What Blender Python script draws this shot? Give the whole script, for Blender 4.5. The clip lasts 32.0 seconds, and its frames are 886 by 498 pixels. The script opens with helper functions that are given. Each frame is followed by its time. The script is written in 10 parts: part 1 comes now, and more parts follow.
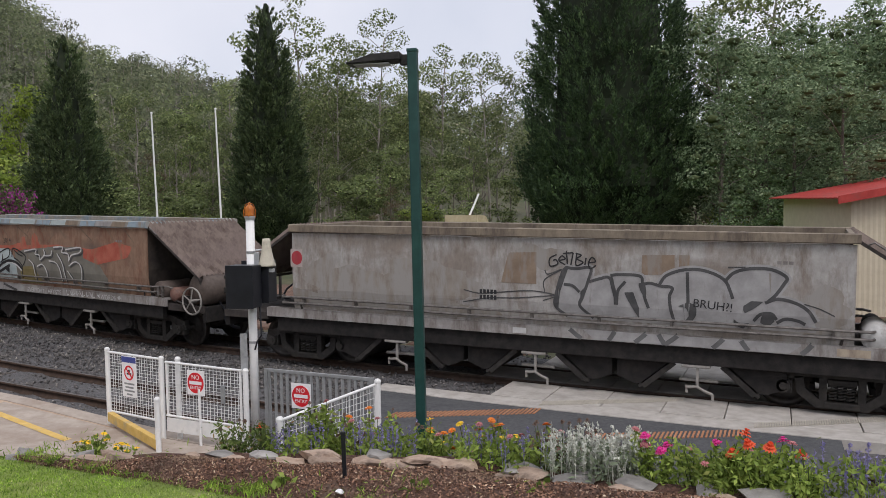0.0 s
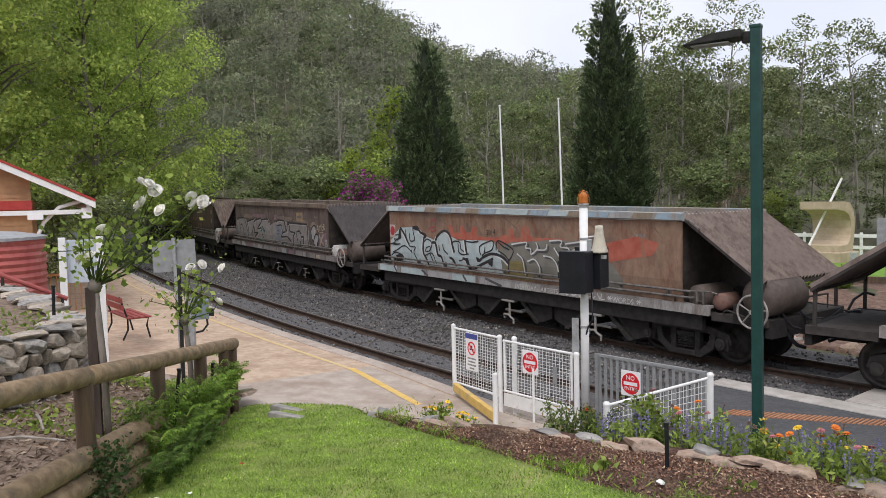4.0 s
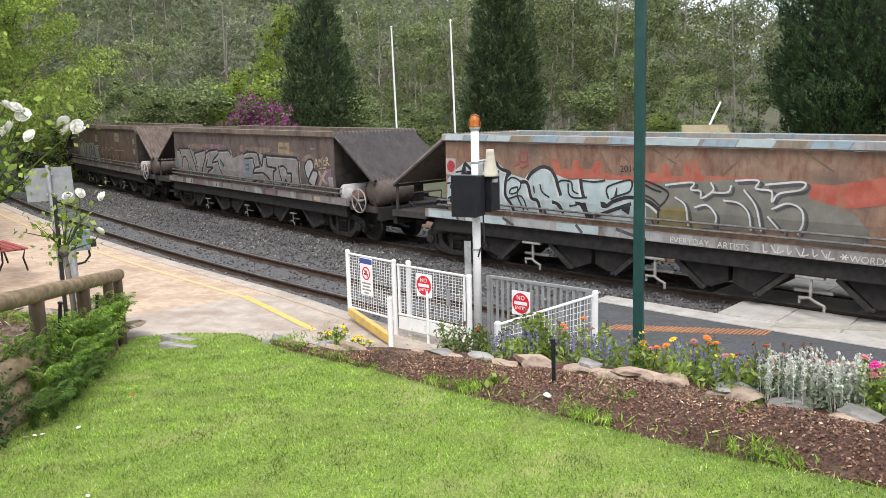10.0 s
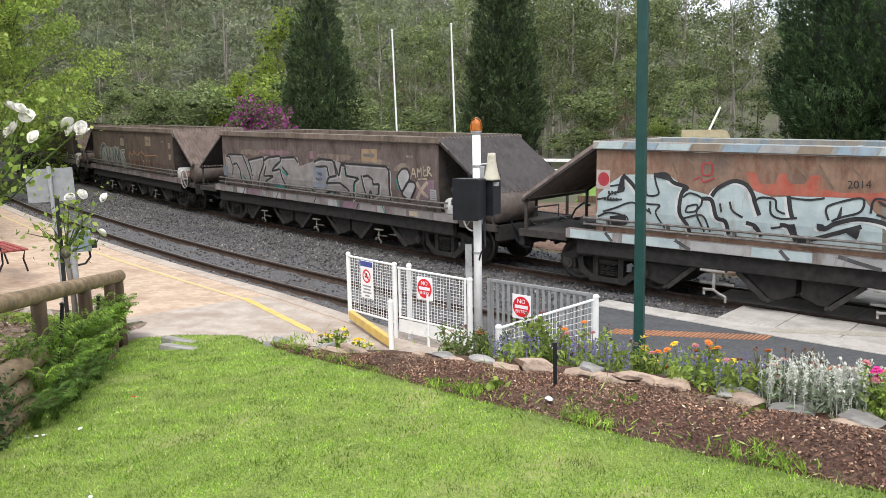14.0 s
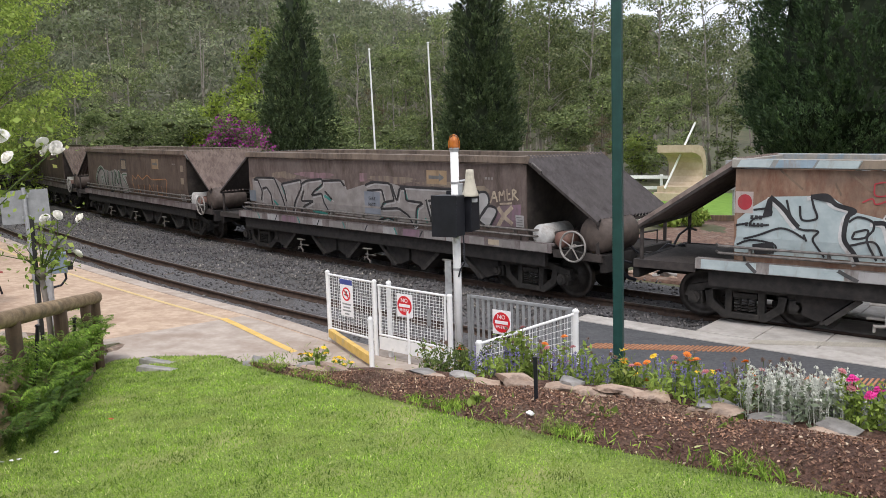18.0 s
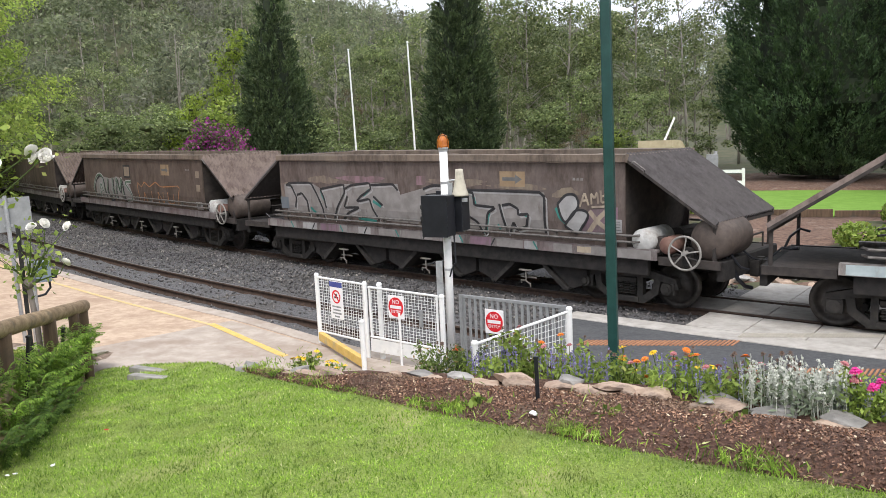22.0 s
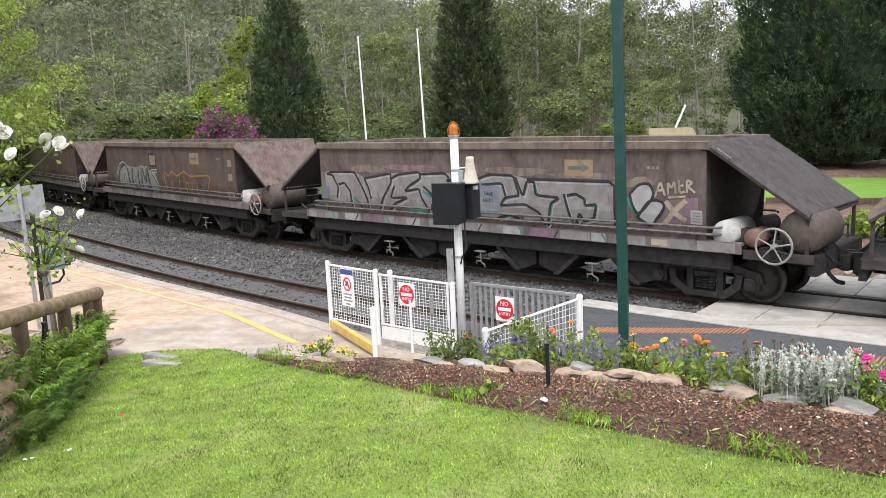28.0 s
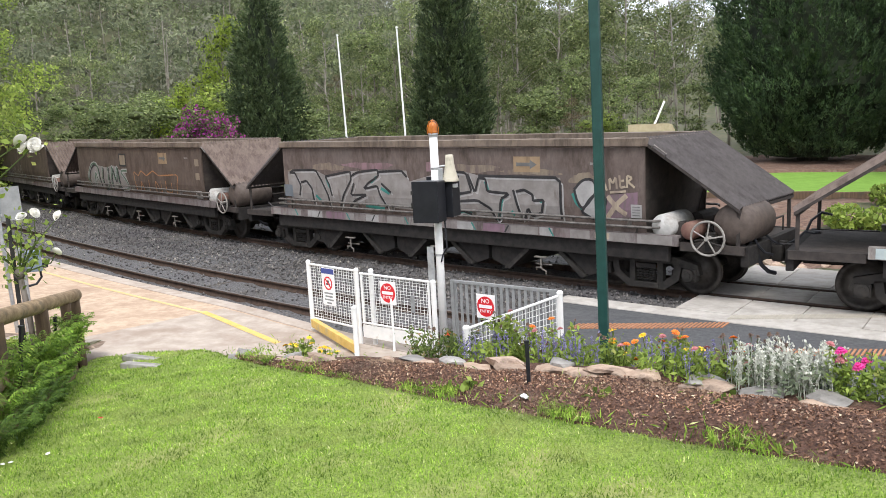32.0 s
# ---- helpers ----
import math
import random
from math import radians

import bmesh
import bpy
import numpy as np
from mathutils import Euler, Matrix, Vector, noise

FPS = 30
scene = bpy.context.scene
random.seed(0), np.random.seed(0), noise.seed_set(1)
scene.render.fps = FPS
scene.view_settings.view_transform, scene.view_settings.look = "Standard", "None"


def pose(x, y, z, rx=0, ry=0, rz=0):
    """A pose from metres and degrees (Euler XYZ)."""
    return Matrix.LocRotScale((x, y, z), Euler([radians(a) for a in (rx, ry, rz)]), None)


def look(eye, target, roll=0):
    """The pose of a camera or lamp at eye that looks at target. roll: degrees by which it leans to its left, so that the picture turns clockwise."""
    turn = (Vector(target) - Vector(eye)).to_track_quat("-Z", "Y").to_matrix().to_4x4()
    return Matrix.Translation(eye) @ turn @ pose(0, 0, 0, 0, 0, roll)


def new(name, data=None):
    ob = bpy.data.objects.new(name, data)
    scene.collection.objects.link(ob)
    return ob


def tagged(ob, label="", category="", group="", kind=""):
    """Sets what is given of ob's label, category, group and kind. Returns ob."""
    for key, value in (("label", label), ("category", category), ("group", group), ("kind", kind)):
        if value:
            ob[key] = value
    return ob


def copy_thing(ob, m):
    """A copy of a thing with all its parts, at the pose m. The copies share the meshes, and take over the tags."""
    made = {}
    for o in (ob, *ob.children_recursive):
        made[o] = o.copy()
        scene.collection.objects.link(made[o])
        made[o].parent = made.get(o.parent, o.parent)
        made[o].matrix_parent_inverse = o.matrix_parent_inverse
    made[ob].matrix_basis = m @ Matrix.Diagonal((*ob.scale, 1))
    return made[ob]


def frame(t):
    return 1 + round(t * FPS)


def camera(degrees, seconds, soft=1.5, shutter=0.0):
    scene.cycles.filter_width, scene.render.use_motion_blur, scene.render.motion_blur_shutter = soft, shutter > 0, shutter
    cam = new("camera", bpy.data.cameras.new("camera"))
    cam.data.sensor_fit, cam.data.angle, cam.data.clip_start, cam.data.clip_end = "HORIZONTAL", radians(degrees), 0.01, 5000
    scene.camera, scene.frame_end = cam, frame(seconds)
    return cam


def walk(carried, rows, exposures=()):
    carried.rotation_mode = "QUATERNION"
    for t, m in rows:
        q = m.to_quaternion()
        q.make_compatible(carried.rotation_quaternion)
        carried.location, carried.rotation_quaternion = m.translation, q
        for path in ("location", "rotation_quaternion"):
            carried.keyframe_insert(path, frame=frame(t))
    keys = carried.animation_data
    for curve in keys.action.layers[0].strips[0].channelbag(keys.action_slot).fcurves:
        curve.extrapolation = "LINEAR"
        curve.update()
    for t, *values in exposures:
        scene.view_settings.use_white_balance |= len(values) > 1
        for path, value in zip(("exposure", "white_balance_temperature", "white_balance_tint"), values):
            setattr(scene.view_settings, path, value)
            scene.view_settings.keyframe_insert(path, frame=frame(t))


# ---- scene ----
cam = camera(57.0, 32.0, soft=0.45)
PATH = [
    (0, (-0.105, 0.086, 3.173), (-0.103, 2.083, 3.058), -0.9),
    (0.5, (-0.064, 0.12, 3.151), (-0.143, 2.116, 3.038), -1.5),
    (1, (-0.036, 0.049, 3.191), (-0.141, 2.043, 3.075), -1.2),
    (1.5, (0.026, 0.045, 3.175), (-0.182, 2.03, 3.059), -1.0),
    (2, (0.046, 0.02, 3.187), (-0.258, 1.994, 3.069), -1.2),
    (2.5, (0.068, 0.028, 3.175), (-0.484, 1.947, 3.061), -1.9),
    (3, (0.081, 0.033, 3.193), (-0.593, 1.912, 3.078), -2.0),
    (3.5, (0.057, 0.034, 3.181), (-0.72, 1.874, 3.067), -2.1),
    (5.5, (0.016, 0.022, 3.171), (-0.784, 1.848, 3.0), -0.3),
    (6, (0.024, 0.01, 3.169), (-0.766, 1.837, 2.978), -0.2),
    (6.5, (0.021, 0.025, 3.163), (-0.764, 1.849, 2.925), -0.3),
    (7, (0.066, 0.025, 3.169), (-0.684, 1.863, 2.929), -1.5),
    (7.5, (0.065, 0.019, 3.176), (-0.529, 1.903, 2.859), -1.3),
    (8, (0.056, 0.024, 3.178), (-0.502, 1.916, 2.851), -1.3),
    (8.5, (0.054, 0.02, 3.181), (-0.495, 1.915, 2.852), -1.3),
    (9, (0.058, 0.027, 3.175), (-0.497, 1.92, 2.848), -1.5),
    (9.5, (0.051, 0.021, 3.179), (-0.504, 1.915, 2.855), -1.2),
    (10, (0.063, 0.028, 3.177), (-0.495, 1.922, 2.857), -1.4),
    (10.5, (0.057, 0.026, 3.171), (-0.503, 1.92, 2.857), -1.2),
    (11, (0.061, 0.021, 3.172), (-0.501, 1.915, 2.86), -1.3),
    (11.5, (0.062, 0.023, 3.182), (-0.501, 1.916, 2.867), -1.3),
    (12, (0.053, 0.033, 3.174), (-0.515, 1.925, 2.86), -1.3),
    (12.5, (0.049, 0.018, 3.175), (-0.515, 1.911, 2.863), -1.2),
    (13, (0.045, 0.011, 3.169), (-0.515, 1.905, 2.858), -1.2),
    (13.5, (0.037, 0.017, 3.18), (-0.52, 1.912, 2.868), -1.1),
    (15.5, (0.035, -0.036, 3.172), (-0.489, 1.869, 2.864), -1.2),
    (16, (0.04, -0.025, 3.175), (-0.456, 1.887, 2.865), -1.2),
    (16.5, (0.036, -0.019, 3.173), (-0.46, 1.894, 2.863), -1.2),
    (17, (0.034, -0.013, 3.176), (-0.465, 1.899, 2.87), -1.3),
    (17.5, (0.036, -0.012, 3.175), (-0.469, 1.901, 2.886), -1.4),
    (18, (0.045, -0.004, 3.164), (-0.463, 1.912, 2.894), -1.6),
    (18.5, (0.037, -0.017, 3.166), (-0.468, 1.899, 2.895), -1.7),
    (19, (0.034, -0.011, 3.164), (-0.461, 1.908, 2.892), -2.0),
    (19.5, (-0.024, -0.028, 3.173), (-0.473, 1.902, 2.902), -2.2),
    (20, (-0.08, -0.04, 3.185), (-0.506, 1.895, 2.909), -2.6),
    (20.5, (-0.102, -0.039, 3.182), (-0.529, 1.896, 2.91), -2.5),
    (21, (-0.109, -0.024, 3.183), (-0.542, 1.91, 2.913), -2.3),
    (21.5, (-0.11, 0.0, 3.184), (-0.552, 1.932, 2.909), -2.4),
    (22, (-0.11, 0.008, 3.179), (-0.57, 1.935, 2.905), -2.6),
    (22.5, (-0.114, 0.012, 3.179), (-0.599, 1.932, 2.9), -2.8),
    (23, (-0.122, 0.017, 3.179), (-0.61, 1.936, 2.898), -2.8),
    (23.5, (-0.122, 0.004, 3.175), (-0.612, 1.922, 2.89), -2.8),
    (24, (-0.119, 0.003, 3.178), (-0.62, 1.918, 2.89), -2.8),
    (24.5, (-0.105, -0.004, 3.184), (-0.603, 1.911, 2.889), -2.9),
    (25, (-0.099, 0.007, 3.173), (-0.593, 1.922, 2.874), -2.9),
    (25.5, (-0.104, -0.013, 3.18), (-0.595, 1.903, 2.879), -2.8),
    (27.5, (-0.121, -0.021, 3.178), (-0.606, 1.896, 2.877), -2.7),
    (28, (-0.118, -0.02, 3.178), (-0.601, 1.897, 2.876), -2.7),
    (28.5, (-0.117, -0.021, 3.181), (-0.599, 1.896, 2.878), -2.7),
    (29, (-0.108, -0.009, 3.178), (-0.59, 1.908, 2.874), -2.7),
    (29.5, (-0.113, -0.019, 3.177), (-0.59, 1.899, 2.873), -2.6),
    (30, (-0.11, -0.018, 3.175), (-0.586, 1.9, 2.872), -2.5),
    (30.5, (-0.107, -0.015, 3.172), (-0.58, 1.904, 2.867), -2.7),
    (31, (-0.101, -0.014, 3.172), (-0.572, 1.905, 2.866), -2.8),
    (31.5, (-0.105, -0.023, 3.182), (-0.571, 1.897, 2.874), -2.9),
    (32, (-0.091, -0.028, 3.185), (-0.532, 1.898, 2.875), -3.1),
]
LIGHTEN = ((0, 0.12, 6500, 17), (2, 0.17, 6500, 17), (3.5, 0.32, 6500, 16), (6, 0.5, 6500, 16), (7, 0.65, 6500, 14), (8, 1.0, 6500, 12), (9, 1.0, 6500, 12), (13, 0.97, 6500, 12), (16, 0.92, 6500, 13), (17.5, 0.66, 6500, 15),
           (19, 0.6, 6500, 16), (20, 0.78, 6500, 16), (21, 0.84, 6500, 14), (23, 0.98, 6500, 13), (25, 1.06, 6500, 13), (28, 1.08, 6500, 13), (32, 1.08, 6500, 13))
walk(cam, [(t, look(eye, target, roll)) for t, eye, target, roll in PATH], LIGHTEN)


# ---- light: an overcast day, soft light from the whole sky ----
world = bpy.data.worlds.new("overcast_sky")
scene.world = world
world.use_nodes = True
wt = world.node_tree
wt.nodes.clear()
w_out = wt.nodes.new("ShaderNodeOutputWorld")
w_bg = wt.nodes.new("ShaderNodeBackground")
w_sky = wt.nodes.new("ShaderNodeTexSky")
w_sky.sky_type = 'NISHITA'
w_sky.sun_disc = False
w_sky.sun_elevation = radians(52)
w_sky.sun_rotation = radians(200)
w_gain = wt.nodes.new("ShaderNodeVectorMath")
w_gain.operation = 'SCALE'
w_gain.inputs["Scale"].default_value = 0.10
w_mix = wt.nodes.new("ShaderNodeMix")
w_mix.data_type = 'RGBA'
w_mix.inputs[0].default_value = 0.88
w_co = wt.nodes.new("ShaderNodeTexCoord")
w_cl = wt.nodes.new("ShaderNodeTexNoise")
w_cl.inputs["Scale"].default_value = 2.2
w_cl.inputs["Detail"].default_value = 5
w_ramp = wt.nodes.new("ShaderNodeValToRGB")
w_ramp.color_ramp.elements[0].position, w_ramp.color_ramp.elements[0].color = 0.3, (0.66, 0.72, 0.80, 1)
w_ramp.color_ramp.elements[1].position, w_ramp.color_ramp.elements[1].color = 0.7, (0.92, 0.95, 0.99, 1)
wt.links.new(w_co.outputs["Generated"], w_cl.inputs["Vector"])
wt.links.new(w_cl.outputs["Fac"], w_ramp.inputs["Fac"])
wt.links.new(w_sky.outputs[0], w_gain.inputs[0])
wt.links.new(w_gain.outputs[0], w_mix.inputs[6])
wt.links.new(w_ramp.outputs[0], w_mix.inputs[7])
wt.links.new(w_mix.outputs[2], w_bg.inputs["Color"])
w_bg.inputs["Strength"].default_value = 0.95
wt.links.new(w_bg.outputs[0], w_out.inputs[0])

sun = new("sun", bpy.data.lights.new("sun", 'SUN'))
sun.data.energy, sun.data.angle, sun.data.color = 1.5, radians(25), (1.0, 0.97, 0.92)
sun.matrix_world = look((10, -20, 40), (0, 8, 0))

# ---- materials ----
def tree_of(name):
    m = bpy.data.materials.new(name)
    m.use_nodes = True
    t = m.node_tree
    return m, t, t.nodes["Principled BSDF"]


def noise_of(t, scale, detail=5, stretch=(1, 1, 1), rough=0.6, space="Object"):
    co = t.nodes.new("ShaderNodeTexCoord")
    mp = t.nodes.new("ShaderNodeMapping")
    mp.inputs["Scale"].default_value = stretch
    nz = t.nodes.new("ShaderNodeTexNoise")
    nz.inputs["Scale"].default_value, nz.inputs["Detail"].default_value, nz.inputs["Roughness"].default_value = scale, detail, rough
    t.links.new(co.outputs[space], mp.inputs["Vector"])
    t.links.new(mp.outputs["Vector"], nz.inputs["Vector"])
    return nz.outputs["Fac"]


def ramp_of(t, fac, a, b, lo=0.35, hi=0.65):
    r = t.nodes.new("ShaderNodeValToRGB")
    e = r.color_ramp.elements
    e[0].position, e[0].color = lo, (*a, 1) if len(a) == 3 else a
    e[1].position, e[1].color = hi, (*b, 1) if len(b) == 3 else b
    t.links.new(fac, r.inputs["Fac"])
    return r.outputs["Color"]


def mix_of(t, fac, a, b, mode='MIX'):
    m = t.nodes.new("ShaderNodeMix")
    m.data_type, m.blend_type = 'RGBA', mode
    for sock, v in ((m.inputs[0], fac), (m.inputs[6], a), (m.inputs[7], b)):
        if isinstance(v, (int, float)):
            sock.default_value = v
        elif isinstance(v, tuple):
            sock.default_value = (*v, 1) if len(v) == 3 else v
        else:
            t.links.new(v, sock)
    return m.outputs[2]


def bump_of(t, bsdf, fac, strength=0.3, dist=0.01):
    b = t.nodes.new("ShaderNodeBump")
    b.inputs["Strength"].default_value, b.inputs["Distance"].default_value = strength, dist
    t.links.new(fac, b.inputs["Height"])
    t.links.new(b.outputs["Normal"], bsdf.inputs["Normal"])


def surface(name, a, b, scale=6.0, rough=0.8, metal=0.0, bump=0.3, dist=0.01, fine=60.0, stain=None, stain_at=(0.52, 0.7), stain_scale=1.3,
            stretch=(1, 1, 1), stain_stretch=(1, 1, 1), each=0.0, spec=0.4):
    """A surface that varies at two scales: grain between a and b, and larger stains; each: how far alike pieces differ."""
    m, t, p = tree_of(name)
    col = ramp_of(t, noise_of(t, scale, 6, stretch), a, b)
    if stain:
        f = ramp_of(t, noise_of(t, stain_scale, 7, stain_stretch, 0.65), (0, 0, 0), (1, 1, 1), *stain_at)
        col = mix_of(t, f, col, stain)
    if each:
        info = t.nodes.new("ShaderNodeObjectInfo")
        v = t.nodes.new("ShaderNodeMapRange")
        v.inputs["To Min"].default_value, v.inputs["To Max"].default_value = 1 - each, 1 + each
        t.links.new(info.outputs["Random"], v.inputs["Value"])
        hs = t.nodes.new("ShaderNodeHueSaturation")
        t.links.new(v.outputs["Result"], hs.inputs["Value"])
        t.links.new(col, hs.inputs["Color"])
        col = hs.outputs["Color"]
    t.links.new(col, p.inputs["Base Color"])
    p.inputs["Roughness"].default_value, p.inputs["Metallic"].default_value = rough, metal
    p.inputs["Specular IOR Level"].default_value = spec
    bump_of(t, p, noise_of(t, fine, 5), bump, dist)
    return m


def foliage(name, a, b, rough=0.65, through_light=0.35, c=None, scale=0.35, uneven=(0.72, 1.2), dry=None):
    """Leaves that differ one by one, with some light passing through them."""
    m, t, p = tree_of(name)
    geo = t.nodes.new("ShaderNodeNewGeometry")
    r = t.nodes.new("ShaderNodeValToRGB")
    e = r.color_ramp.elements
    e[0].color, e[1].color = (*a, 1), (*b, 1)
    if c:
        k = e.new(0.93)
        k.color = (*b, 1)
        e[-1].color = (*c, 1)
    t.links.new(geo.outputs["Random Per Island"], r.inputs["Fac"])
    big = ramp_of(t, noise_of(t, scale, 4), (uneven[0], uneven[0] * 0.97, uneven[0]), (uneven[1] * 1.04, uneven[1], uneven[1] * 0.9), 0.32, 0.68)
    col = mix_of(t, 1.0, r.outputs["Color"], big, 'MULTIPLY')
    if dry:
        col = mix_of(t, ramp_of(t, noise_of(t, 0.75, 5, rough=0.62), (0, 0, 0), (0.6, 0.6, 0.6), 0.53, 0.68), col, dry)
    info = t.nodes.new("ShaderNodeObjectInfo")
    v = t.nodes.new("ShaderNodeMapRange")
    v.inputs["To Min"].default_value, v.inputs["To Max"].default_value = 0.78, 1.22
    t.links.new(info.outputs["Random"], v.inputs["Value"])
    hs = t.nodes.new("ShaderNodeHueSaturation")
    t.links.new(v.outputs["Result"], hs.inputs["Value"])
    t.links.new(col, hs.inputs["Color"])
    col = hs.outputs["Color"]
    t.links.new(col, p.inputs["Base Color"])
    p.inputs["Roughness"].default_value = rough
    p.inputs["Specular IOR Level"].default_value = 0.25
    tr = t.nodes.new("ShaderNodeBsdfTranslucent")
    t.links.new(col, tr.inputs["Color"])
    mx = t.nodes.new("ShaderNodeMixShader")
    mx.inputs[0].default_value = through_light
    t.links.new(p.outputs[0], mx.inputs[1])
    t.links.new(tr.outputs[0], mx.inputs[2])
    t.links.new(mx.outputs[0], t.nodes["Material Output"].inputs["Surface"])
    return m


M = {}
M["ground"] = surface("forest_floor", (0.05, 0.06, 0.025), (0.11, 0.10, 0.055), 0.8, stain=(0.05, 0.075, 0.02), stain_scale=0.2)
M["lawn"] = surface("mown_lawn", (0.10, 0.15, 0.025), (0.28, 0.37, 0.075), 55, 0.9, stain=(0.34, 0.34, 0.13), stain_at=(0.52, 0.7), stain_scale=0.9, bump=0.6, dist=0.02, fine=110)
M["far_lawn"] = surface("far_lawn", (0.13, 0.26, 0.03), (0.18, 0.32, 0.05), 3, 0.9, bump=0.4, fine=40)
M["soil"] = surface("bark_mulch", (0.045, 0.022, 0.015), (0.17, 0.090, 0.062), 38, 0.95, bump=1.0, dist=0.04, fine=42, stain=(0.21, 0.15, 0.105), stain_at=(0.56, 0.68), stain_scale=2.6)
M["ballast"] = surface("grey_ballast", (0.055, 0.055, 0.057), (0.17, 0.165, 0.165), 26, 0.9, bump=1.0, dist=0.04, fine=24, stain=(0.08, 0.07, 0.06), stain_at=(0.5, 0.8), stain_scale=0.7)
M["rail"] = surface("rusty_rail", (0.045, 0.030, 0.022), (0.09, 0.058, 0.042), 9, 0.75, 0.2)
M["railhead"] = surface("worn_rail_head", (0.14, 0.12, 0.11), (0.22, 0.2, 0.185), 5, 0.4, 0.7, bump=0.05)
M["sleeper"] = surface("grey_sleeper", (0.06, 0.05, 0.042), (0.13, 0.115, 0.10), 6, 0.9)
M["platform"] = surface("worn_tan_platform", (0.40, 0.29, 0.205), (0.54, 0.415, 0.305), 7, 0.9, bump=0.3, fine=80, stain=(0.34, 0.235, 0.165), stain_at=(0.47, 0.7), stain_scale=1.4)
M["concrete"] = surface("pale_concrete", (0.36, 0.335, 0.30), (0.47, 0.445, 0.41), 5, 0.85, bump=0.2, fine=90, stain=(0.28, 0.26, 0.235), stain_at=(0.55, 0.75), stain_scale=1.5, each=0.10)
M["ramp"] = surface("ramp_concrete", (0.34, 0.285, 0.235), (0.46, 0.395, 0.335), 4, 0.88, bump=0.2, fine=80, stain=(0.30, 0.235, 0.185), stain_at=(0.5, 0.7))
M["asphalt"] = surface("asphalt", (0.060, 0.062, 0.066), (0.095, 0.097, 0.10), 14, 0.9, bump=0.5, dist=0.006, fine=160, stain=(0.12, 0.12, 0.12), stain_at=(0.55, 0.85), stain_scale=0.7)
M["yellow"] = surface("worn_yellow_paint", (0.60, 0.39, 0.10), (0.70, 0.48, 0.15), 8, 0.75, stain=(0.48, 0.37, 0.20), stain_at=(0.52, 0.68), stain_scale=5)
M["tactile"] = surface("terracotta_tactile", (0.37, 0.165, 0.085), (0.46, 0.225, 0.12), 9, 0.8, each=0.1)
M["tactile_pale"] = surface("cream_tactile", (0.43, 0.40, 0.34), (0.50, 0.465, 0.40), 9, 0.8, each=0.06)
M["white"] = surface("white_paint", (0.72, 0.73, 0.72), (0.82, 0.82, 0.80), 7, 0.45, bump=0.08, stain=(0.5, 0.47, 0.42), stain_at=(0.62, 0.8), stain_scale=6)
M["post_green"] = surface("dark_green_paint", (0.010, 0.045, 0.040), (0.014, 0.060, 0.052), 6, 0.42, bump=0.08, stain=(0.02, 0.07, 0.06), stain_scale=3)
M["black"] = surface("black_enamel", (0.008, 0.009, 0.012), (0.016, 0.017, 0.022), 6, 0.4, bump=0.06)
M["dark_metal"] = surface("dark_metal", (0.02, 0.02, 0.02), (0.045, 0.043, 0.04), 8, 0.6, 0.4)
M["galv"] = surface("galvanised", (0.36, 0.37, 0.38), (0.50, 0.51, 0.52), 12, 0.5, 0.6, bump=0.06)
M["grey_paint"] = surface("grey_paint", (0.22, 0.23, 0.23), (0.30, 0.31, 0.31), 8, 0.6)
M["sign_red"] = surface("sign_red", (0.60, 0.012, 0.022), (0.68, 0.02, 0.03), 6, 0.4, bump=0.02)
M["sign_white"] = surface("sign_white", (0.80, 0.80, 0.80), (0.85, 0.85, 0.85), 6, 0.4, bump=0.02)
M["sign_blue"] = surface("sign_blue", (0.04, 0.06, 0.25), (0.05, 0.08, 0.30), 6, 0.4, bump=0.02)
M["ink"] = surface("sign_ink", (0.02, 0.02, 0.02), (0.03, 0.03, 0.03), 6, 0.5, bump=0.02)
M["amber"] = surface("amber_lens", (0.40, 0.115, 0.02), (0.56, 0.19, 0.03), 9, 0.25, bump=0.05)
M["cream"] = surface("cream_paint", (0.45, 0.415, 0.33), (0.56, 0.52, 0.42), 7, 0.55, bump=0.06, stain=(0.36, 0.33, 0.27), stain_scale=6)
M["log"] = surface("weathered_log", (0.17, 0.115, 0.065), (0.31, 0.225, 0.135), 9, 0.9, stretch=(1, 1, 1.6), bump=0.5, dist=0.01, fine=30, stain=(0.10, 0.085, 0.06), stain_at=(0.54, 0.72), stain_scale=4)
M["post_wood"] = surface("treated_post", (0.075, 0.048, 0.03), (0.15, 0.10, 0.062), 5, 0.9, stretch=(3, 3, 0.3), bump=0.5, fine=30, stain=(0.07, 0.055, 0.04), stain_scale=3)
M["rock"] = surface("garden_rock", (0.30, 0.215, 0.16), (0.50, 0.385, 0.295), 7, 0.9, bump=0.9, dist=0.03, fine=16, stain=(0.21, 0.155, 0.12), stain_at=(0.5, 0.62), stain_scale=3.4, each=0.22)
M["slate"] = surface("grey_rock", (0.21, 0.20, 0.185), (0.36, 0.345, 0.32), 6, 0.9, bump=0.7, dist=0.03, fine=14, each=0.25)
M["bark"] = surface("grey_bark", (0.10, 0.085, 0.07), (0.24, 0.21, 0.18), 4, 0.95, stretch=(3, 3, 0.4), bump=0.6, dist=0.02, fine=12)
M["pale_bark"] = surface("pale_bark", (0.22, 0.20, 0.17), (0.40, 0.37, 0.33), 3, 0.9, stretch=(3, 3, 0.5), bump=0.4, dist=0.02, fine=12, stain=(0.16, 0.13, 0.1), stain_scale=2)
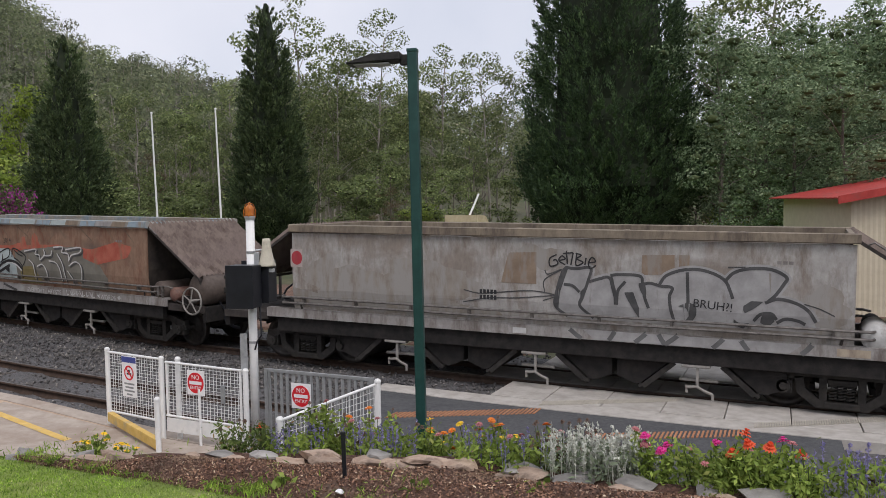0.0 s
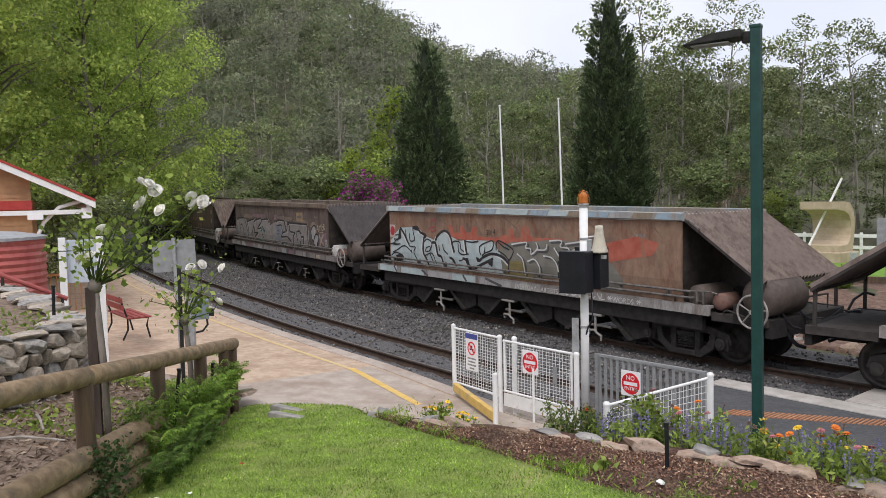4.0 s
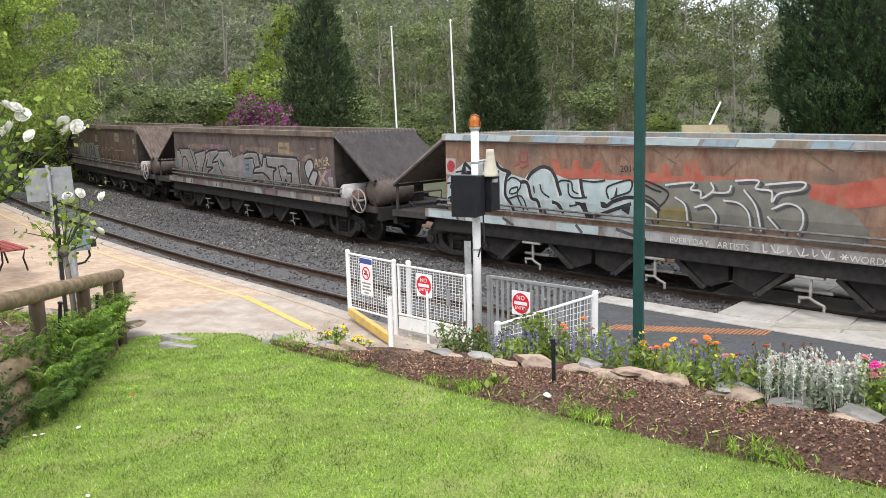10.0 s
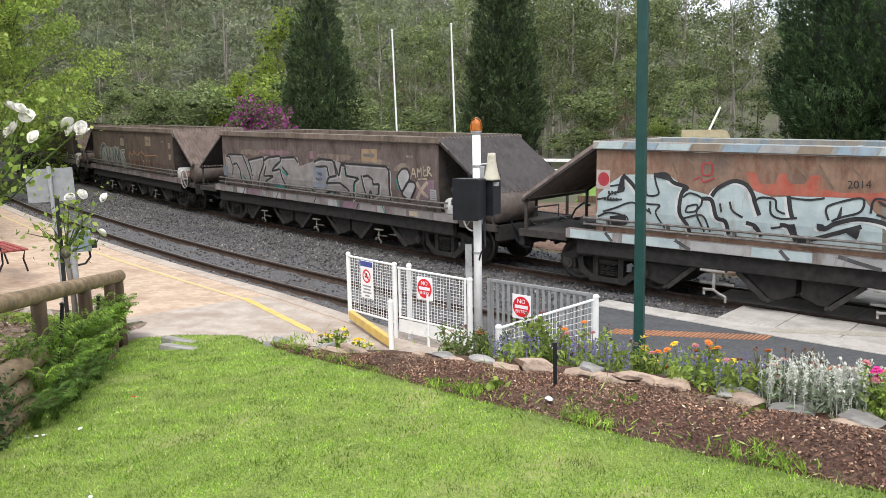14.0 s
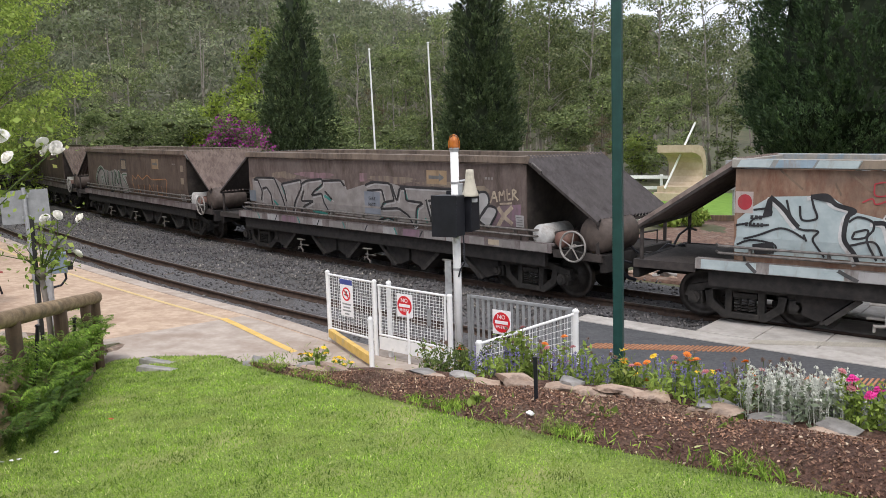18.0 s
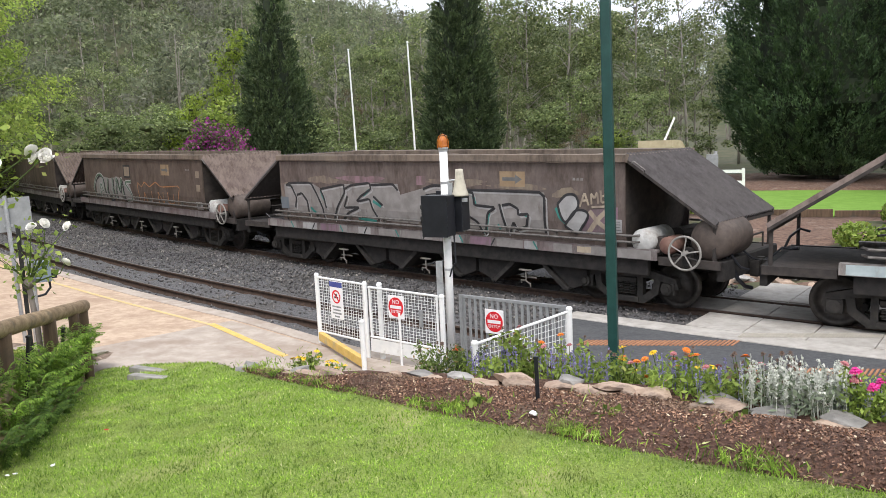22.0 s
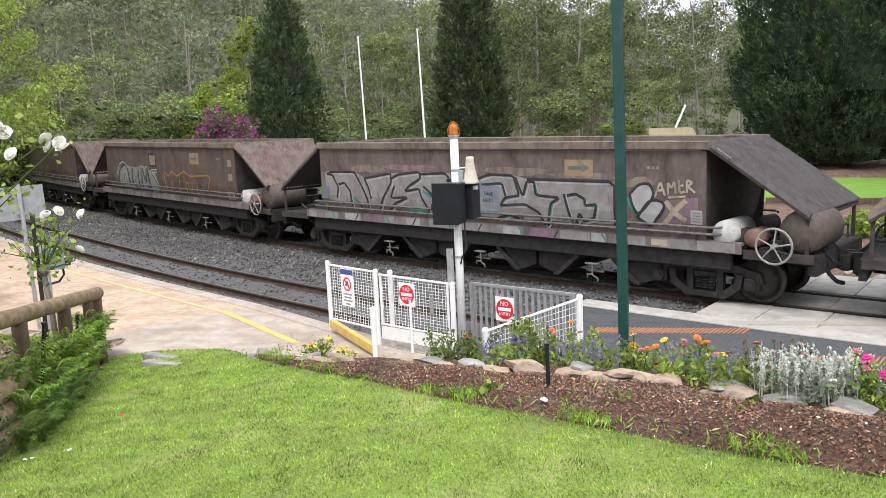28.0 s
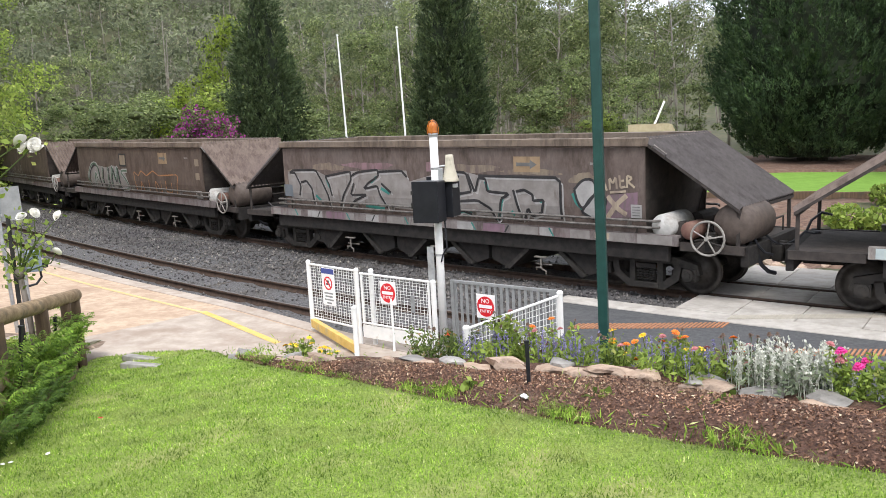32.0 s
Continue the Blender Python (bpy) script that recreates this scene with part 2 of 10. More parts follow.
M["leaf_gum"] = foliage("gum_leaves", (0.085, 0.118, 0.052), (0.235, 0.29, 0.130), c=(0.46, 0.49, 0.29), through_light=0.36, scale=0.5, uneven=(0.6, 1.4))
M["leaf_mid"] = foliage("mid_green_leaves", (0.10, 0.145, 0.060), (0.25, 0.32, 0.135), c=(0.42, 0.47, 0.23), through_light=0.36, scale=0.5, uneven=(0.6, 1.35))
M["leaf_lush"] = foliage("lush_green_leaves", (0.17, 0.26, 0.06), (0.40, 0.51, 0.13), c=(0.54, 0.60, 0.17), through_light=0.5, scale=0.3, uneven=(0.6, 1.35))
M["leaf_deep"] = foliage("deep_green_leaves", (0.095, 0.155, 0.085), (0.24, 0.33, 0.19), c=(0.40, 0.48, 0.32), through_light=0.3, scale=0.6, uneven=(0.7, 1.25))
M["leaf_bright"] = foliage("bright_leaves", (0.15, 0.23, 0.03), (0.31, 0.41, 0.065), through_light=0.4)
M["leaf_dark"] = foliage("cypress_sprays", (0.032, 0.058, 0.030), (0.115, 0.165, 0.075), c=(0.20, 0.25, 0.13), through_light=0.15, scale=0.9, uneven=(0.6, 1.45))
M["leaf_cypress"] = foliage("broad_cypress_sprays", (0.030, 0.060, 0.033), (0.105, 0.175, 0.080), c=(0.17, 0.26, 0.11), through_light=0.18, scale=0.8, uneven=(0.6, 1.45))
# cores added inside crowns, their dark colour painting the shade between leaves
M["core_twig"] = surface("clump_shade", (0.05, 0.066, 0.026), (0.10, 0.125, 0.05), 4, 0.95)
M["core_dark"] = surface("cypress_inner_shade", (0.012, 0.02, 0.010), (0.025, 0.036, 0.016), 3, 0.95)
# hill leaves: distance haze is put into the colour, paler and bluer
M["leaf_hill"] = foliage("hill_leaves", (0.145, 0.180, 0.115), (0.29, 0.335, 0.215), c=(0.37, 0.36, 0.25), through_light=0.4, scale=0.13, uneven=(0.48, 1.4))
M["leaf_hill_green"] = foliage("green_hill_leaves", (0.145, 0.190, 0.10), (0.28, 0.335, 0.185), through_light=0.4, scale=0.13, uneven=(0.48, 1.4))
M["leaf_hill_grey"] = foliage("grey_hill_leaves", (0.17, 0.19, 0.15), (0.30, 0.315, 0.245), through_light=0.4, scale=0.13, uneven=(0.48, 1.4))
M["leaf_brown"] = foliage("dry_brown_leaves", (0.12, 0.095, 0.06), (0.25, 0.20, 0.125), through_light=0.4)
M["petal_mag"] = foliage("magenta_bracts", (0.22, 0.03, 0.18), (0.45, 0.09, 0.37), uneven=(0.8, 1.2))
M["grass"] = foliage("grass_blades", (0.080, 0.180, 0.018), (0.355, 0.525, 0.090), c=(0.64, 0.66, 0.38), through_light=0.42, scale=3.4, uneven=(0.5, 1.5), dry=(0.47, 0.45, 0.19))
M["fern"] = foliage("fern_fronds", (0.075, 0.16, 0.02), (0.26, 0.42, 0.07), c=(0.42, 0.52, 0.12), scale=5, uneven=(0.5, 1.4))
M["fern_dark"] = foliage("dark_fern_fronds", (0.04, 0.09, 0.018), (0.15, 0.26, 0.05), c=(0.26, 0.34, 0.09), scale=5, uneven=(0.5, 1.4))
M["stem"] = foliage("green_stems", (0.06, 0.10, 0.03), (0.12, 0.17, 0.05))
M["orange_w"] = surface("orange_weatherboard", (0.50, 0.285, 0.145), (0.60, 0.36, 0.19), 5, 0.7, stain=(0.46, 0.27, 0.15), stain_scale=1.5)
M["roof_red"] = surface("red_roof", (0.33, 0.03, 0.025), (0.42, 0.05, 0.04), 6, 0.55, stain=(0.25, 0.06, 0.05), stain_scale=2)
M["cream_wall"] = surface("cream_sheet_wall", (0.50, 0.44, 0.33), (0.56, 0.50, 0.38), 4, 0.6)
M["dry"] = surface("dry_stone", (0.25, 0.215, 0.175), (0.46, 0.40, 0.33), 6, 0.92, bump=0.8, dist=0.02, fine=18, stain=(0.42, 0.30, 0.19), stain_at=(0.55, 0.7), stain_scale=3, each=0.35)

import collections

# ---- building helpers ----
def link_mesh(name, me, material, parent=None, label=""):
    ob = new(name, me)
    if material and not me.materials:
        me.materials.append(material)
    if parent:
        ob.parent = parent
    if label:
        tagged(ob, label)
    return ob


def part(name, bm, material, parent=None, label="", smooth=False):
    me = bpy.data.meshes.new(name)
    bm.normal_update()
    if smooth:
        for f in bm.faces:
            f.smooth = True
    bm.to_mesh(me)
    bm.free()
    return link_mesh(name, me, material, parent, label)


def raw(name, verts, faces, material, parent=None, label="", smooth=False):
    """A mesh from arrays: verts n x 3, faces m x 3 or m x 4."""
    v, f = np.asarray(verts, np.float32), np.asarray(faces, np.int32)
    me = bpy.data.meshes.new(name)
    me.vertices.add(len(v))
    me.vertices.foreach_set("co", v.ravel())
    k = f.shape[1]
    me.loops.add(f.size)
    me.loops.foreach_set("vertex_index", f.ravel())
    me.polygons.add(len(f))
    me.polygons.foreach_set("loop_start", np.arange(0, f.size, k, dtype=np.int32))
    me.polygons.foreach_set("loop_total", np.full(len(f), k, dtype=np.int32))
    if smooth:
        me.polygons.foreach_set("use_smooth", np.ones(len(f), dtype=bool))
    me.update(calc_edges=True)
    return link_mesh(name, me, material, parent, label)


def bx(bm, x0, x1, y0, y1, z0, z1, bev=0.0, m=None):
    vs = [bm.verts.new(p) for p in ((x0, y0, z0), (x1, y0, z0), (x1, y1, z0), (x0, y1, z0), (x0, y0, z1), (x1, y0, z1), (x1, y1, z1), (x0, y1, z1))]
    fs = [bm.faces.new([vs[i] for i in f]) for f in ((0, 3, 2, 1), (4, 5, 6, 7), (0, 1, 5, 4), (1, 2, 6, 5), (2, 3, 7, 6), (3, 0, 4, 7))]
    if bev:
        es = list({e for f in fs for e in f.edges})
        out = bmesh.ops.bevel(bm, geom=es, offset=bev, segments=2, affect='EDGES', profile=0.6)
        vs = list({v for f in out["faces"] for v in f.verts} | {v for v in vs if v.is_valid})
    if m is not None:
        bmesh.ops.transform(bm, matrix=m, verts=vs)
    return vs


def rod(bm, a, b, r, n=10, r2=None, cap=True):
    a, b = Vector(a), Vector(b)
    r2 = r if r2 is None else r2
    d = (b - a).normalized()
    u = d.orthogonal().normalized()
    w = d.cross(u)
    ring = [[bm.verts.new(p + (u * math.cos(i * math.tau / n) + w * math.sin(i * math.tau / n)) * q) for i in range(n)] for p, q in ((a, r), (b, r2))]
    for i in range(n):
        bm.faces.new((ring[0][i], ring[0][(i + 1) % n], ring[1][(i + 1) % n], ring[1][i]))
    if cap:
        bm.faces.new(list(reversed(ring[0])))
        bm.faces.new(ring[1])
    return ring[0] + ring[1]


def tube(bm, pts, r, n=8, r_end=None):
    """A bent pipe through points."""
    pts = [Vector(p) for p in pts]
    rings = []
    u = None
    for i, p in enumerate(pts):
        d = (pts[min(i + 1, len(pts) - 1)] - pts[max(i - 1, 0)]).normalized()
        u = d.orthogonal().normalized() if u is None else (u - d * u.dot(d)).normalized()
        w = d.cross(u)
        q = r if r_end is None else r + (r_end - r) * i / (len(pts) - 1)
        rings.append([bm.verts.new(p + (u * math.cos(k * math.tau / n) + w * math.sin(k * math.tau / n)) * q) for k in range(n)])
    for a, b in zip(rings, rings[1:]):
        for k in range(n):
            bm.faces.new((a[k], a[(k + 1) % n], b[(k + 1) % n], b[k]))
    bm.faces.new(list(reversed(rings[0])))
    bm.faces.new(rings[-1])


def lathe(bm, prof, n=20, m=None):
    """Turned about z: prof is a list of (radius, height)."""
    rings = []
    for r, z in prof:
        rings.append([bm.verts.new((r * math.cos(i * math.tau / n), r * math.sin(i * math.tau / n), z)) for i in range(n)] if r > 1e-6 else [bm.verts.new((0, 0, z))])
    for a, b in zip(rings, rings[1:]):
        for i in range(n):
            j = (i + 1) % n
            if len(a) == 1 and len(b) > 1:
                bm.faces.new((a[0], b[j], b[i]))
            elif len(b) == 1 and len(a) > 1:
                bm.faces.new((a[i], a[j], b[0]))
            elif len(a) > 1:
                bm.faces.new((a[i], a[j], b[j], b[i]))
    for ring, flip in ((rings[0], True), (rings[-1], False)):
        if len(ring) > 1:
            bm.faces.new(list(reversed(ring)) if flip else ring)
    vs = [v for ring in rings for v in ring]
    if m is not None:
        bmesh.ops.transform(bm, matrix=m, verts=vs)
    return vs


def extrude(bm, pts, axis, a, b):
    """A flat outline pulled along an axis from a to b: for 'y' the outline is (x, z), for 'x' (y, z), for 'z' (x, y)."""
    def at(p, k):
        return {'y': (p[0], k, p[1]), 'x': (k, p[0], p[1]), 'z': (p[0], p[1], k)}[axis]
    A, B = [bm.verts.new(at(p, a)) for p in pts], [bm.verts.new(at(p, b)) for p in pts]
    bm.faces.new(A)
    bm.faces.new(list(reversed(B)))
    for i in range(len(pts)):
        j = (i + 1) % len(pts)
        bm.faces.new((A[j], A[i], B[i], B[j]))
    bmesh.ops.recalc_face_normals(bm, faces=bm.faces)
    return A + B


def empty(name, m=None):
    ob = new(name)
    ob.empty_display_size = 0.2
    if m is not None:
        ob.matrix_basis = m
    return ob


# the track's line: s runs along the track to the right, off across it towards the lawn, z up from the rail tops
GRADE = -0.01646
TH0, K0, K1 = 0.49417, 0.0097, 0.00029
S_TAB = np.arange(-160, 60.01, 0.25)
_k = np.clip(K0 + K1 * S_TAB, 0.0025, 0.0132)
_i0 = int(np.argmin(np.abs(S_TAB)))
_th = TH0 - (np.cumsum(_k) - np.cumsum(_k)[_i0]) * 0.25
_px, _py = np.cumsum(np.cos(_th)) * 0.25, np.cumsum(-np.sin(_th)) * 0.25
P_TAB = np.stack([_px - _px[_i0] - 3.03 + 0.23443 * math.sin(TH0), _py - _py[_i0] + 17.38 + 0.23443 * math.cos(TH0)], 1)
H_TAB = _th


def grade(s):
    return GRADE * np.clip(s, -70, 25)


def TP(s, off=0.0, z=0.0):
    x, y, th = np.interp(s, S_TAB, P_TAB[:, 0]), np.interp(s, S_TAB, P_TAB[:, 1]), np.interp(s, S_TAB, H_TAB)
    return Vector((x - off * math.sin(th), y - off * math.cos(th), z + float(grade(s))))


def heading(s):
    """Turn about z of a thing that looks along the track to the right."""
    return -math.degrees(float(np.interp(s, S_TAB, H_TAB)))


def strip(name, s0, s1, ds, prof, material, parent=None, closed=True, label=""):
    """A profile of (off, z) drawn along the track."""
    ss = np.linspace(s0, s1, max(2, int(round((s1 - s0) / ds)) + 1))
    n = len(prof)
    vs = np.array([TP(s, o, z)[:] for s in ss for o, z in prof])
    fs = [(i * n + k, i * n + (k + 1) % n, (i + 1) * n + (k + 1) % n, (i + 1) * n + k) for i in range(len(ss) - 1) for k in range(n if closed else n - 1)]
    ob = raw(name, vs, fs, material, parent, label)
    if closed:
        bm = bmesh.new()
        bm.from_mesh(ob.data)
        bm.verts.ensure_lookup_table()
        bm.faces.new([bm.verts[k] for k in range(n)])
        bm.faces.new([bm.verts[(len(ss) - 1) * n + k] for k in reversed(range(n))])
        bmesh.ops.recalc_face_normals(bm, faces=bm.faces)
        bm.to_mesh(ob.data)
        bm.free()
    return ob


def smooth01(x, a, b):
    t = np.clip((x - a) / (b - a), 0, 1)
    return t * t * (3 - 2 * t)


def quads_of(rng, centres, size, aspect=2.0, normals=None, loose=1.0, droop=0.0):
    """Leaf-shaped quads at the centres: arrays of vertices and faces."""
    n = len(centres)
    d = rng.normal(size=(n, 3))
    if normals is not None:
        d = normals + d * loose
    d[:, 2] -= droop
    d /= np.linalg.norm(d, axis=1, keepdims=True)
    e = np.cross(d, rng.normal(size=(n, 3)))
    e /= np.linalg.norm(e, axis=1, keepdims=True)
    s = (size * rng.uniform(0.6, 1.4, n))[:, None]
    w = s / aspect
    up = np.cross(d, e)
    v = np.stack([centres - d * s * 0.5, centres + e * w * 0.5 + up * w * 0.15, centres + d * s * 0.5, centres - e * w * 0.5 + up * w * 0.15], 1)
    return v.reshape(-1, 3), np.arange(n * 4).reshape(n, 4)


def leaves_of(rng, centres, out, size, aspect=1.7, loose=0.7, lift=0.45):
    """Leaf quads that face outwards and up, as foliage turns to the light."""
    n = len(centres)
    d = out + rng.normal(size=(n, 3)) * loose
    d[:, 2] += lift
    d /= np.linalg.norm(d, axis=1, keepdims=True)
    e = np.cross(d, rng.normal(size=(n, 3)))
    e /= np.linalg.norm(e, axis=1, keepdims=True) + 1e-9
    u = np.cross(d, e)
    s = (size * rng.uniform(0.55, 1.35, n))[:, None] * 0.5
    w = s / aspect
    v = np.stack([centres - e * s, centres + u * w - d * w * 0.2, centres + e * s, centres - u * w - d * w * 0.2], 1)
    return v.reshape(-1, 3), np.arange(n * 4).reshape(n, 4)


def join_np(chunks):
    vs, fs, k = [], [], 0
    for v, f in chunks:
        vs.append(v)
        fs.append(f + k)
        k += len(v)
    return np.concatenate(vs), np.concatenate(fs)


def ball_points(rng, n, shell=0.45):
    d = rng.normal(size=(n, 3))
    d /= np.linalg.norm(d, axis=1, keepdims=True)
    return d * (shell + (1 - shell) * rng.uniform(0, 1, (n, 1)) ** 0.5)

# ---- the ground, tracks, platform and crossing ----
AZ_R = ((-180, 7), (-90, 6), (-40, 5), (-10, 3.6), (5, 6.2), (17.7, 8.9), (23, 9.9), (28, 12.9), (36, 17), (46, 19.5), (62, 18), (100, 12), (180, 7))


def off_of(x, y):
    """Place of a point in the track's terms (arrays welcome): s, off."""
    x, y = np.atleast_1d(np.asarray(x, float)), np.atleast_1d(np.asarray(y, float))
    sub = slice(0, len(S_TAB), 4)
    d2 = (x[:, None] - P_TAB[None, sub, 0]) ** 2 + (y[:, None] - P_TAB[None, sub, 1]) ** 2
    k = np.argmin(d2, 1) * 4
    th = H_TAB[k]
    return S_TAB[k], -((x - P_TAB[k, 0]) * np.sin(th) + (y - P_TAB[k, 1]) * np.cos(th))


def land(x, y):
    """Height of the open ground."""
    x, y = np.atleast_1d(np.asarray(x, float)), np.atleast_1d(np.asarray(y, float))
    s, off = off_of(x, y)
    near = np.where(off > 0, -0.75, -0.30 + 0.45 * smooth01(-off, 3.0, 9.0)) + grade(s) * (np.abs(off) < 40)
    d = np.hypot(x, y)
    az = np.degrees(np.arctan2(-x, y))
    top = 3.2 + 240 * np.tan(np.radians(np.interp(az, [a for a, _ in AZ_R], [e for _, e in AZ_R]))) - 7
    rise = smooth01(d, 62, 250) * (0.9 + 0.1 * smooth01(d, 250, 500))
    wob = 3.0 * np.sin(x * 0.045 + 1.3) * np.sin(y * 0.038 + 0.4) * smooth01(d, 70, 160)
    return near + (top - near) * rise + wob - 60 * smooth01(d, 320, 900)


_rad = np.concatenate([np.arange(0, 70, 1.25), np.geomspace(70, 2600, 60)])
_ang = np.linspace(0, 2 * np.pi, 221)[:-1]
_gx = (_rad[:, None] * np.cos(_ang)[None]).ravel()
_gy = (_rad[:, None] * np.sin(_ang)[None]).ravel() + 15
_na = len(_ang)
_gf = [(i * _na + k, i * _na + (k + 1) % _na, (i + 1) * _na + (k + 1) % _na, (i + 1) * _na + k) for i in range(len(_rad) - 1) for k in range(_na)]
_gz = land(_gx, _gy)
ground = raw("ground", np.stack([_gx, _gy, _gz], 1), _gf, M["ground"], smooth=True)
tagged(ground, "leaf-littered valley floor rising to a wooded hillside", "ground", kind="structure")


def lawn_z(x, y):
    return 1.52 + 0.06 * x - 0.075 * y


def bed_y(x):
    return 5.05 - 0.66 * x + 0.012 * x * x


def rock_y(x):
    return np.interp(x, (-6, -4.3, -2.6, -1.4, -0.4, 0.1, 0.7, 1.2, 3, 7), (9.4, 8.2, 7.7, 7.3, 6.95, 6.7, 6.1, 5.58, 4.4, 2.9))


def sheet(name, xs, lo, hi, nv, zf, material, label, category, skirt=0.5):
    """A sheet over the strip lo(x) < y < hi(x), with heights zf(x, y, v) and a skirt below its border."""
    g = np.array([[(x, lo(x) + (hi(x) - lo(x)) * k / nv, zf(x, lo(x) + (hi(x) - lo(x)) * k / nv, k / nv)) for k in range(nv + 1)] for x in xs])
    n, m = g.shape[:2]
    v = list(g.reshape(-1, 3))
    f = [(i * m + k, (i + 1) * m + k, (i + 1) * m + k + 1, i * m + k + 1) for i in range(n - 1) for k in range(m - 1)]
    rim = [i * m for i in range(n)] + [(n - 1) * m + k for k in range(1, m)] + [i * m + m - 1 for i in range(n - 2, -1, -1)] + [k for k in range(m - 2, 0, -1)]
    base = len(v)
    v += [v[r] - np.array((0, 0, skirt)) for r in rim]
    f += [(rim[k], base + k, base + (k + 1) % len(rim), rim[(k + 1) % len(rim)]) for k in range(len(rim))]
    return tagged(raw(name, v, f, material, smooth=True), label, category, kind="structure")


def log_x(y):
    """The line of the log edging at the lawn's side."""
    return -4.33 - 0.452 * (y - 3.4)


_edge = [TP(s, 6.35) for s in np.linspace(-12, 14, 200)]
_ex, _ey = np.array([p.x for p in _edge]), np.array([p.y for p in _edge])


def kerb_y(x):
    return np.interp(x, _ex, _ey)


def wobble(x, y, a=0.02):
    return a * noise.noise(Vector((x * 0.7, y * 0.7, 0.3))) + 0.4 * a * noise.noise(Vector((x * 2.3, y * 2.3, 1.7)))


def lawn_end(x):
    return float(np.where(x > -5.2, bed_y(x), np.interp(x, (-7.2, -6.2, -5.2), (8.75, 9.0, bed_y(-5.2)))))


lawn = sheet("lawn", np.linspace(-6.75, 7.0, 68), lambda x: max(-7.0, 3.4 + (-4.33 - x) / 0.452), lawn_end, 44, lambda x, y, v: lawn_z(x, y) + wobble(x, y, 0.03), M["lawn"],
             "mown green lawn with dry patches sloping to the crossing", "lawn", 0.3)
bed = sheet("garden_bed", np.linspace(-4.75, 7.0, 86), bed_y, lambda x: max(float(rock_y(x)), bed_y(x) + 0.05), 14,
            lambda x, y, v: lawn_z(x, y) - 0.03 + (0.09 * math.sin(math.pi * v) + wobble(x, y, 0.09)) * float(smooth01(x, -5.0, -4.2)) - 0.16 * (1 - float(smooth01(x, -5.0, -4.4))), M["soil"], "dark bark-mulched garden bed", "garden bed", 0.3)


def bank_z(x, v):
    """The flower bank: level behind the stones, then falling to the kerb."""
    q = min(1.0, max(0.0, (v - 0.1) / 0.65))
    low = -0.10 + float(grade(4))
    return low + (lawn_z(x, float(rock_y(x))) - low) * (1 - q) * float(smooth01(x, -5.5, -4.3)) - 0.03


bank = sheet("flower_bank", np.linspace(-5.6, 7.6, 60), lambda x: float(rock_y(x)), lambda x: float(kerb_y(x)) - 0.05, 10,
             lambda x, y, v: bank_z(x, v) + wobble(x, y, 0.06), M["soil"],
             "earth bank planted with flowers", "flower bed", 0.4)

# ballast under both tracks
_ss, _oo = np.linspace(-70, 30, 320), np.linspace(-3.1, 6.0, 46)
_bv, _rngb = [], np.random.RandomState(3)
for s in _ss:
    for o in _oo:
        z = -0.13 - 0.45 * float(smooth01(-o, 2.0, 3.1)) - 0.05 * float(smooth01(abs(o - 2.2), 0.9, 0.2)) + _rngb.uniform(-0.02, 0.02)
        _bv.append(TP(s, o, z)[:])
_m = len(_oo)
ballast = raw("ballast_bed", _bv, [(i * _m + k, i * _m + k + 1, (i + 1) * _m + k + 1, (i + 1) * _m + k) for i in range(len(_ss) - 1) for k in range(_m - 1)], M["ballast"])
tagged(ballast, "bed of crushed grey stone ballast under the tracks", "ballast", kind="structure")

RAIL_PROF = ((-0.065, -0.145), (0.065, -0.145), (0.065, -0.130), (0.012, -0.110), (0.012, -0.045), (0.034, -0.035), (0.034, 0.0), (-0.034, 0.0), (-0.034, -0.035), (-0.012, -0.045), (-0.012, -0.110), (-0.065, -0.130))
NEAR = 4.458
for c, lab in ((0.0, "rusty steel rail of the train's track"), (NEAR, "rusty steel rail of the platform track")):
    for side_ in (-1, 1):
        o = c + side_ * 0.565
        for sa, sb in ((-70, 30),) if not c else ((-70, 2.9), (10.0, 30)):
            r = strip("rail", sa, sb, 1.0, [(o + a, z) for a, z in RAIL_PROF], M["rail"])
            tagged(r, lab, "rail", kind="structure")
            top = strip("rail_head", sa, sb, 1.0, [(o - 0.028, 0.001), (o + 0.028, 0.001), (o + 0.026, 0.004), (o - 0.026, 0.004)], M["railhead"], r)

sl = bmesh.new()
bx(sl, -0.11, 0.11, -1.05, 1.05, -0.25, -0.142, 0.012)
sleeper0 = bpy.data.meshes.new("sleeper")
sl.to_mesh(sleeper0)
sl.free()
sleeper0.materials.append(M["sleeper"])
for c in (0.0, NEAR):
    for k in range(62):
        s = -32 + k * 0.66
        if c and 3.2 < s < 10:
            continue
        ob = new("sleeper", sleeper0)
        ob.matrix_basis = Matrix.Translation(TP(s, c, 0.012 * ((k * 7) % 5 - 3) / 3)) @ pose(0, 0, 0, 0, 0, heading(s) + ((k * 13) % 7 - 3) * 0.4)
        tagged(ob, "weathered grey railway sleeper half sunk in ballast", "sleeper", "sleepers", kind="structure")


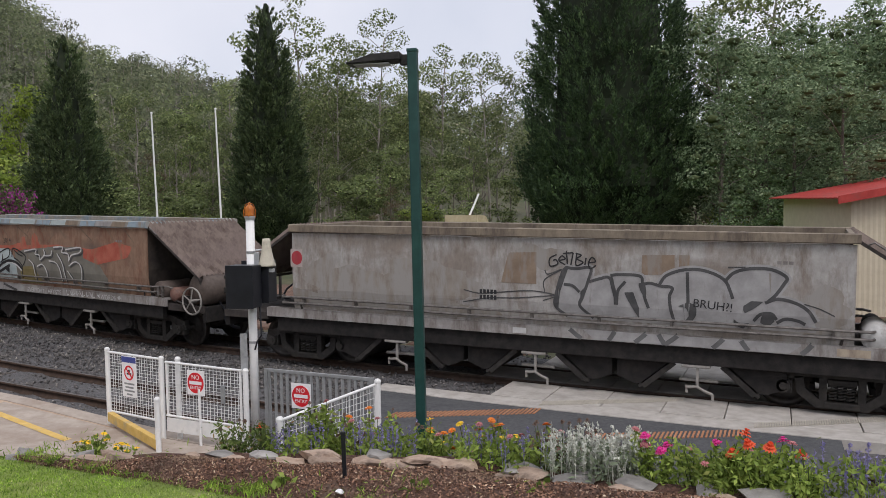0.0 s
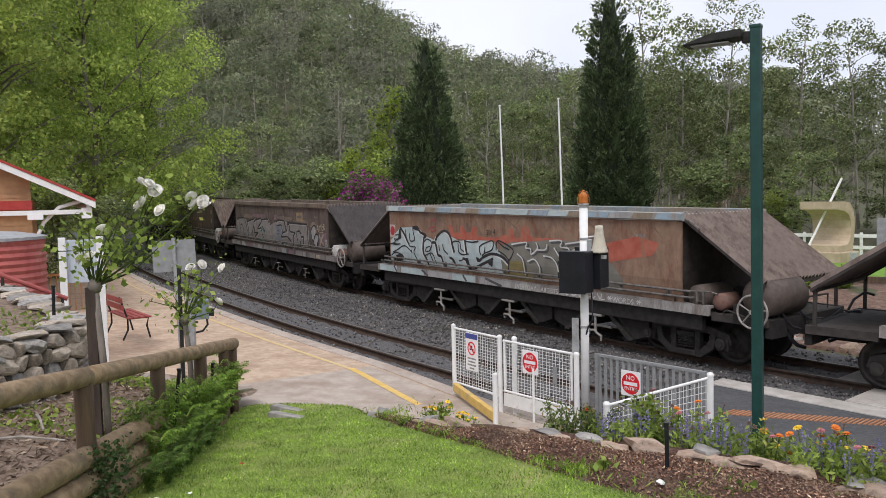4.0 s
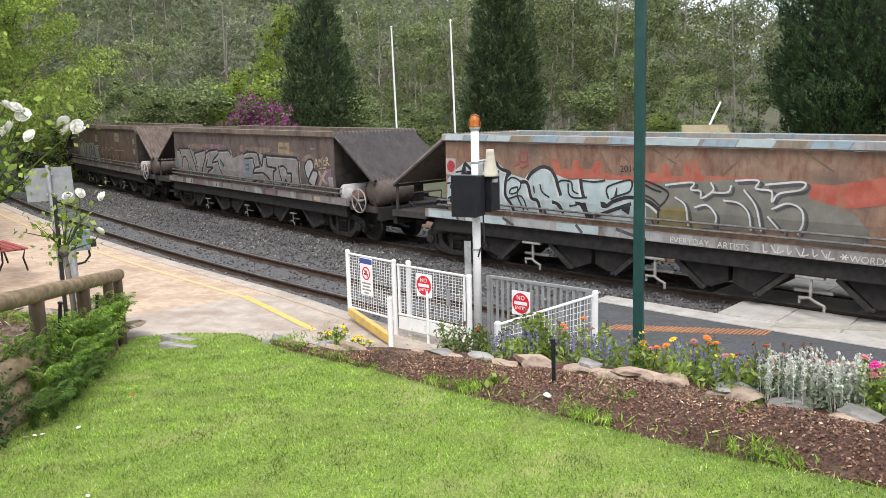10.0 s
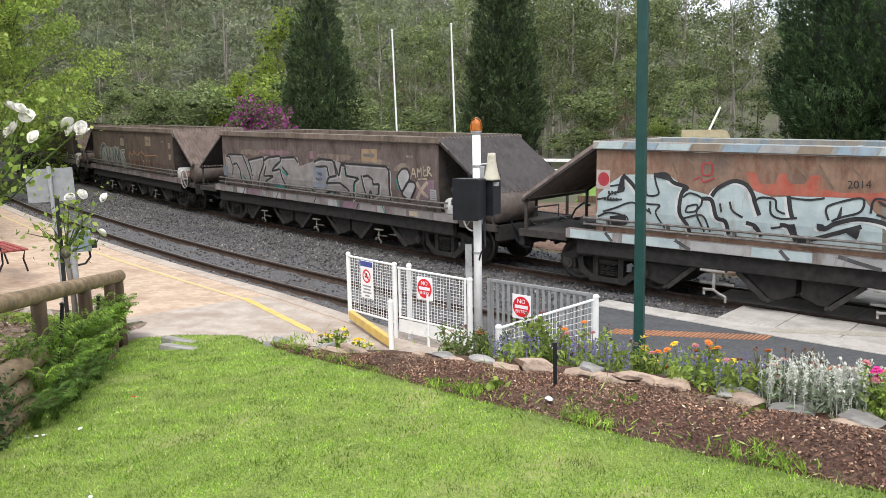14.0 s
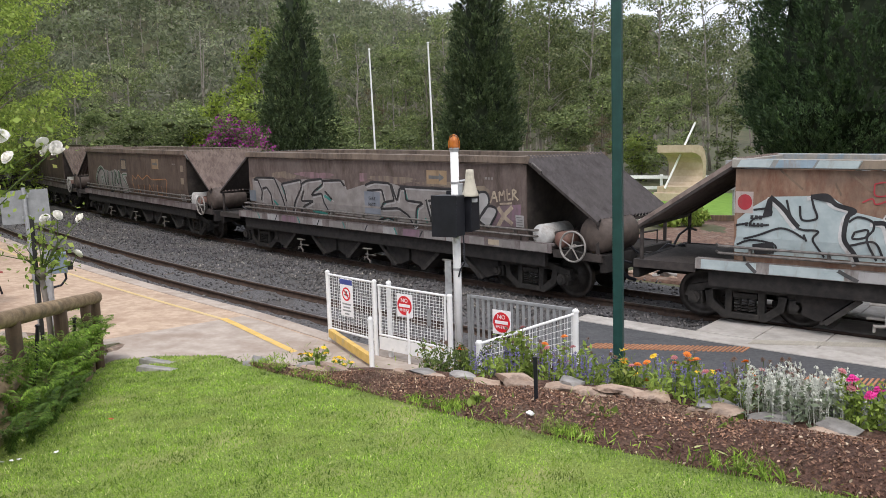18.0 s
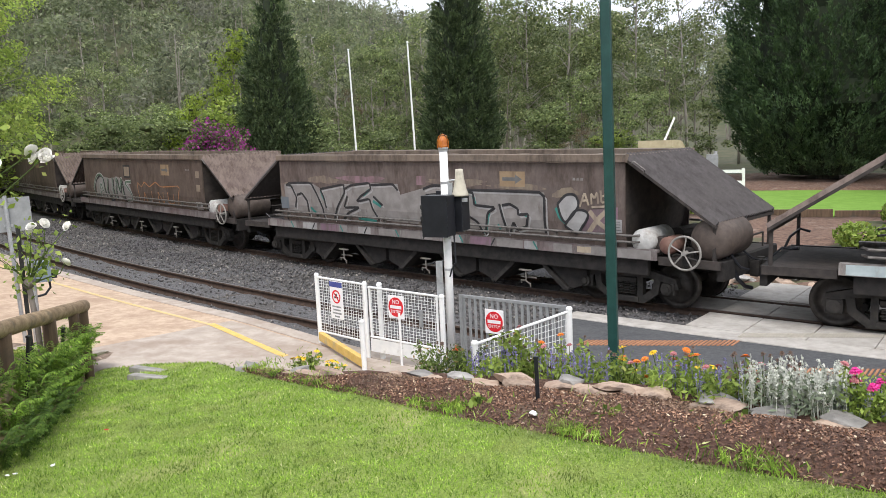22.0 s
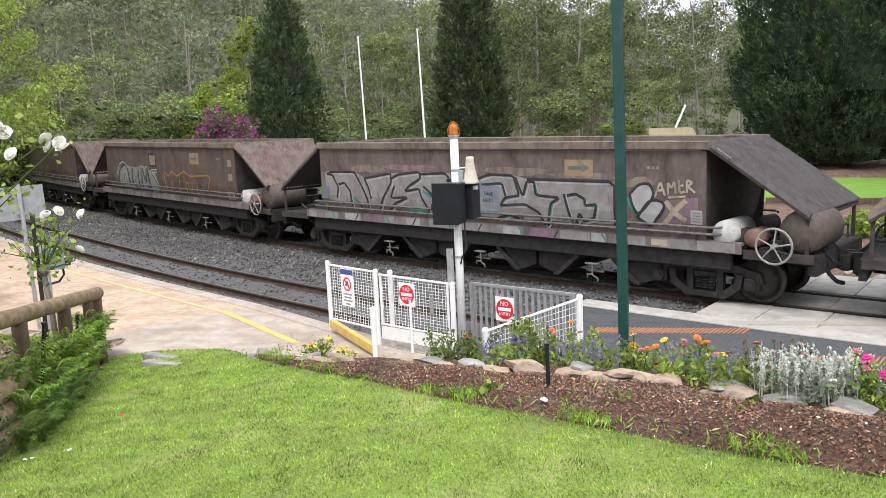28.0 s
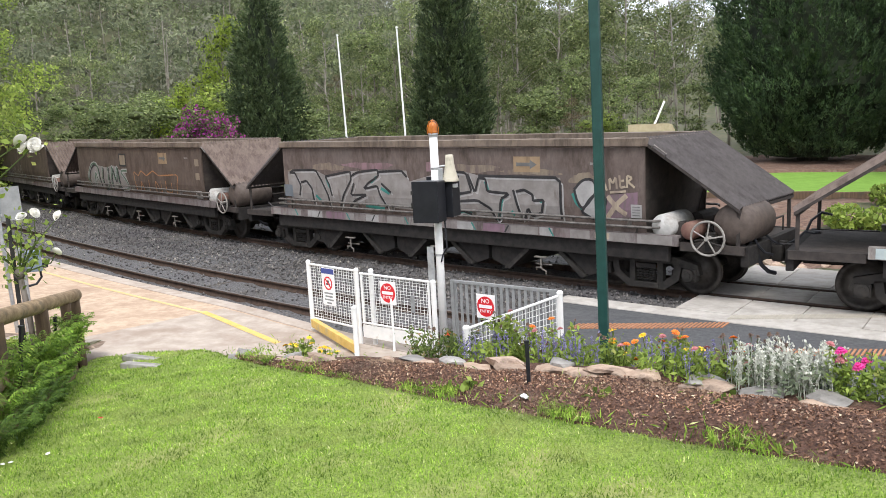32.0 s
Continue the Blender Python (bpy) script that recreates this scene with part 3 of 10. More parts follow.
def slab(name, s0, s1, o0a, o0b, o1a, o1b, z0, z1, material, parent=None, n=2, bev=0.0):
    """A plate between s0 and s1; at s0 it spans o0a..o0b, at s1 o1a..o1b."""
    bm = bmesh.new()
    rows = []
    for k in range(n + 1):
        f = k / n
        s = s0 + (s1 - s0) * f
        a, b = o0a + (o1a - o0a) * f, o0b + (o1b - o0b) * f
        rows.append([bm.verts.new(TP(s, o, z)) for o, z in ((a, z0), (b, z0), (b, z1), (a, z1))])
    for p, r in zip(rows, rows[1:]):
        for k in range(4):
            bm.faces.new((p[k], p[(k + 1) % 4], r[(k + 1) % 4], r[k]))
    bm.faces.new(rows[0])
    bm.faces.new(list(reversed(rows[-1])))
    bmesh.ops.recalc_face_normals(bm, faces=bm.faces)
    if bev:
        bmesh.ops.bevel(bm, geom=[e for e in bm.edges if e.calc_face_angle(0) > 0.8], offset=bev, segments=1, affect='EDGES')
    return part(name, bm, material, parent)


# platform: worn tan paving along the near track, a paler ramp at its end
def plat_h(s):
    return 0.15 - 0.12 * float(smooth01(s, -1.5, 2.0))


pl = bmesh.new()
_sr = np.linspace(-45, 1.6, 96)
_or = (6.0, 6.0, 6.3, 7.2, 8.6, 10.4, 14.0)
_rows = []
for s in _sr:
    _rows.append([pl.verts.new(TP(s, o, (plat_h(s) + 0.028 * (min(o, 10.5) - 6)) if k else -0.5)) for k, o in enumerate(_or)])
for a, b in zip(_rows, _rows[1:]):
    for k in range(len(_or) - 1):
        pl.faces.new((a[k], b[k], b[k + 1], a[k + 1]))
pl.faces.new([r for r in _rows[-1]])
bmesh.ops.recalc_face_normals(pl, faces=pl.faces)
platform = tagged(part("platform", pl, M["platform"]), "worn tan paved station platform", "platform", kind="structure")
cp_ = bmesh.new()
_rows = []
for s in np.linspace(-45, 3.2, 90):
    t_ = plat_h(s) + 0.012
    _rows.append([cp_.verts.new(TP(s, o, z)) for o, z in ((5.9, -0.3), (6.22, -0.3), (6.22, t_ + 0.004), (5.93, t_), (5.9, t_ - 0.02))])
for a, b in zip(_rows, _rows[1:]):
    for k in range(5):
        cp_.faces.new((a[k], b[k], b[(k + 1) % 5], a[(k + 1) % 5]))
cp_.faces.new(_rows[-1])
cp_.faces.new(list(reversed(_rows[0])))
bmesh.ops.recalc_face_normals(cp_, faces=cp_.faces)
coping = part("platform_edge", cp_, M["ramp"])
tagged(coping, "concrete coping along the platform edge", "platform edge", kind="structure")
rpm = bmesh.new()
_rows = []
for s in np.linspace(-1.1, 3.3, 45):
    f = (s + 1.1) / 4.4
    os_ = np.linspace(6.3 - 0.05 * f, 9.9 - 1.9 * f, 6)
    _rows.append([rpm.verts.new(TP(s, os_[0], -0.3))] + [rpm.verts.new(TP(s, o, plat_h(s) + 0.028 * (o - 6) + 0.012)) for o in os_] + [rpm.verts.new(TP(s, os_[-1], -0.3))])
for a, b in zip(_rows, _rows[1:]):
    for k in range(7):
        rpm.faces.new((a[k], b[k], b[k + 1], a[k + 1]))
for r in (_rows[0], _rows[-1]):
    rpm.faces.new(r)
bmesh.ops.recalc_face_normals(rpm, faces=rpm.faces)
rp = part("ramp", rpm, M["ramp"])
tagged(rp, "pale concrete ramp at the platform end", "ramp", kind="structure")


def on_paving(s, off):
    return plat_h(s) + 0.028 * (off - 6)


def painted(name, s0, s1, o0, o1, w, n, lift, material, label):
    bm = bmesh.new()
    rows = []
    for k in range(n + 1):
        s, o = s0 + (s1 - s0) * k / n, o0 + (o1 - o0) * k / n
        rows.append([bm.verts.new(TP(s, q, on_paving(s, q) + lift)) for q in (o - w / 2, o + w / 2)])
    for a, b in zip(rows, rows[1:]):
        bm.faces.new((a[0], b[0], b[1], a[1]))
    bmesh.ops.recalc_face_normals(bm, faces=bm.faces)
    return tagged(part(name, bm, material), label, "line marking", kind="structure")


painted("yellow_line", -40, -1.15, 6.68, 6.68, 0.085, 60, 0.005, surface("faded_yellow_paint", (0.56, 0.42, 0.19), (0.63, 0.48, 0.24), 6, 0.8, stain=(0.52, 0.40, 0.27), stain_at=(0.55, 0.75), stain_scale=3), "faded yellow safety line on the platform")
painted("yellow_line", -1.14, 1.15, 6.68, 7.0, 0.13, 46, 0.017, M["yellow"], "yellow line on the concrete ramp")

# crossing: asphalt, kerb strip, large concrete panels, tactile strips
asphalt = slab("asphalt", 3.05, 10.1, 2.28, 6.6, 2.28, 6.6, -0.4, -0.035, M["asphalt"], n=14)
tagged(asphalt, "dark asphalt footway of the pedestrian crossing", "asphalt", kind="structure")
kerb_things = tagged(slab("kerb", 2.9, 11.4, 1.84, 2.29, 1.84, 2.29, -0.3, -0.012, M["concrete"], n=14, bev=0.01), "pale concrete kerb beside the crossing", "kerb", kind="structure")
cx = tagged(empty("crossing_panels"), "pale concrete crossing panels beside the rail", "crossing panel", kind="structure")
for k in range(7):
    s = 4.9 + k * 0.92
    slab("concrete_panel", s, s + 0.905, 0.74, 1.82, 0.74, 1.82, -0.3, -0.004 - 0.004 * (k % 3), M["concrete"], cx, 2, 0.008)
for k in range(9):
    s = 4.2 + k * 0.8
    slab("concrete_panel", s, s + 0.79, -0.45, 0.45, -0.45, 0.45, -0.3, -0.012, M["concrete"], cx, 1, 0.008)
for k in range(7):
    s = 4.9 + k * 0.92
    slab("concrete_panel", s, s + 0.905, -2.4, -0.74, -2.4, -0.74, -0.3, -0.006, M["concrete"], cx, 1, 0.008)
for s0, o0, s1, o1, label in ((4.0, 3.62, 5.95, 2.42, "strip of terracotta tactile tiles set in asphalt"), (7.0, 3.46, 8.9, 2.42, "strip of terracotta tactile tiles set in asphalt")):
    th_ = tagged(empty("tactile_strip"), label, "tactile paving", kind="structure")
    n = 34
    for k in range(n):
        f0, f1 = k / n, (k + 0.48) / n
        slab("tactile_bar", s0 + (s1 - s0) * f0, s0 + (s1 - s0) * f1, o0 + (o1 - o0) * f0 - 0.17, o0 + (o1 - o0) * f0 + 0.17, o0 + (o1 - o0) * f1 - 0.17, o0 + (o1 - o0) * f1 + 0.17, -0.045, -0.022, M["tactile"], th_, 1)
for s0, o0, s1, o1 in ((5.85, 2.05, 7.9, 0.86), (9.0, 2.05, 11.0, 0.86)):
    th_ = tagged(empty("tactile_strip"), "strip of cream tactile tiles on concrete panels", "tactile paving", kind="structure")
    n = 60
    for k in range(n):
        f0, f1 = k / n, (k + 0.62) / n
        slab("tactile_bar", s0 + (s1 - s0) * f0, s0 + (s1 - s0) * f1, o0 + (o1 - o0) * f0 - 0.13, o0 + (o1 - o0) * f0 + 0.13, o0 + (o1 - o0) * f1 - 0.13, o0 + (o1 - o0) * f1 + 0.13, -0.008, 0.006, M["tactile_pale"], th_, 1)

# ---- the train: coal hopper wagons ----
WAGON_LEN, BOGIE = 13.91, 4.85
HW_X = 6.05
WHEEL_R = 0.40


def steel(name, a, b, stain, stain2, at=(0.45, 0.62), at2=(0.5, 0.66), rough=0.7, bands=1.0):
    """Old painted hopper steel: mottled grain, upright runs of rust and broad weathered patches."""
    m, t, p = tree_of(name)
    col = ramp_of(t, noise_of(t, 3.2, 7), a, b, 0.3, 0.7)
    runs = ramp_of(t, noise_of(t, 1.9, 8, (1.7, 1.7, 0.5), 0.7), (0, 0, 0), (1, 1, 1), *at)
    col = mix_of(t, runs, col, stain)
    broad = ramp_of(t, noise_of(t, 0.55, 6, (1, 1, 1.6), 0.62), (0, 0, 0), (1, 1, 1), *at2)
    col = mix_of(t, broad, col, stain2)
    grime = ramp_of(t, noise_of(t, 11, 7, (1.2, 1.2, 0.55), 0.75), (0.80, 0.80, 0.80), (1.05, 1.05, 1.05), 0.33, 0.6)
    col = mix_of(t, 0.9, col, grime, 'MULTIPLY')
    t.links.new(col, p.inputs["Base Color"])
    p.inputs["Roughness"].default_value = rough
    p.inputs["Specular IOR Level"].default_value = 0.3
    bump_of(t, p, noise_of(t, 34, 6), 0.25, 0.006)
    return m


M["body_white"] = steel("weathered_white_body", (0.32, 0.305, 0.285), (0.46, 0.445, 0.425), (0.21, 0.175, 0.145), (0.25, 0.215, 0.185), (0.46, 0.64), (0.46, 0.62))
M["body_orange"] = steel("rusted_orange_body", (0.22, 0.14, 0.098), (0.31, 0.205, 0.145), (0.185, 0.092, 0.06), (0.15, 0.108, 0.085))
M["body_dark"] = steel("sooty_brown_body", (0.115, 0.088, 0.078), (0.165, 0.130, 0.115), (0.075, 0.056, 0.048), (0.135, 0.110, 0.10))
M["body_dark2"] = steel("brown_coal_body", (0.095, 0.072, 0.060), (0.14, 0.105, 0.085), (0.07, 0.05, 0.04), (0.12, 0.092, 0.075))
M["rim_blue"] = steel("flaking_rim_paint", (0.26, 0.25, 0.22), (0.36, 0.34, 0.30), (0.20, 0.26, 0.30), (0.25, 0.20, 0.15))
M["rim_brown"] = steel("brown_rim", (0.15, 0.115, 0.09), (0.21, 0.165, 0.13), (0.09, 0.07, 0.055), (0.17, 0.14, 0.115))
M["rim_tan"] = steel("tan_rim", (0.19, 0.155, 0.115), (0.26, 0.215, 0.16), (0.12, 0.095, 0.075), (0.2, 0.17, 0.13))
M["sill_pale"] = steel("streaked_sill", (0.28, 0.265, 0.25), (0.38, 0.365, 0.35), (0.17, 0.145, 0.13), (0.22, 0.2, 0.185))
M["sill_dark"] = steel("grimy_sill", (0.16, 0.14, 0.135), (0.26, 0.235, 0.23), (0.10, 0.08, 0.075), (0.17, 0.12, 0.12))
M["frame_black"] = surface("sooty_underframe", (0.011, 0.010, 0.010), (0.027, 0.024, 0.022), 7, 0.9, 0.0, stain=(0.045, 0.037, 0.031), stain_at=(0.58, 0.8), stain_scale=3)
M["bogie_iron"] = surface("greasy_bogie_iron", (0.016, 0.015, 0.014), (0.042, 0.038, 0.034), 9, 0.75, 0.1, stain=(0.065, 0.054, 0.045), stain_at=(0.55, 0.8), stain_scale=4)
M["wheel_tread"] = surface("worn_wheel", (0.045, 0.04, 0.037), (0.085, 0.077, 0.07), 9, 0.5, 0.6)
M["cover_grey"] = steel("grey_ribbed_cover", (0.064, 0.057, 0.058), (0.094, 0.085, 0.084), (0.054, 0.047, 0.046), (0.08, 0.072, 0.07))
M["cover_rust"] = steel("rust_ribbed_cover", (0.155, 0.118, 0.10), (0.215, 0.17, 0.145), (0.10, 0.072, 0.06), (0.175, 0.135, 0.12))
M["tank_white"] = surface("dirty_white_tank", (0.40, 0.40, 0.385), (0.55, 0.55, 0.53), 7, 0.5, stain=(0.24, 0.21, 0.18), stain_scale=3)
M["tank_brown"] = surface("brown_cylinder", (0.075, 0.058, 0.05), (0.12, 0.095, 0.08), 7, 0.65, 0.2)
M["tank_rust"] = surface("rust_red_cylinder", (0.15, 0.075, 0.06), (0.22, 0.13, 0.10), 7, 0.65, stain=(0.10, 0.07, 0.06), stain_scale=4)
M["lever_dark"] = surface("grimy_lever", (0.11, 0.10, 0.09), (0.24, 0.225, 0.20), 8, 0.65, 0.2)
M["lever"] = surface("pale_lever", (0.23, 0.22, 0.20), (0.34, 0.325, 0.30), 8, 0.6, 0.2)
M["deck"] = surface("grimy_deck", (0.03, 0.026, 0.024), (0.06, 0.05, 0.045), 6, 0.85)
# end plate: shade under the ribbed cover is painted in as dark colour
M["end_soot"] = surface("shaded_end_plate", (0.035, 0.03, 0.027), (0.065, 0.054, 0.047), 5, 0.85, stain=(0.09, 0.07, 0.058), stain_at=(0.55, 0.75), stain_scale=2)
M["pipe"] = surface("worn_pipe", (0.09, 0.082, 0.075), (0.20, 0.185, 0.17), 8, 0.5, 0.3)
M["hopper_in"] = surface("coal_dusted_inside", (0.05, 0.046, 0.042), (0.10, 0.09, 0.08), 5, 0.9)

MESHES = {}


def shared(key, make):
    """The mesh data of a repeated part, made once; a copy for each material."""
    if key not in MESHES:
        bm = bmesh.new()
        make(bm)
        bmesh.ops.recalc_face_normals(bm, faces=bm.faces)
        me = bpy.data.meshes.new(key)
        bm.to_mesh(me)
        bm.free()
        MESHES[key] = me
    return MESHES[key]


def piece(name, key, make, material, parent, m=None, label="", smooth=False):
    src = shared(key, make)
    both = key + material.name
    if both not in MESHES:
        me = src.copy()
        me.name = name
        me.materials.append(material)
        if smooth:
            me.polygons.foreach_set("use_smooth", [True] * len(me.polygons))
        MESHES[both] = me
    ob = new(name, MESHES[both])
    ob.parent = parent
    if m is not None:
        ob.matrix_basis = m
    if label:
        tagged(ob, label)
    return ob


def mk_side(bm):
    # a hopper side: near upright sheet, bent in a little at the foot
    extrude(bm, [(-1.30, 2.62), (-1.262, 2.62), (-1.262, 1.52), (-1.19, 1.02), (-1.228, 1.02), (-1.30, 1.52)], 'x', -4.98, 4.98)


def mk_rim(bm):
    # a pressed lip: flat face, rolled top and a thin drip edge
    extrude(bm, [(-1.345, 2.635), (-1.22, 2.635), (-1.22, 2.775), (-1.31, 2.79), (-1.365, 2.775), (-1.37, 2.65)], 'x', -5.03, 5.03)


def mk_end_rim(bm):
    bx(bm, -0.07, 0.07, -1.22, 1.22, 2.64, 2.77, 0.01)


def mk_brace(bm):
    bx(bm, -0.04, 0.04, -1.24, 1.24, 2.58, 2.70, 0.01)
    for sgn in (-1, 1):
        extrude(bm, [(sgn * 1.22, 2.68), (sgn * 0.95, 2.66), (sgn * 1.22, 2.3)], 'x', -0.02, 0.02)


def mk_end_sheet(bm):
    extrude(bm, [(4.88, 2.66), (4.92, 2.66), (4.93, 1.7), (4.80, 0.99), (4.76, 0.99), (4.89, 1.7)], 'y', -1.26, 1.26)


def mk_floor(bm):
    extrude(bm, [(-4.0, 1.08), (4.0, 1.08), (4.0, 1.03), (-4.0, 1.03)], 'y', -1.2, 1.2)


def mk_cover(bm):
    # ribbed sheet over the wagon's end, with its ribs running down the slope
    n = 44
    top, low = [], []
    for k in range(n + 1):
        y = -1.28 + 2.56 * k / n
        rib = 0.034 if k % 2 else -0.034
        top.append((bm.verts.new((4.97 + rib * 0.6, y, 2.775 + rib)), bm.verts.new((4.95 + rib * 0.6, y, 2.755 + rib))))
        low.append((bm.verts.new((6.66 + rib * 0.6, y, 1.64 + rib)), bm.verts.new((6.64 + rib * 0.6, y, 1.62 + rib))))
    for k in range(n):
        bm.faces.new((top[k][0], low[k][0], low[k + 1][0], top[k + 1][0]))
        bm.faces.new((top[k][1], top[k + 1][1], low[k + 1][1], low[k][1]))
        bm.faces.new((top[k][0], top[k + 1][0], top[k + 1][1], top[k][1]))
        bm.faces.new((low[k][0], low[k][1], low[k + 1][1], low[k + 1][0]))
    for e in (0, n):
        bm.faces.new((top[e][0], top[e][1], low[e][1], low[e][0]))


def mk_cover_frame(bm):
    for y in (-1.29, 1.25):
        extrude(bm, [(4.95, 2.735), (6.65, 1.605), (6.65, 1.55), (4.95, 2.675)], 'y', y, y + 0.04)
    bx(bm, 6.59, 6.64, -1.25, 1.25, 1.54, 1.595)


def mk_cover_post(bm):
    bx(bm, -0.03, 0.03, -0.022, 0.022, 0.98, 1.6, 0.006)


def mk_sill(bm):
    extrude(bm, [(-1.32, 0.935), (-1.27, 0.935), (-1.27, 1.07), (-1.16, 1.07), (-1.16, 1.115), (-1.32, 1.115)], 'x', -5.6, 5.6)


def mk_deck(bm):
    bx(bm, 4.1, 6.72, -1.25, 1.25, 0.93, 0.985, 0.008)
    bx(bm, 5.62, 6.72, -1.27, -1.19, 0.86, 1.0)
    bx(bm, 5.62, 6.72, 1.19, 1.27, 0.86, 1.0)


def mk_headstock(bm):
    bx(bm, 6.64, 6.76, -1.2, 1.2, 0.66, 0.99, 0.012)


def mk_centre(bm):
    bx(bm, -6.64, 6.64, -0.24, 0.24, 0.62, 0.93, 0.01)


def mk_frame_beam(bm):
    bx(bm, -5.4, 5.4, -1.24, -1.12, 0.64, 0.93, 0.01)


def mk_cross_beam(bm):
    bx(bm, -0.1, 0.1, -1.12, 1.12, 0.66, 0.86)


def mk_chute(bm):
    # half of a discharge hopper: upright at the back, its floor sloping to the door
    extrude(bm, [(-1.32, 0.9), (-0.45, 0.9), (-0.47, 0.62), (-0.92, 0.24), (-1.02, 0.22), (-1.32, 0.34)], 'y', -1.1, 1.1)


def mk_door(bm):
    # sloping door plate with its edge bars
    extrude(bm, [(-0.44, 0.62), (-0.90, 0.22), (-0.87, 0.19), (-0.41, 0.59)], 'y', -1.14, 1.14)
    rod(bm, (-0.91, -1.17, 0.21), (-0.91, 1.17, 0.21), 0.035, 8)
    for y in (-1.16, 1.12):
        extrude(bm, [(-0.40, 0.66), (-0.90, 0.23), (-0.84, 0.17), (-0.34, 0.60)], 'y', y, y + 0.04)


def mk_lever(bm):
    bx(bm, -0.25, 0.2, -1.25, -1.12, 0.585, 0.635, 0.02)
    bx(bm, -0.022, 0.022, -1.22, -1.18, 0.26, 0.59, 0.006)
    rod(bm, (-0.3, -1.05, 0.36), (0.3, -1.05, 0.36), 0.03, 7)
    tube(bm, [(-0.16, -1.24, 0.27), (0.0, -1.24, 0.29), (0.13, -1.27, 0.23), (0.25, -1.28, 0.19)], 0.026, 6)
    rod(bm, (0.25, -1.3, 0.2), (0.25, -1.3, 0.1), 0.024, 6)
    rod(bm, (-0.16, -1.22, 0.3), (-0.16, -1.22, 0.18), 0.024, 6)


def mk_rail_pipe(bm):
    for z in (1.235, 1.35):
        tube(bm, [(-5.3, -1.15, z), (-5.2, -1.34, z), (-4.7, -1.365, z), (0, -1.365, z - 0.006), (4.7, -1.365, z), (5.2, -1.34, z), (5.3, -1.15, z)], 0.023, 7)
    for x in np.linspace(-4.7, 4.7, 9):
        bx(bm, x - 0.02, x + 0.02, -1.362, -1.2, 1.22, 1.365)


def mk_handwheel(bm):
    n, r = 28, 0.285
    pts = [(r * math.cos(k * math.tau / n), 0, r * math.sin(k * math.tau / n)) for k in range(n + 1)]
    tube(bm, pts, 0.02, 7)
    for k in range(5):
        a = k * math.tau / 5 + 0.2
        rod(bm, (0, -0.03, 0), (r * math.cos(a), 0, r * math.sin(a)), 0.014, 6)
    rod(bm, (0, -0.05, 0), (0, 0.12, 0), 0.04, 10)


def mk_hw_shaft(bm):
    rod(bm, (6.15, -1.32, 1.12), (6.15, -0.6, 1.12), 0.025, 8)
    tube(bm, [(5.9, -1.30, 1.05), (6.0, -1.34, 1.09), (6.42, -1.36, 1.0)], 0.02, 6)
    bx(bm, 6.07, 6.23, -1.285, -1.18, 0.88, 1.2, 0.01)


def cyl_y(r, length, n=22):
    def mk(bm):
        lathe(bm, [(r * 0.35, -length / 2 - r * 0.28), (r * 0.8, -length / 2 - r * 0.16), (r, -length / 2), (r, length / 2), (r * 0.8, length / 2 + r * 0.16), (r * 0.35, length / 2 + r * 0.28)], n, pose(0, 0, 0, 90))
    return mk


def mk_gear(bm):
    # brake gear on the end deck: valves, brackets, bent pipes
    bx(bm, 5.35, 5.6, -1.05, -0.8, 0.985, 1.32, 0.02)
    bx(bm, 5.55, 5.75, -0.7, -0.4, 0.985, 1.2, 0.02)
    tube(bm, [(5.5, -1.0, 1.2), (5.7, -1.05, 1.35), (5.85, -0.9, 1.3), (6.0, -0.7, 1.1)], 0.022, 6)
    tube(bm, [(5.2, -0.6, 1.1), (5.8, -0.4, 1.2), (6.3, -0.2, 1.05), (6.6, -0.5, 1.1)], 0.025, 6)
    bx(bm, 6.0, 6.25, 0.2, 0.6, 0.985, 1.4, 0.02)
    rod(bm, (5.3, 0.1, 1.2), (5.3, 0.9, 1.2), 0.15, 14)
    tube(bm, [(6.3, -1.1, 0.985), (6.3, -1.1, 1.28), (6.6, -1.1, 1.28), (6.6, -1.1, 0.985)], 0.018, 6)
    tube(bm, [(6.6, -0.9, 0.985), (6.6, -0.9, 1.25), (6.6, 0.9, 1.25), (6.6, 0.9, 0.985)], 0.018, 6)


def mk_coupler(bm):
    bx(bm, 6.6, 6.84, -0.13, 0.13, 0.62, 0.88, 0.03)
    bx(bm, 6.78, 6.96, -0.19, 0.1, 0.60, 0.90, 0.05)
    rod(bm, (6.88, 0.12, 0.58), (6.88, 0.12, 0.92), 0.07, 10)


def mk_hose(bm):
    # heavy sagging air hose and a thinner looped one
    tube(bm, [(6.5, -0.72, 1.02), (6.62, -0.74, 1.0), (6.72, -0.72, 0.82), (6.79, -0.66, 0.62), (6.87, -0.56, 0.5), (6.95, -0.45, 0.46)], 0.036, 8)
    tube(bm, [(6.35, -0.9, 1.3), (6.52, -0.92, 1.34), (6.68, -0.86, 1.2), (6.76, -0.78, 0.98), (6.85, -0.7, 0.84), (6.95, -0.6, 0.8)], 0.024, 7)
    tube(bm, [(6.55, -0.3, 1.05), (6.7, -0.28, 1.08), (6.82, -0.2, 0.95), (6.94, -0.1, 0.88)], 0.022, 6)


def mk_step(bm):
    # small pale step irons beside the handbrake
    for x in (5.32, 5.46):
        bx(bm, x - 0.02, x + 0.02, -1.3, -1.26, 1.0, 1.36, 0.004)
    tube(bm, [(5.32, -1.28, 1.36), (5.6, -1.28, 1.37), (5.72, -1.2, 1.33)], 0.014, 6)
    rod(bm, (5.32, -1.28, 1.18), (5.46, -1.28, 1.18), 0.012, 6)


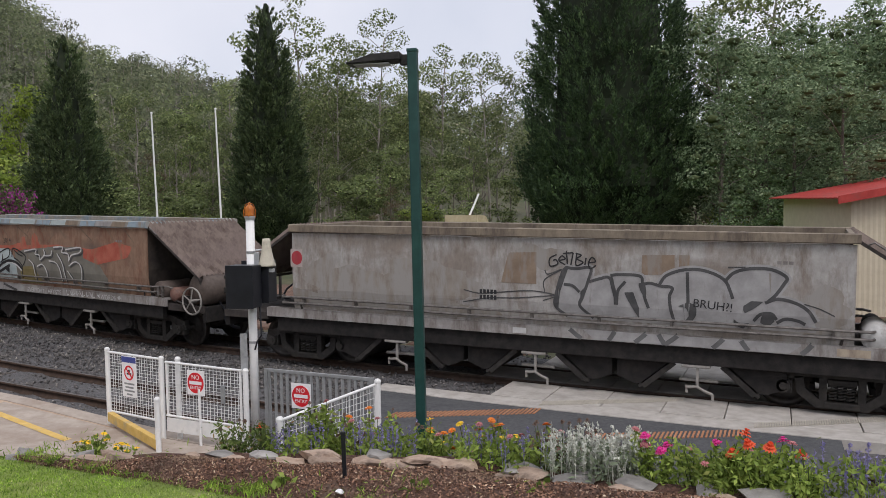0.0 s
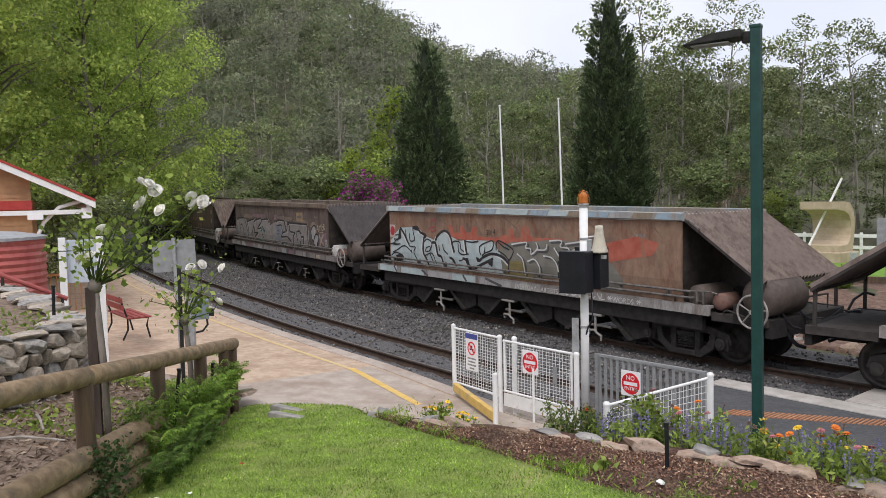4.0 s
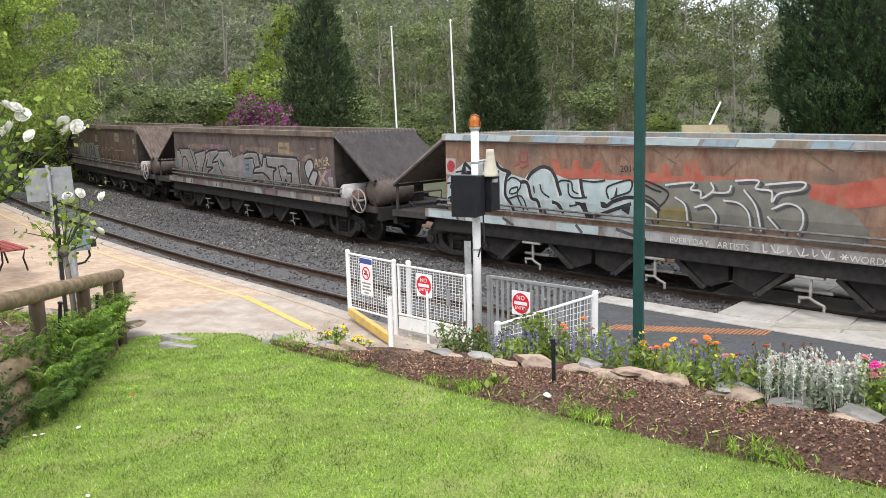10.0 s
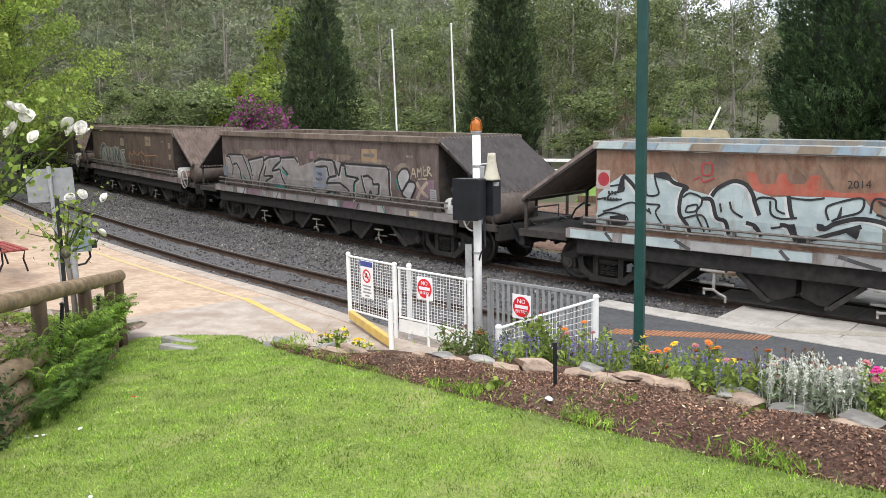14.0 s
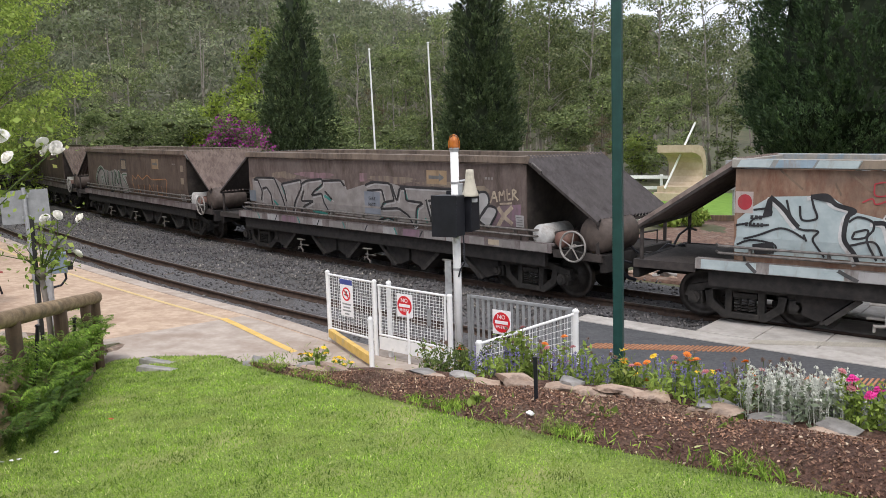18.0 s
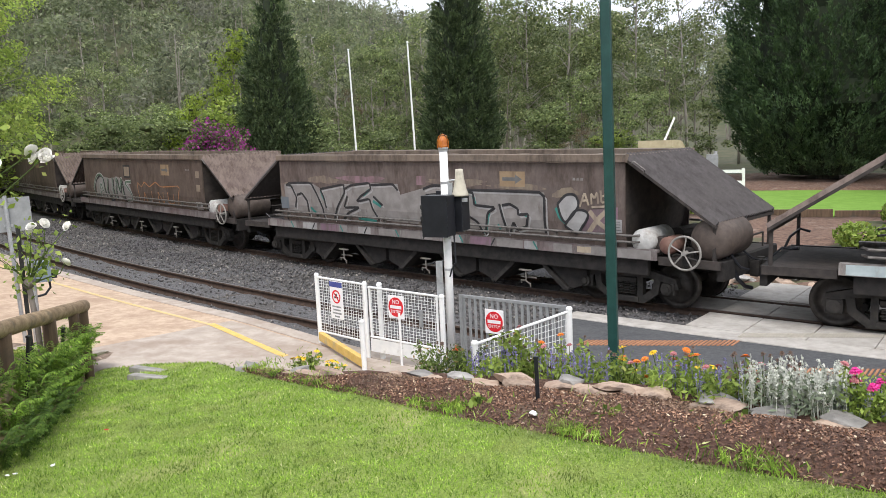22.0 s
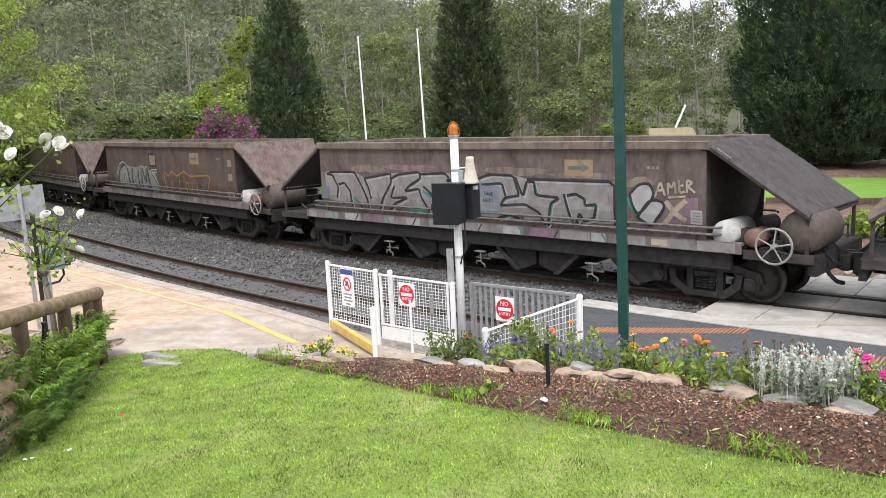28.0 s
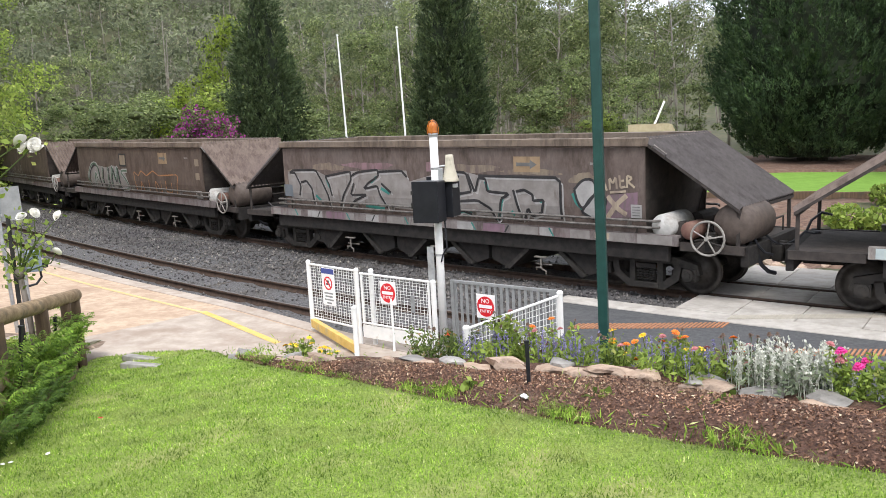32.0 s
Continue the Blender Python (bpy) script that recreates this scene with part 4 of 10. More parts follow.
def mk_loop(bm):
    # grab loop at the top of the cover
    tube(bm, [(5.12, -1.31, 2.62), (5.2, -1.38, 2.66), (5.42, -1.38, 2.51), (5.36, -1.31, 2.46)], 0.014, 6)


def mk_sideframe(bm):
    # cast truck side: upper chord, slanted legs and spring window, drawn as one outline with holes left open
    y0, y1 = -0.07, 0.07
    extrude(bm, [(-1.02, 0.40), (-0.96, 0.58), (-0.5, 0.69), (0.5, 0.69), (0.96, 0.58), (1.02, 0.40), (0.92, 0.38), (0.84, 0.48), (0.5, 0.55), (-0.5, 0.55), (-0.84, 0.48), (-0.92, 0.38)], 'y', y0, y1)
    for q in (-1, 1):
        extrude(bm, [(q * 0.68, 0.55), (q * 0.63, 0.28), (q * 0.36, 0.08), (q * 0.22, 0.08), (q * 0.22, 0.19), (q * 0.32, 0.21), (q * 0.52, 0.37), (q * 0.55, 0.56)], 'y', y0, y1)
        bx(bm, q * 0.27 - 0.055, q * 0.27 + 0.055, y0 + 0.005, y1 - 0.005, 0.19, 0.56)
        bx(bm, q * 0.83 - 0.13, q * 0.83 + 0.13, -0.1, 0.1, 0.27, 0.5, 0.03)
        rod(bm, (q * 0.83, -0.17, 0.40), (q * 0.83, 0.05, 0.40), 0.105, 14)
        rod(bm, (q * 0.83, -0.19, 0.40), (q * 0.83, -0.17, 0.40), 0.06, 10)
    bx(bm, -0.25, 0.25, y0 - 0.02, y1 + 0.02, 0.085, 0.19, 0.015)


def mk_springs(bm):
    for x in (-0.12, 0.0, 0.12):
        pts = [(x + 0.052 * math.cos(k * 0.9), -0.02 + 0.052 * math.sin(k * 0.9), 0.21 + 0.23 * k / 34) for k in range(35)]
        tube(bm, pts, 0.016, 5)
    bx(bm, -0.2, 0.2, -0.07, 0.07, 0.445, 0.53, 0.015)


def mk_bolster(bm):
    bx(bm, -0.2, 0.2, -0.92, 0.92, 0.40, 0.60, 0.02)
    for q in (-1, 1):
        bx(bm, q * 0.42 - 0.04, q * 0.42 + 0.04, -0.75, 0.75, 0.3, 0.4)


def mk_wheelset(bm):
    r = WHEEL_R
    for q in (-1, 1):
        prof = [(0.09, -0.08), (0.11, -0.05), (r * 0.55, -0.015), (r * 0.82, -0.03), (r * 0.84, -0.055), (r * 0.99, -0.055), (r, -0.04), (r * 1.005, 0.04), (r * 1.02, 0.05), (r * 1.065, 0.06), (r * 1.06, 0.085), (r * 0.84, 0.085), (r * 0.8, 0.04), (r * 0.5, 0.03), (0.11, 0.08), (0.09, 0.09)]
        lathe(bm, [(a, -b * q) for a, b in (prof if q < 0 else prof)], 36, pose(0, q * 0.56, 0, 90))
    rod(bm, (0, -0.85, 0), (0, 0.85, 0), 0.075, 12)
    for q in (-1, 1):
        for k in range(3):
            a = k * math.tau / 3
            rod(bm, (0.04 * math.cos(a), q * 0.84, 0.04 * math.sin(a)), (0.04 * math.cos(a), q * 0.90, 0.04 * math.sin(a)), 0.016, 6)


FLIP = pose(0, 0, 0, 0, 0, 180)
WHEELSETS = []


def make_wagon(label, body, rim, sill, cover, white_tank=True, pale=False):
    w = tagged(empty("hopper_wagon"), label, "hopper wagon", "wagons of the train")
    for m in (None, FLIP):
        piece("side_panel", "side", mk_side, body, w, m)
        piece("rim_beam", "rim", mk_rim, rim, w, m)
        piece("end_rim", "endrim", mk_end_rim, rim, w, pose(4.95, 0, 0) if m is None else pose(-4.95, 0, 0))
        piece("end_sheet", "endsheet", mk_end_sheet, M["end_soot"], w, m)
        piece("ribbed_cover", "cover", mk_cover, cover, w, m)
        piece("cover_frame", "coverframe", mk_cover_frame, M["deck"], w, m)
        piece("side_sill", "sill", mk_sill, sill, w, m)
        piece("end_deck", "deck", mk_deck, M["deck"], w, m)
        piece("headstock", "headstock", mk_headstock, M["frame_black"], w, m)
        piece("guard_pipe", "railpipe", mk_rail_pipe, M["pipe"], w, m)
        piece("coupler", "coupler", mk_coupler, M["bogie_iron"], w, m)
        piece("brake_hose", "hose", mk_hose, M["black"], w, m)
        for y in (-1.2, 1.2):
            piece("cover_post", "coverpost", mk_cover_post, M["deck"], w, (m or Matrix()) @ pose(6.6, y, 0))
    piece("hopper_floor", "floor", mk_floor, M["hopper_in"], w)
    for x in (-3.2, -1.1, 1.1, 3.2):
        piece("cross_brace", "brace", mk_brace, rim, w, pose(x, 0, 0))
    piece("centre_sill", "centre", mk_centre, M["frame_black"], w)
    for m in (None, FLIP):
        piece("frame_beam", "framebeam", mk_frame_beam, M["frame_black"], w, m)
    for x in (-4.85, -1.33, 1.4, 4.85):
        piece("cross_beam", "crossbeam", mk_cross_beam, M["frame_black"], w, pose(x, 0, 0))
    for x in (-2.7, 0.03, 2.75):
        for m in (None, FLIP):
            ch = piece("discharge_chute", "chute", mk_chute, M["frame_black"], w, pose(x, 0, 0) @ (m or Matrix()))
            piece("chute_door", "door", mk_door, M["bogie_iron"], ch)
        piece("release_lever", "lever", mk_lever, M["lever"] if pale else M["lever_dark"], w, pose(x, 0, 0) if pale else pose(x, -0.5, 0.12) @ Matrix.Scale(0.62, 4), "pale release lever" if pale else "")
    for m in (None, FLIP):
        piece("grab_loop", "loop", mk_loop, M["pipe"], w, m)
    # the brake end
    piece("handwheel", "handwheel", mk_handwheel, M["lever"], w, pose(6.15 if white_tank else 6.5, -1.37, 1.12), "cream five-spoked handwheel")
    if not white_tank:
        piece("step_iron", "step", mk_step, M["pipe"], w)
    piece("handwheel_shaft", "hwshaft", mk_hw_shaft, M["bogie_iron"], w)
    piece("brake_gear", "gear", mk_gear, M["deck"], w)
    piece("air_tank", "airtank", cyl_y(0.215, 0.8), M["tank_white"] if white_tank else M["tank_brown"], w, pose(5.28, -0.8, 1.25), "dirty white air tank" if white_tank else "", True)
    piece("brake_cylinder", "brakecyl", cyl_y(0.155, 0.45), M["tank_rust"], w, pose(5.76, -0.98, 1.2), "reddish brake cylinder", True)
    piece("reservoir", "reservoir", cyl_y(0.35, 0.95), M["tank_brown"], w, pose(6.5, -0.66, 1.34), "", True)
    for q in (-1, 1):
        b = empty("bogie", pose(q * BOGIE, 0, 0))
        b.parent = w
        for y, m in ((-0.93, 0), (0.93, 180)):
            piece("side_frame", "sideframe", mk_sideframe, M["bogie_iron"], b, pose(0, y, 0, 0, 0, m))
            piece("spring_nest", "springs", mk_springs, M["bogie_iron"], b, pose(0, y, 0, 0, 0, m))
        piece("bolster", "bolster", mk_bolster, M["frame_black"], b)
        for x in (-0.83, 0.83):
            a = piece("wheelset", "wheelset", mk_wheelset, M["wheel_tread"], b, pose(x, 0, WHEEL_R), "", True)
            WHEELSETS.append((a, x))
    return w


WAGONS = [
    make_wagon("pale grey hopper wagon with silver graffiti and rust runs", M["body_white"], M["rim_tan"], M["sill_pale"], M["cover_rust"], True, True),
    make_wagon("rusty orange hopper wagon with blue and red graffiti", M["body_orange"], M["rim_blue"], M["sill_pale"], M["cover_rust"], False, True),
    make_wagon("sooty brown hopper wagon with silver and teal graffiti", M["body_dark"], M["rim_brown"], M["sill_dark"], M["cover_grey"]),
    make_wagon("sooty brown hopper wagon with faint green graffiti", M["body_dark2"], M["rim_brown"], M["sill_dark"], M["cover_rust"]),
    make_wagon("sooty brown hopper wagon far along the train", M["body_dark2"], M["rim_brown"], M["sill_dark"], M["cover_rust"]),
    make_wagon("sooty brown hopper wagon at the bend", M["body_dark"], M["rim_brown"], M["sill_dark"], M["cover_grey"]),
]

# where the third wagon's handwheel is along the track, by time: rolling in, stopping, and easing back
ROLL_T = (0, 0.5, 1, 1.5, 2, 2.5, 3, 3.5, 4.5, 5.5, 6, 7, 8, 9, 10, 11, 12, 13, 13.5, 14.5, 15.5, 17, 18, 19, 20, 21, 22, 23, 24, 25, 26, 27, 28, 29, 30, 31, 32)
ROLL_S = (-16.37, -15.78, -15.12, -14.40, -13.70, -12.97, -12.28, -11.65, -10.53, -9.45, -8.92, -7.93, -6.79, -5.61, -4.49, -3.38, -2.40, -1.50, -1.09, -0.28, 0.51, 1.64, 2.31, 2.93, 3.52, 4.14, 4.70, 5.17, 5.57, 5.86, 6.00, 6.03, 5.96, 5.84, 5.68, 5.48, 5.26)


def rolled(t):
    """Smooth cubic through the table."""
    k = min(max(int(np.searchsorted(ROLL_T, t, side="right")) - 1, 0), len(ROLL_T) - 2)
    m = np.gradient(np.array(ROLL_S), np.array(ROLL_T))
    h = ROLL_T[k + 1] - ROLL_T[k]
    u = (t - ROLL_T[k]) / h
    return (2 * u**3 - 3 * u**2 + 1) * ROLL_S[k] + (u**3 - 2 * u**2 + u) * h * m[k] + (-2 * u**3 + 3 * u**2) * ROLL_S[k + 1] + (u**3 - u**2) * h * m[k + 1]


def wagon_pose(centre):
    a, b = TP(centre - BOGIE), TP(centre + BOGIE)
    d = b - a
    mid = (a + b) / 2
    return pose(mid.x, mid.y, mid.z, 0, -math.degrees(math.asin(d.z / d.length)), math.degrees(math.atan2(d.y, d.x)))


def motions():
    times = [k * 0.5 for k in range(65)]
    for n, w in enumerate(WAGONS):
        walk(w, [(t, wagon_pose(rolled(t) - HW_X - (n - 2) * WAGON_LEN)) for t in times])
    turns = [min(k * 0.3333, 32.0) for k in range(97)]
    for a, x in WHEELSETS:
        walk(a, [(t, pose(x, 0, WHEEL_R, 0, math.degrees((rolled(t) - ROLL_S[0]) / WHEEL_R), 0)) for t in turns])

# ---- graffiti and markings on the wagons ----
def paint(name, a, b, wear, at=(0.58, 0.72), rough=0.6):
    return surface(name, a, b, 4, rough, bump=0.1, stain=wear, stain_at=at, stain_scale=3.5, stain_stretch=(1.5, 1.5, 0.4), spec=0.3)


M["pt_silver"] = paint("silver_spray", (0.27, 0.265, 0.26), (0.37, 0.365, 0.36), (0.19, 0.17, 0.16))
M["pt_silver_dull"] = paint("dull_silver_spray", (0.19, 0.175, 0.165), (0.26, 0.245, 0.235), (0.12, 0.10, 0.09))
M["pt_black"] = paint("black_spray", (0.02, 0.02, 0.022), (0.04, 0.04, 0.042), (0.06, 0.052, 0.05))
M["pt_grey"] = paint("grey_spray", (0.10, 0.10, 0.10), (0.15, 0.15, 0.15), (0.2, 0.19, 0.18))
M["pt_dusk"] = paint("dark_grey_spray", (0.055, 0.055, 0.056), (0.09, 0.09, 0.09), (0.15, 0.14, 0.13))
M["pt_violet"] = paint("violet_spray", (0.17, 0.105, 0.14), (0.22, 0.14, 0.18), (0.14, 0.11, 0.11), (0.45, 0.62))
M["pt_cream"] = paint("cream_spray", (0.36, 0.30, 0.22), (0.44, 0.37, 0.28), (0.25, 0.2, 0.16), (0.45, 0.62))
M["pt_teal"] = paint("teal_spray", (0.03, 0.16, 0.14), (0.05, 0.22, 0.19), (0.06, 0.09, 0.08))
M["pt_blue"] = paint("pale_blue_spray", (0.33, 0.40, 0.41), (0.44, 0.51, 0.51), (0.30, 0.29, 0.26))
M["pt_white"] = paint("white_spray", (0.46, 0.46, 0.45), (0.60, 0.60, 0.59), (0.3, 0.27, 0.25))
M["pt_square"] = paint("faded_marker_square", (0.37, 0.31, 0.285), (0.45, 0.38, 0.35), (0.30, 0.25, 0.22))
M["pt_red"] = paint("faded_red_spray", (0.33, 0.075, 0.05), (0.42, 0.13, 0.09), (0.25, 0.15, 0.10), (0.5, 0.66))
M["pt_disc"] = paint("red_disc_paint", (0.33, 0.035, 0.045), (0.41, 0.055, 0.065), (0.26, 0.06, 0.06))
M["pt_pink"] = paint("pink_haze", (0.20, 0.12, 0.14), (0.25, 0.16, 0.18), (0.14, 0.10, 0.10), (0.45, 0.6))
M["pt_yellow"] = paint("faded_yellow_patch", (0.25, 0.175, 0.105), (0.31, 0.225, 0.14), (0.2, 0.14, 0.09), (0.5, 0.66))
M["pt_tan"] = paint("tan_patch", (0.22, 0.175, 0.13), (0.27, 0.22, 0.165), (0.17, 0.14, 0.11), (0.5, 0.66))
M["pt_green"] = paint("dark_green_spray", (0.05, 0.10, 0.06), (0.08, 0.14, 0.09), (0.09, 0.08, 0.06))
M["pt_orange"] = paint("dull_orange_spray", (0.30, 0.14, 0.06), (0.36, 0.18, 0.08), (0.18, 0.12, 0.08), (0.5, 0.62))


def skin(x, z, lift):
    """A point on the near side of a wagon's body or sill, a little proud of it."""
    if z < 1.125:
        return (x, -1.321 - lift, z)
    y = -1.301 if z >= 1.52 else -1.301 + 0.0721 * (1.52 - z) / 0.5
    return (x, y - lift, z)


def curve_pts(pts, n=6):
    """Rounded line through points."""
    p = [np.array(q, float) for q in pts]
    p = [2 * p[0] - p[1]] + p + [2 * p[-1] - p[-2]]
    out = []
    for i in range(1, len(p) - 2):
        for k in range(n):
            t = k / n
            out.append(0.5 * (2 * p[i] + (p[i + 1] - p[i - 1]) * t + (2 * p[i - 1] - 5 * p[i] + 4 * p[i + 1] - p[i + 2]) * t * t + (3 * p[i] - p[i - 1] - 3 * p[i + 1] + p[i + 2]) * t**3))
    return out + [p[-2]]


def ribbon(bm, pts, width, lift, taper=False):
    n = len(pts)
    rows = []
    for i, p in enumerate(pts):
        d = pts[min(i + 1, n - 1)] - pts[max(i - 1, 0)]
        d = d / (np.linalg.norm(d) + 1e-9)
        w = width / 2 * (1 if not taper else 0.35 + 0.65 * math.sin(math.pi * (i + 0.5) / n))
        q = np.array((-d[1], d[0])) * w
        rows.append([bm.verts.new(skin(*(p + q), lift)), bm.verts.new(skin(*(p - q), lift))])
    for a, b in zip(rows, rows[1:]):
        bm.faces.new((a[0], a[1], b[1], b[0]))


def patch(bm, cx, cz, rx, rz, lift, seed, n=26, rough=0.25):
    """A sprayed patch with an uneven border, fanned from rings so that it follows the side."""
    rng = np.random.RandomState(seed)
    ph = rng.uniform(0, 6.28, 4)
    rings = []
    for f in (0.0001, 0.5, 1.0):
        ring = []
        for k in range(n):
            a = k * math.tau / n
            q = f * (1 + rough * (0.6 * math.sin(2 * a + ph[0]) + 0.5 * math.sin(3 * a + ph[1]) + 0.35 * math.sin(5 * a + ph[2]) + 0.3 * math.sin(9 * a + ph[3])))
            ring.append(bm.verts.new(skin(cx + rx * q * math.cos(a), min(2.61, max(1.14, cz + rz * q * math.sin(a))), lift)))
        rings.append(ring)
    for a, b in zip(rings, rings[1:]):
        for k in range(n):
            bm.faces.new((a[k], a[(k + 1) % n], b[(k + 1) % n], b[k]))


def plain_patch(wagon, name, items, material):
    bm = bmesh.new()
    for k, (cx, cz, rx, rz, lift) in enumerate(items):
        patch(bm, cx, cz, rx, rz, lift + 0.0003 * k, k + int(cx * 10) % 50)
    return part(name, bm, material, wagon)


def rect(wagon, name, x0, x1, z0, z1, material, lift=0.004, label=""):
    bm = bmesh.new()
    a, b, c, d = (bm.verts.new(skin(x, z, lift)) for x, z in ((x0, z0), (x1, z0), (x1, z1), (x0, z1)))
    bm.faces.new((a, b, c, d))
    return part(name, bm, material, wagon, label)


def red_disc(wagon, x, z, r=0.125, square=True):
    if square:
        rect(wagon, "marker_square", x - 0.15, x + 0.13, z - 0.18, z + 0.17, M["pt_square"], 0.005)
    bm = bmesh.new()
    ring = [bm.verts.new(skin(x + r * math.cos(k * math.tau / 28), z + r * 1.1 * math.sin(k * math.tau / 28), 0.0085)) for k in range(28)]
    bm.faces.new(ring)
    part("red_disc", bm, M["pt_disc"], wagon, "red reflector disc")


def arrow(wagon, x, z, w=0.62, h=0.34):
    rect(wagon, "arrow_panel", x - w / 2, x + w / 2, z - h / 2, z + h / 2, M["pt_yellow"], 0.005)
    bm = bmesh.new()
    y = [(-0.24, -0.035), (0.08, -0.035), (0.08, -0.09), (0.24, 0), (0.08, 0.09), (0.08, 0.035), (-0.24, 0.035)]
    bm.faces.new([bm.verts.new(skin(x + a, z + b, 0.009)) for a, b in y])
    part("arrow", bm, M["pt_grey"], wagon)


def sharp_pts(pts, step=0.09):
    """A bent line with slightly softened corners, in short steps."""
    p = [np.array(q, float) for q in pts]
    q = [p[0]]
    for a, b in zip(p, p[1:]):
        q += [a + (b - a) * 0.1, a + (b - a) * 0.9]
    q.append(p[-1])
    out = []
    for a, b in zip(q, q[1:]):
        n = max(1, int(np.linalg.norm(b - a) / step))
        out += [a + (b - a) * k / n for k in range(n)]
    return out + [q[-1]]


def blob(wagon, name, border, material, lift, label="", step=0.05):
    """A filled patch inside a border, laid in upright strips so that it follows the bent side."""
    p = np.array(border, float)
    q = np.roll(p, -1, 0)
    bm = bmesh.new()

    def spans(x):
        z = sorted(a[1] + (b[1] - a[1]) * (x - a[0]) / (b[0] - a[0]) for a, b in zip(p, q) if (a[0] <= x) != (b[0] <= x))
        return list(zip(z[::2], z[1::2]))

    xs = np.arange(p[:, 0].min() + 0.01, p[:, 0].max(), step)
    for x0, x1 in zip(xs, xs[1:]):
        for (a0, b0), (a1, b1) in zip(spans(x0), spans(x1)):
            cuts = [(a0, a1), (min(max(1.52, a0), b0), min(max(1.52, a1), b1)), (b0, b1)]
            for (l0, l1), (u0, u1) in zip(cuts, cuts[1:]):
                if u0 - l0 > 1e-3 or u1 - l1 > 1e-3:
                    bm.faces.new([bm.verts.new(skin(*c, lift)) for c in ((x0, l0), (x1, l1), (x1, u1), (x0, u0))])
    bmesh.ops.remove_doubles(bm, verts=bm.verts, dist=1e-5)
    return part(name, bm, material, wagon, label)


LIFT = collections.defaultdict(float)


def stroke(wagon, name, pts, width, material, lift=0.008, label="", round_=False):
    """One sprayed line; each next one lies a hair above the last."""
    LIFT[wagon.name] += 0.00004
    bm = bmesh.new()
    ribbon(bm, curve_pts(pts, 7) if round_ else sharp_pts(pts), width, lift + LIFT[wagon.name])
    return part(name, bm, material, wagon, label)


def piece_of(wagon, strokes, line, width, shade=None, halo=None, round_=False, dx=0.07, dz=-0.06):
    """The strokes of a sprayed piece: a pale halo, a coloured edge beside it, then the dark line."""
    for k, pts in enumerate(strokes):
        if halo:
            stroke(wagon, "halo_stroke", pts, width * 2.3, halo, 0.0045, round_=round_)
        if shade and k % 3 != 1:
            stroke(wagon, "shade_stroke", [(x + dx, max(1.08, z + dz)) for x, z in pts], width * 1.1, shade, 0.0065, round_=round_)
        stroke(wagon, "outline_stroke", pts, width, line, 0.010, round_=round_)


def word_on(wagon, name, body, x, z, size, material, lift=0.017, turn=0.0):
    cu = bpy.data.curves.new(name, 'FONT')
    cu.body, cu.size, cu.align_x = body, size, 'CENTER'
    tm = bpy.data.objects.new(name, cu)
    me = bpy.data.meshes.new_from_object(tm)
    bpy.data.objects.remove(tm)
    me.materials.clear()
    link_mesh(name, me, material, wagon).matrix_basis = pose(x, skin(x, z + size * 0.35, lift)[1], z, 90, turn, 0)


def stencil(wagon, x0, z0, wide, high, material, lift=0.0075, n=5):
    for k in range(n):
        rect(wagon, "stencil_bar", x0 + k * wide / n, x0 + (k + 0.72) * wide / n, z0, z0 + high, material, lift)


W0_, W1_, W2_, W3_, W4_, W5_ = WAGONS
GREY_FIELD = paint("olive_grey_spray", (0.15, 0.145, 0.125), (0.20, 0.195, 0.165), (0.19, 0.14, 0.1))
OCHRE = paint("ochre_haze", (0.19, 0.15, 0.115), (0.24, 0.20, 0.15), (0.13, 0.10, 0.09), (0.42, 0.6))

OLIVE = paint("olive_ochre_spray", (0.17, 0.14, 0.06), (0.23, 0.19, 0.09), (0.2, 0.16, 0.1))
STREAK = paint("dark_streak", (0.13, 0.09, 0.065), (0.16, 0.115, 0.08), (0.2, 0.14, 0.1), (0.42, 0.58))
M["pt_sky"] = paint("blue_grey_flakes", (0.22, 0.30, 0.36), (0.30, 0.38, 0.44), (0.27, 0.24, 0.2), (0.5, 0.66))

# pale wagon
red_disc(W0_, -4.87, 2.13)
GRIME = paint("brown_grime", (0.22, 0.19, 0.16), (0.29, 0.26, 0.225), (0.30, 0.285, 0.265), (0.42, 0.56))
for k, it in enumerate(((-2.0, 1.8, 1.1, 0.32), (0.2, 2.3, 0.42, 0.2), (-3.6, 1.65, 0.9, 0.35), (-2.9, 1.5, 1.5, 0.2), (4.5, 1.6, 0.42, 0.34), (-4.3, 1.9, 0.3, 0.3), (4.2, 1.4, 0.6, 0.16))):
    plain_patch(W0_, "old_patch", [(*it, 0.002 + 0.0004 * k)], GRIME)
RUST_PANEL = paint("rust_brown_panel", (0.20, 0.145, 0.105), (0.27, 0.205, 0.15), (0.26, 0.23, 0.20), (0.48, 0.62))
blob(W0_, "old_panel", ((-0.44, 2.36), (0.08, 2.38), (0.08, 1.83), (-0.58, 1.83)), RUST_PANEL, 0.0035, step=0.04)
blob(W0_, "old_panel", ((1.85, 2.38), (2.42, 2.4), (2.42, 2.08), (1.85, 2.06)), RUST_PANEL, 0.0037, step=0.04)
blob(W0_, "old_panel", ((2.44, 2.4), (2.64, 2.4), (2.62, 2.21), (2.44, 2.2)), RUST_PANEL, 0.0039, step=0.04)
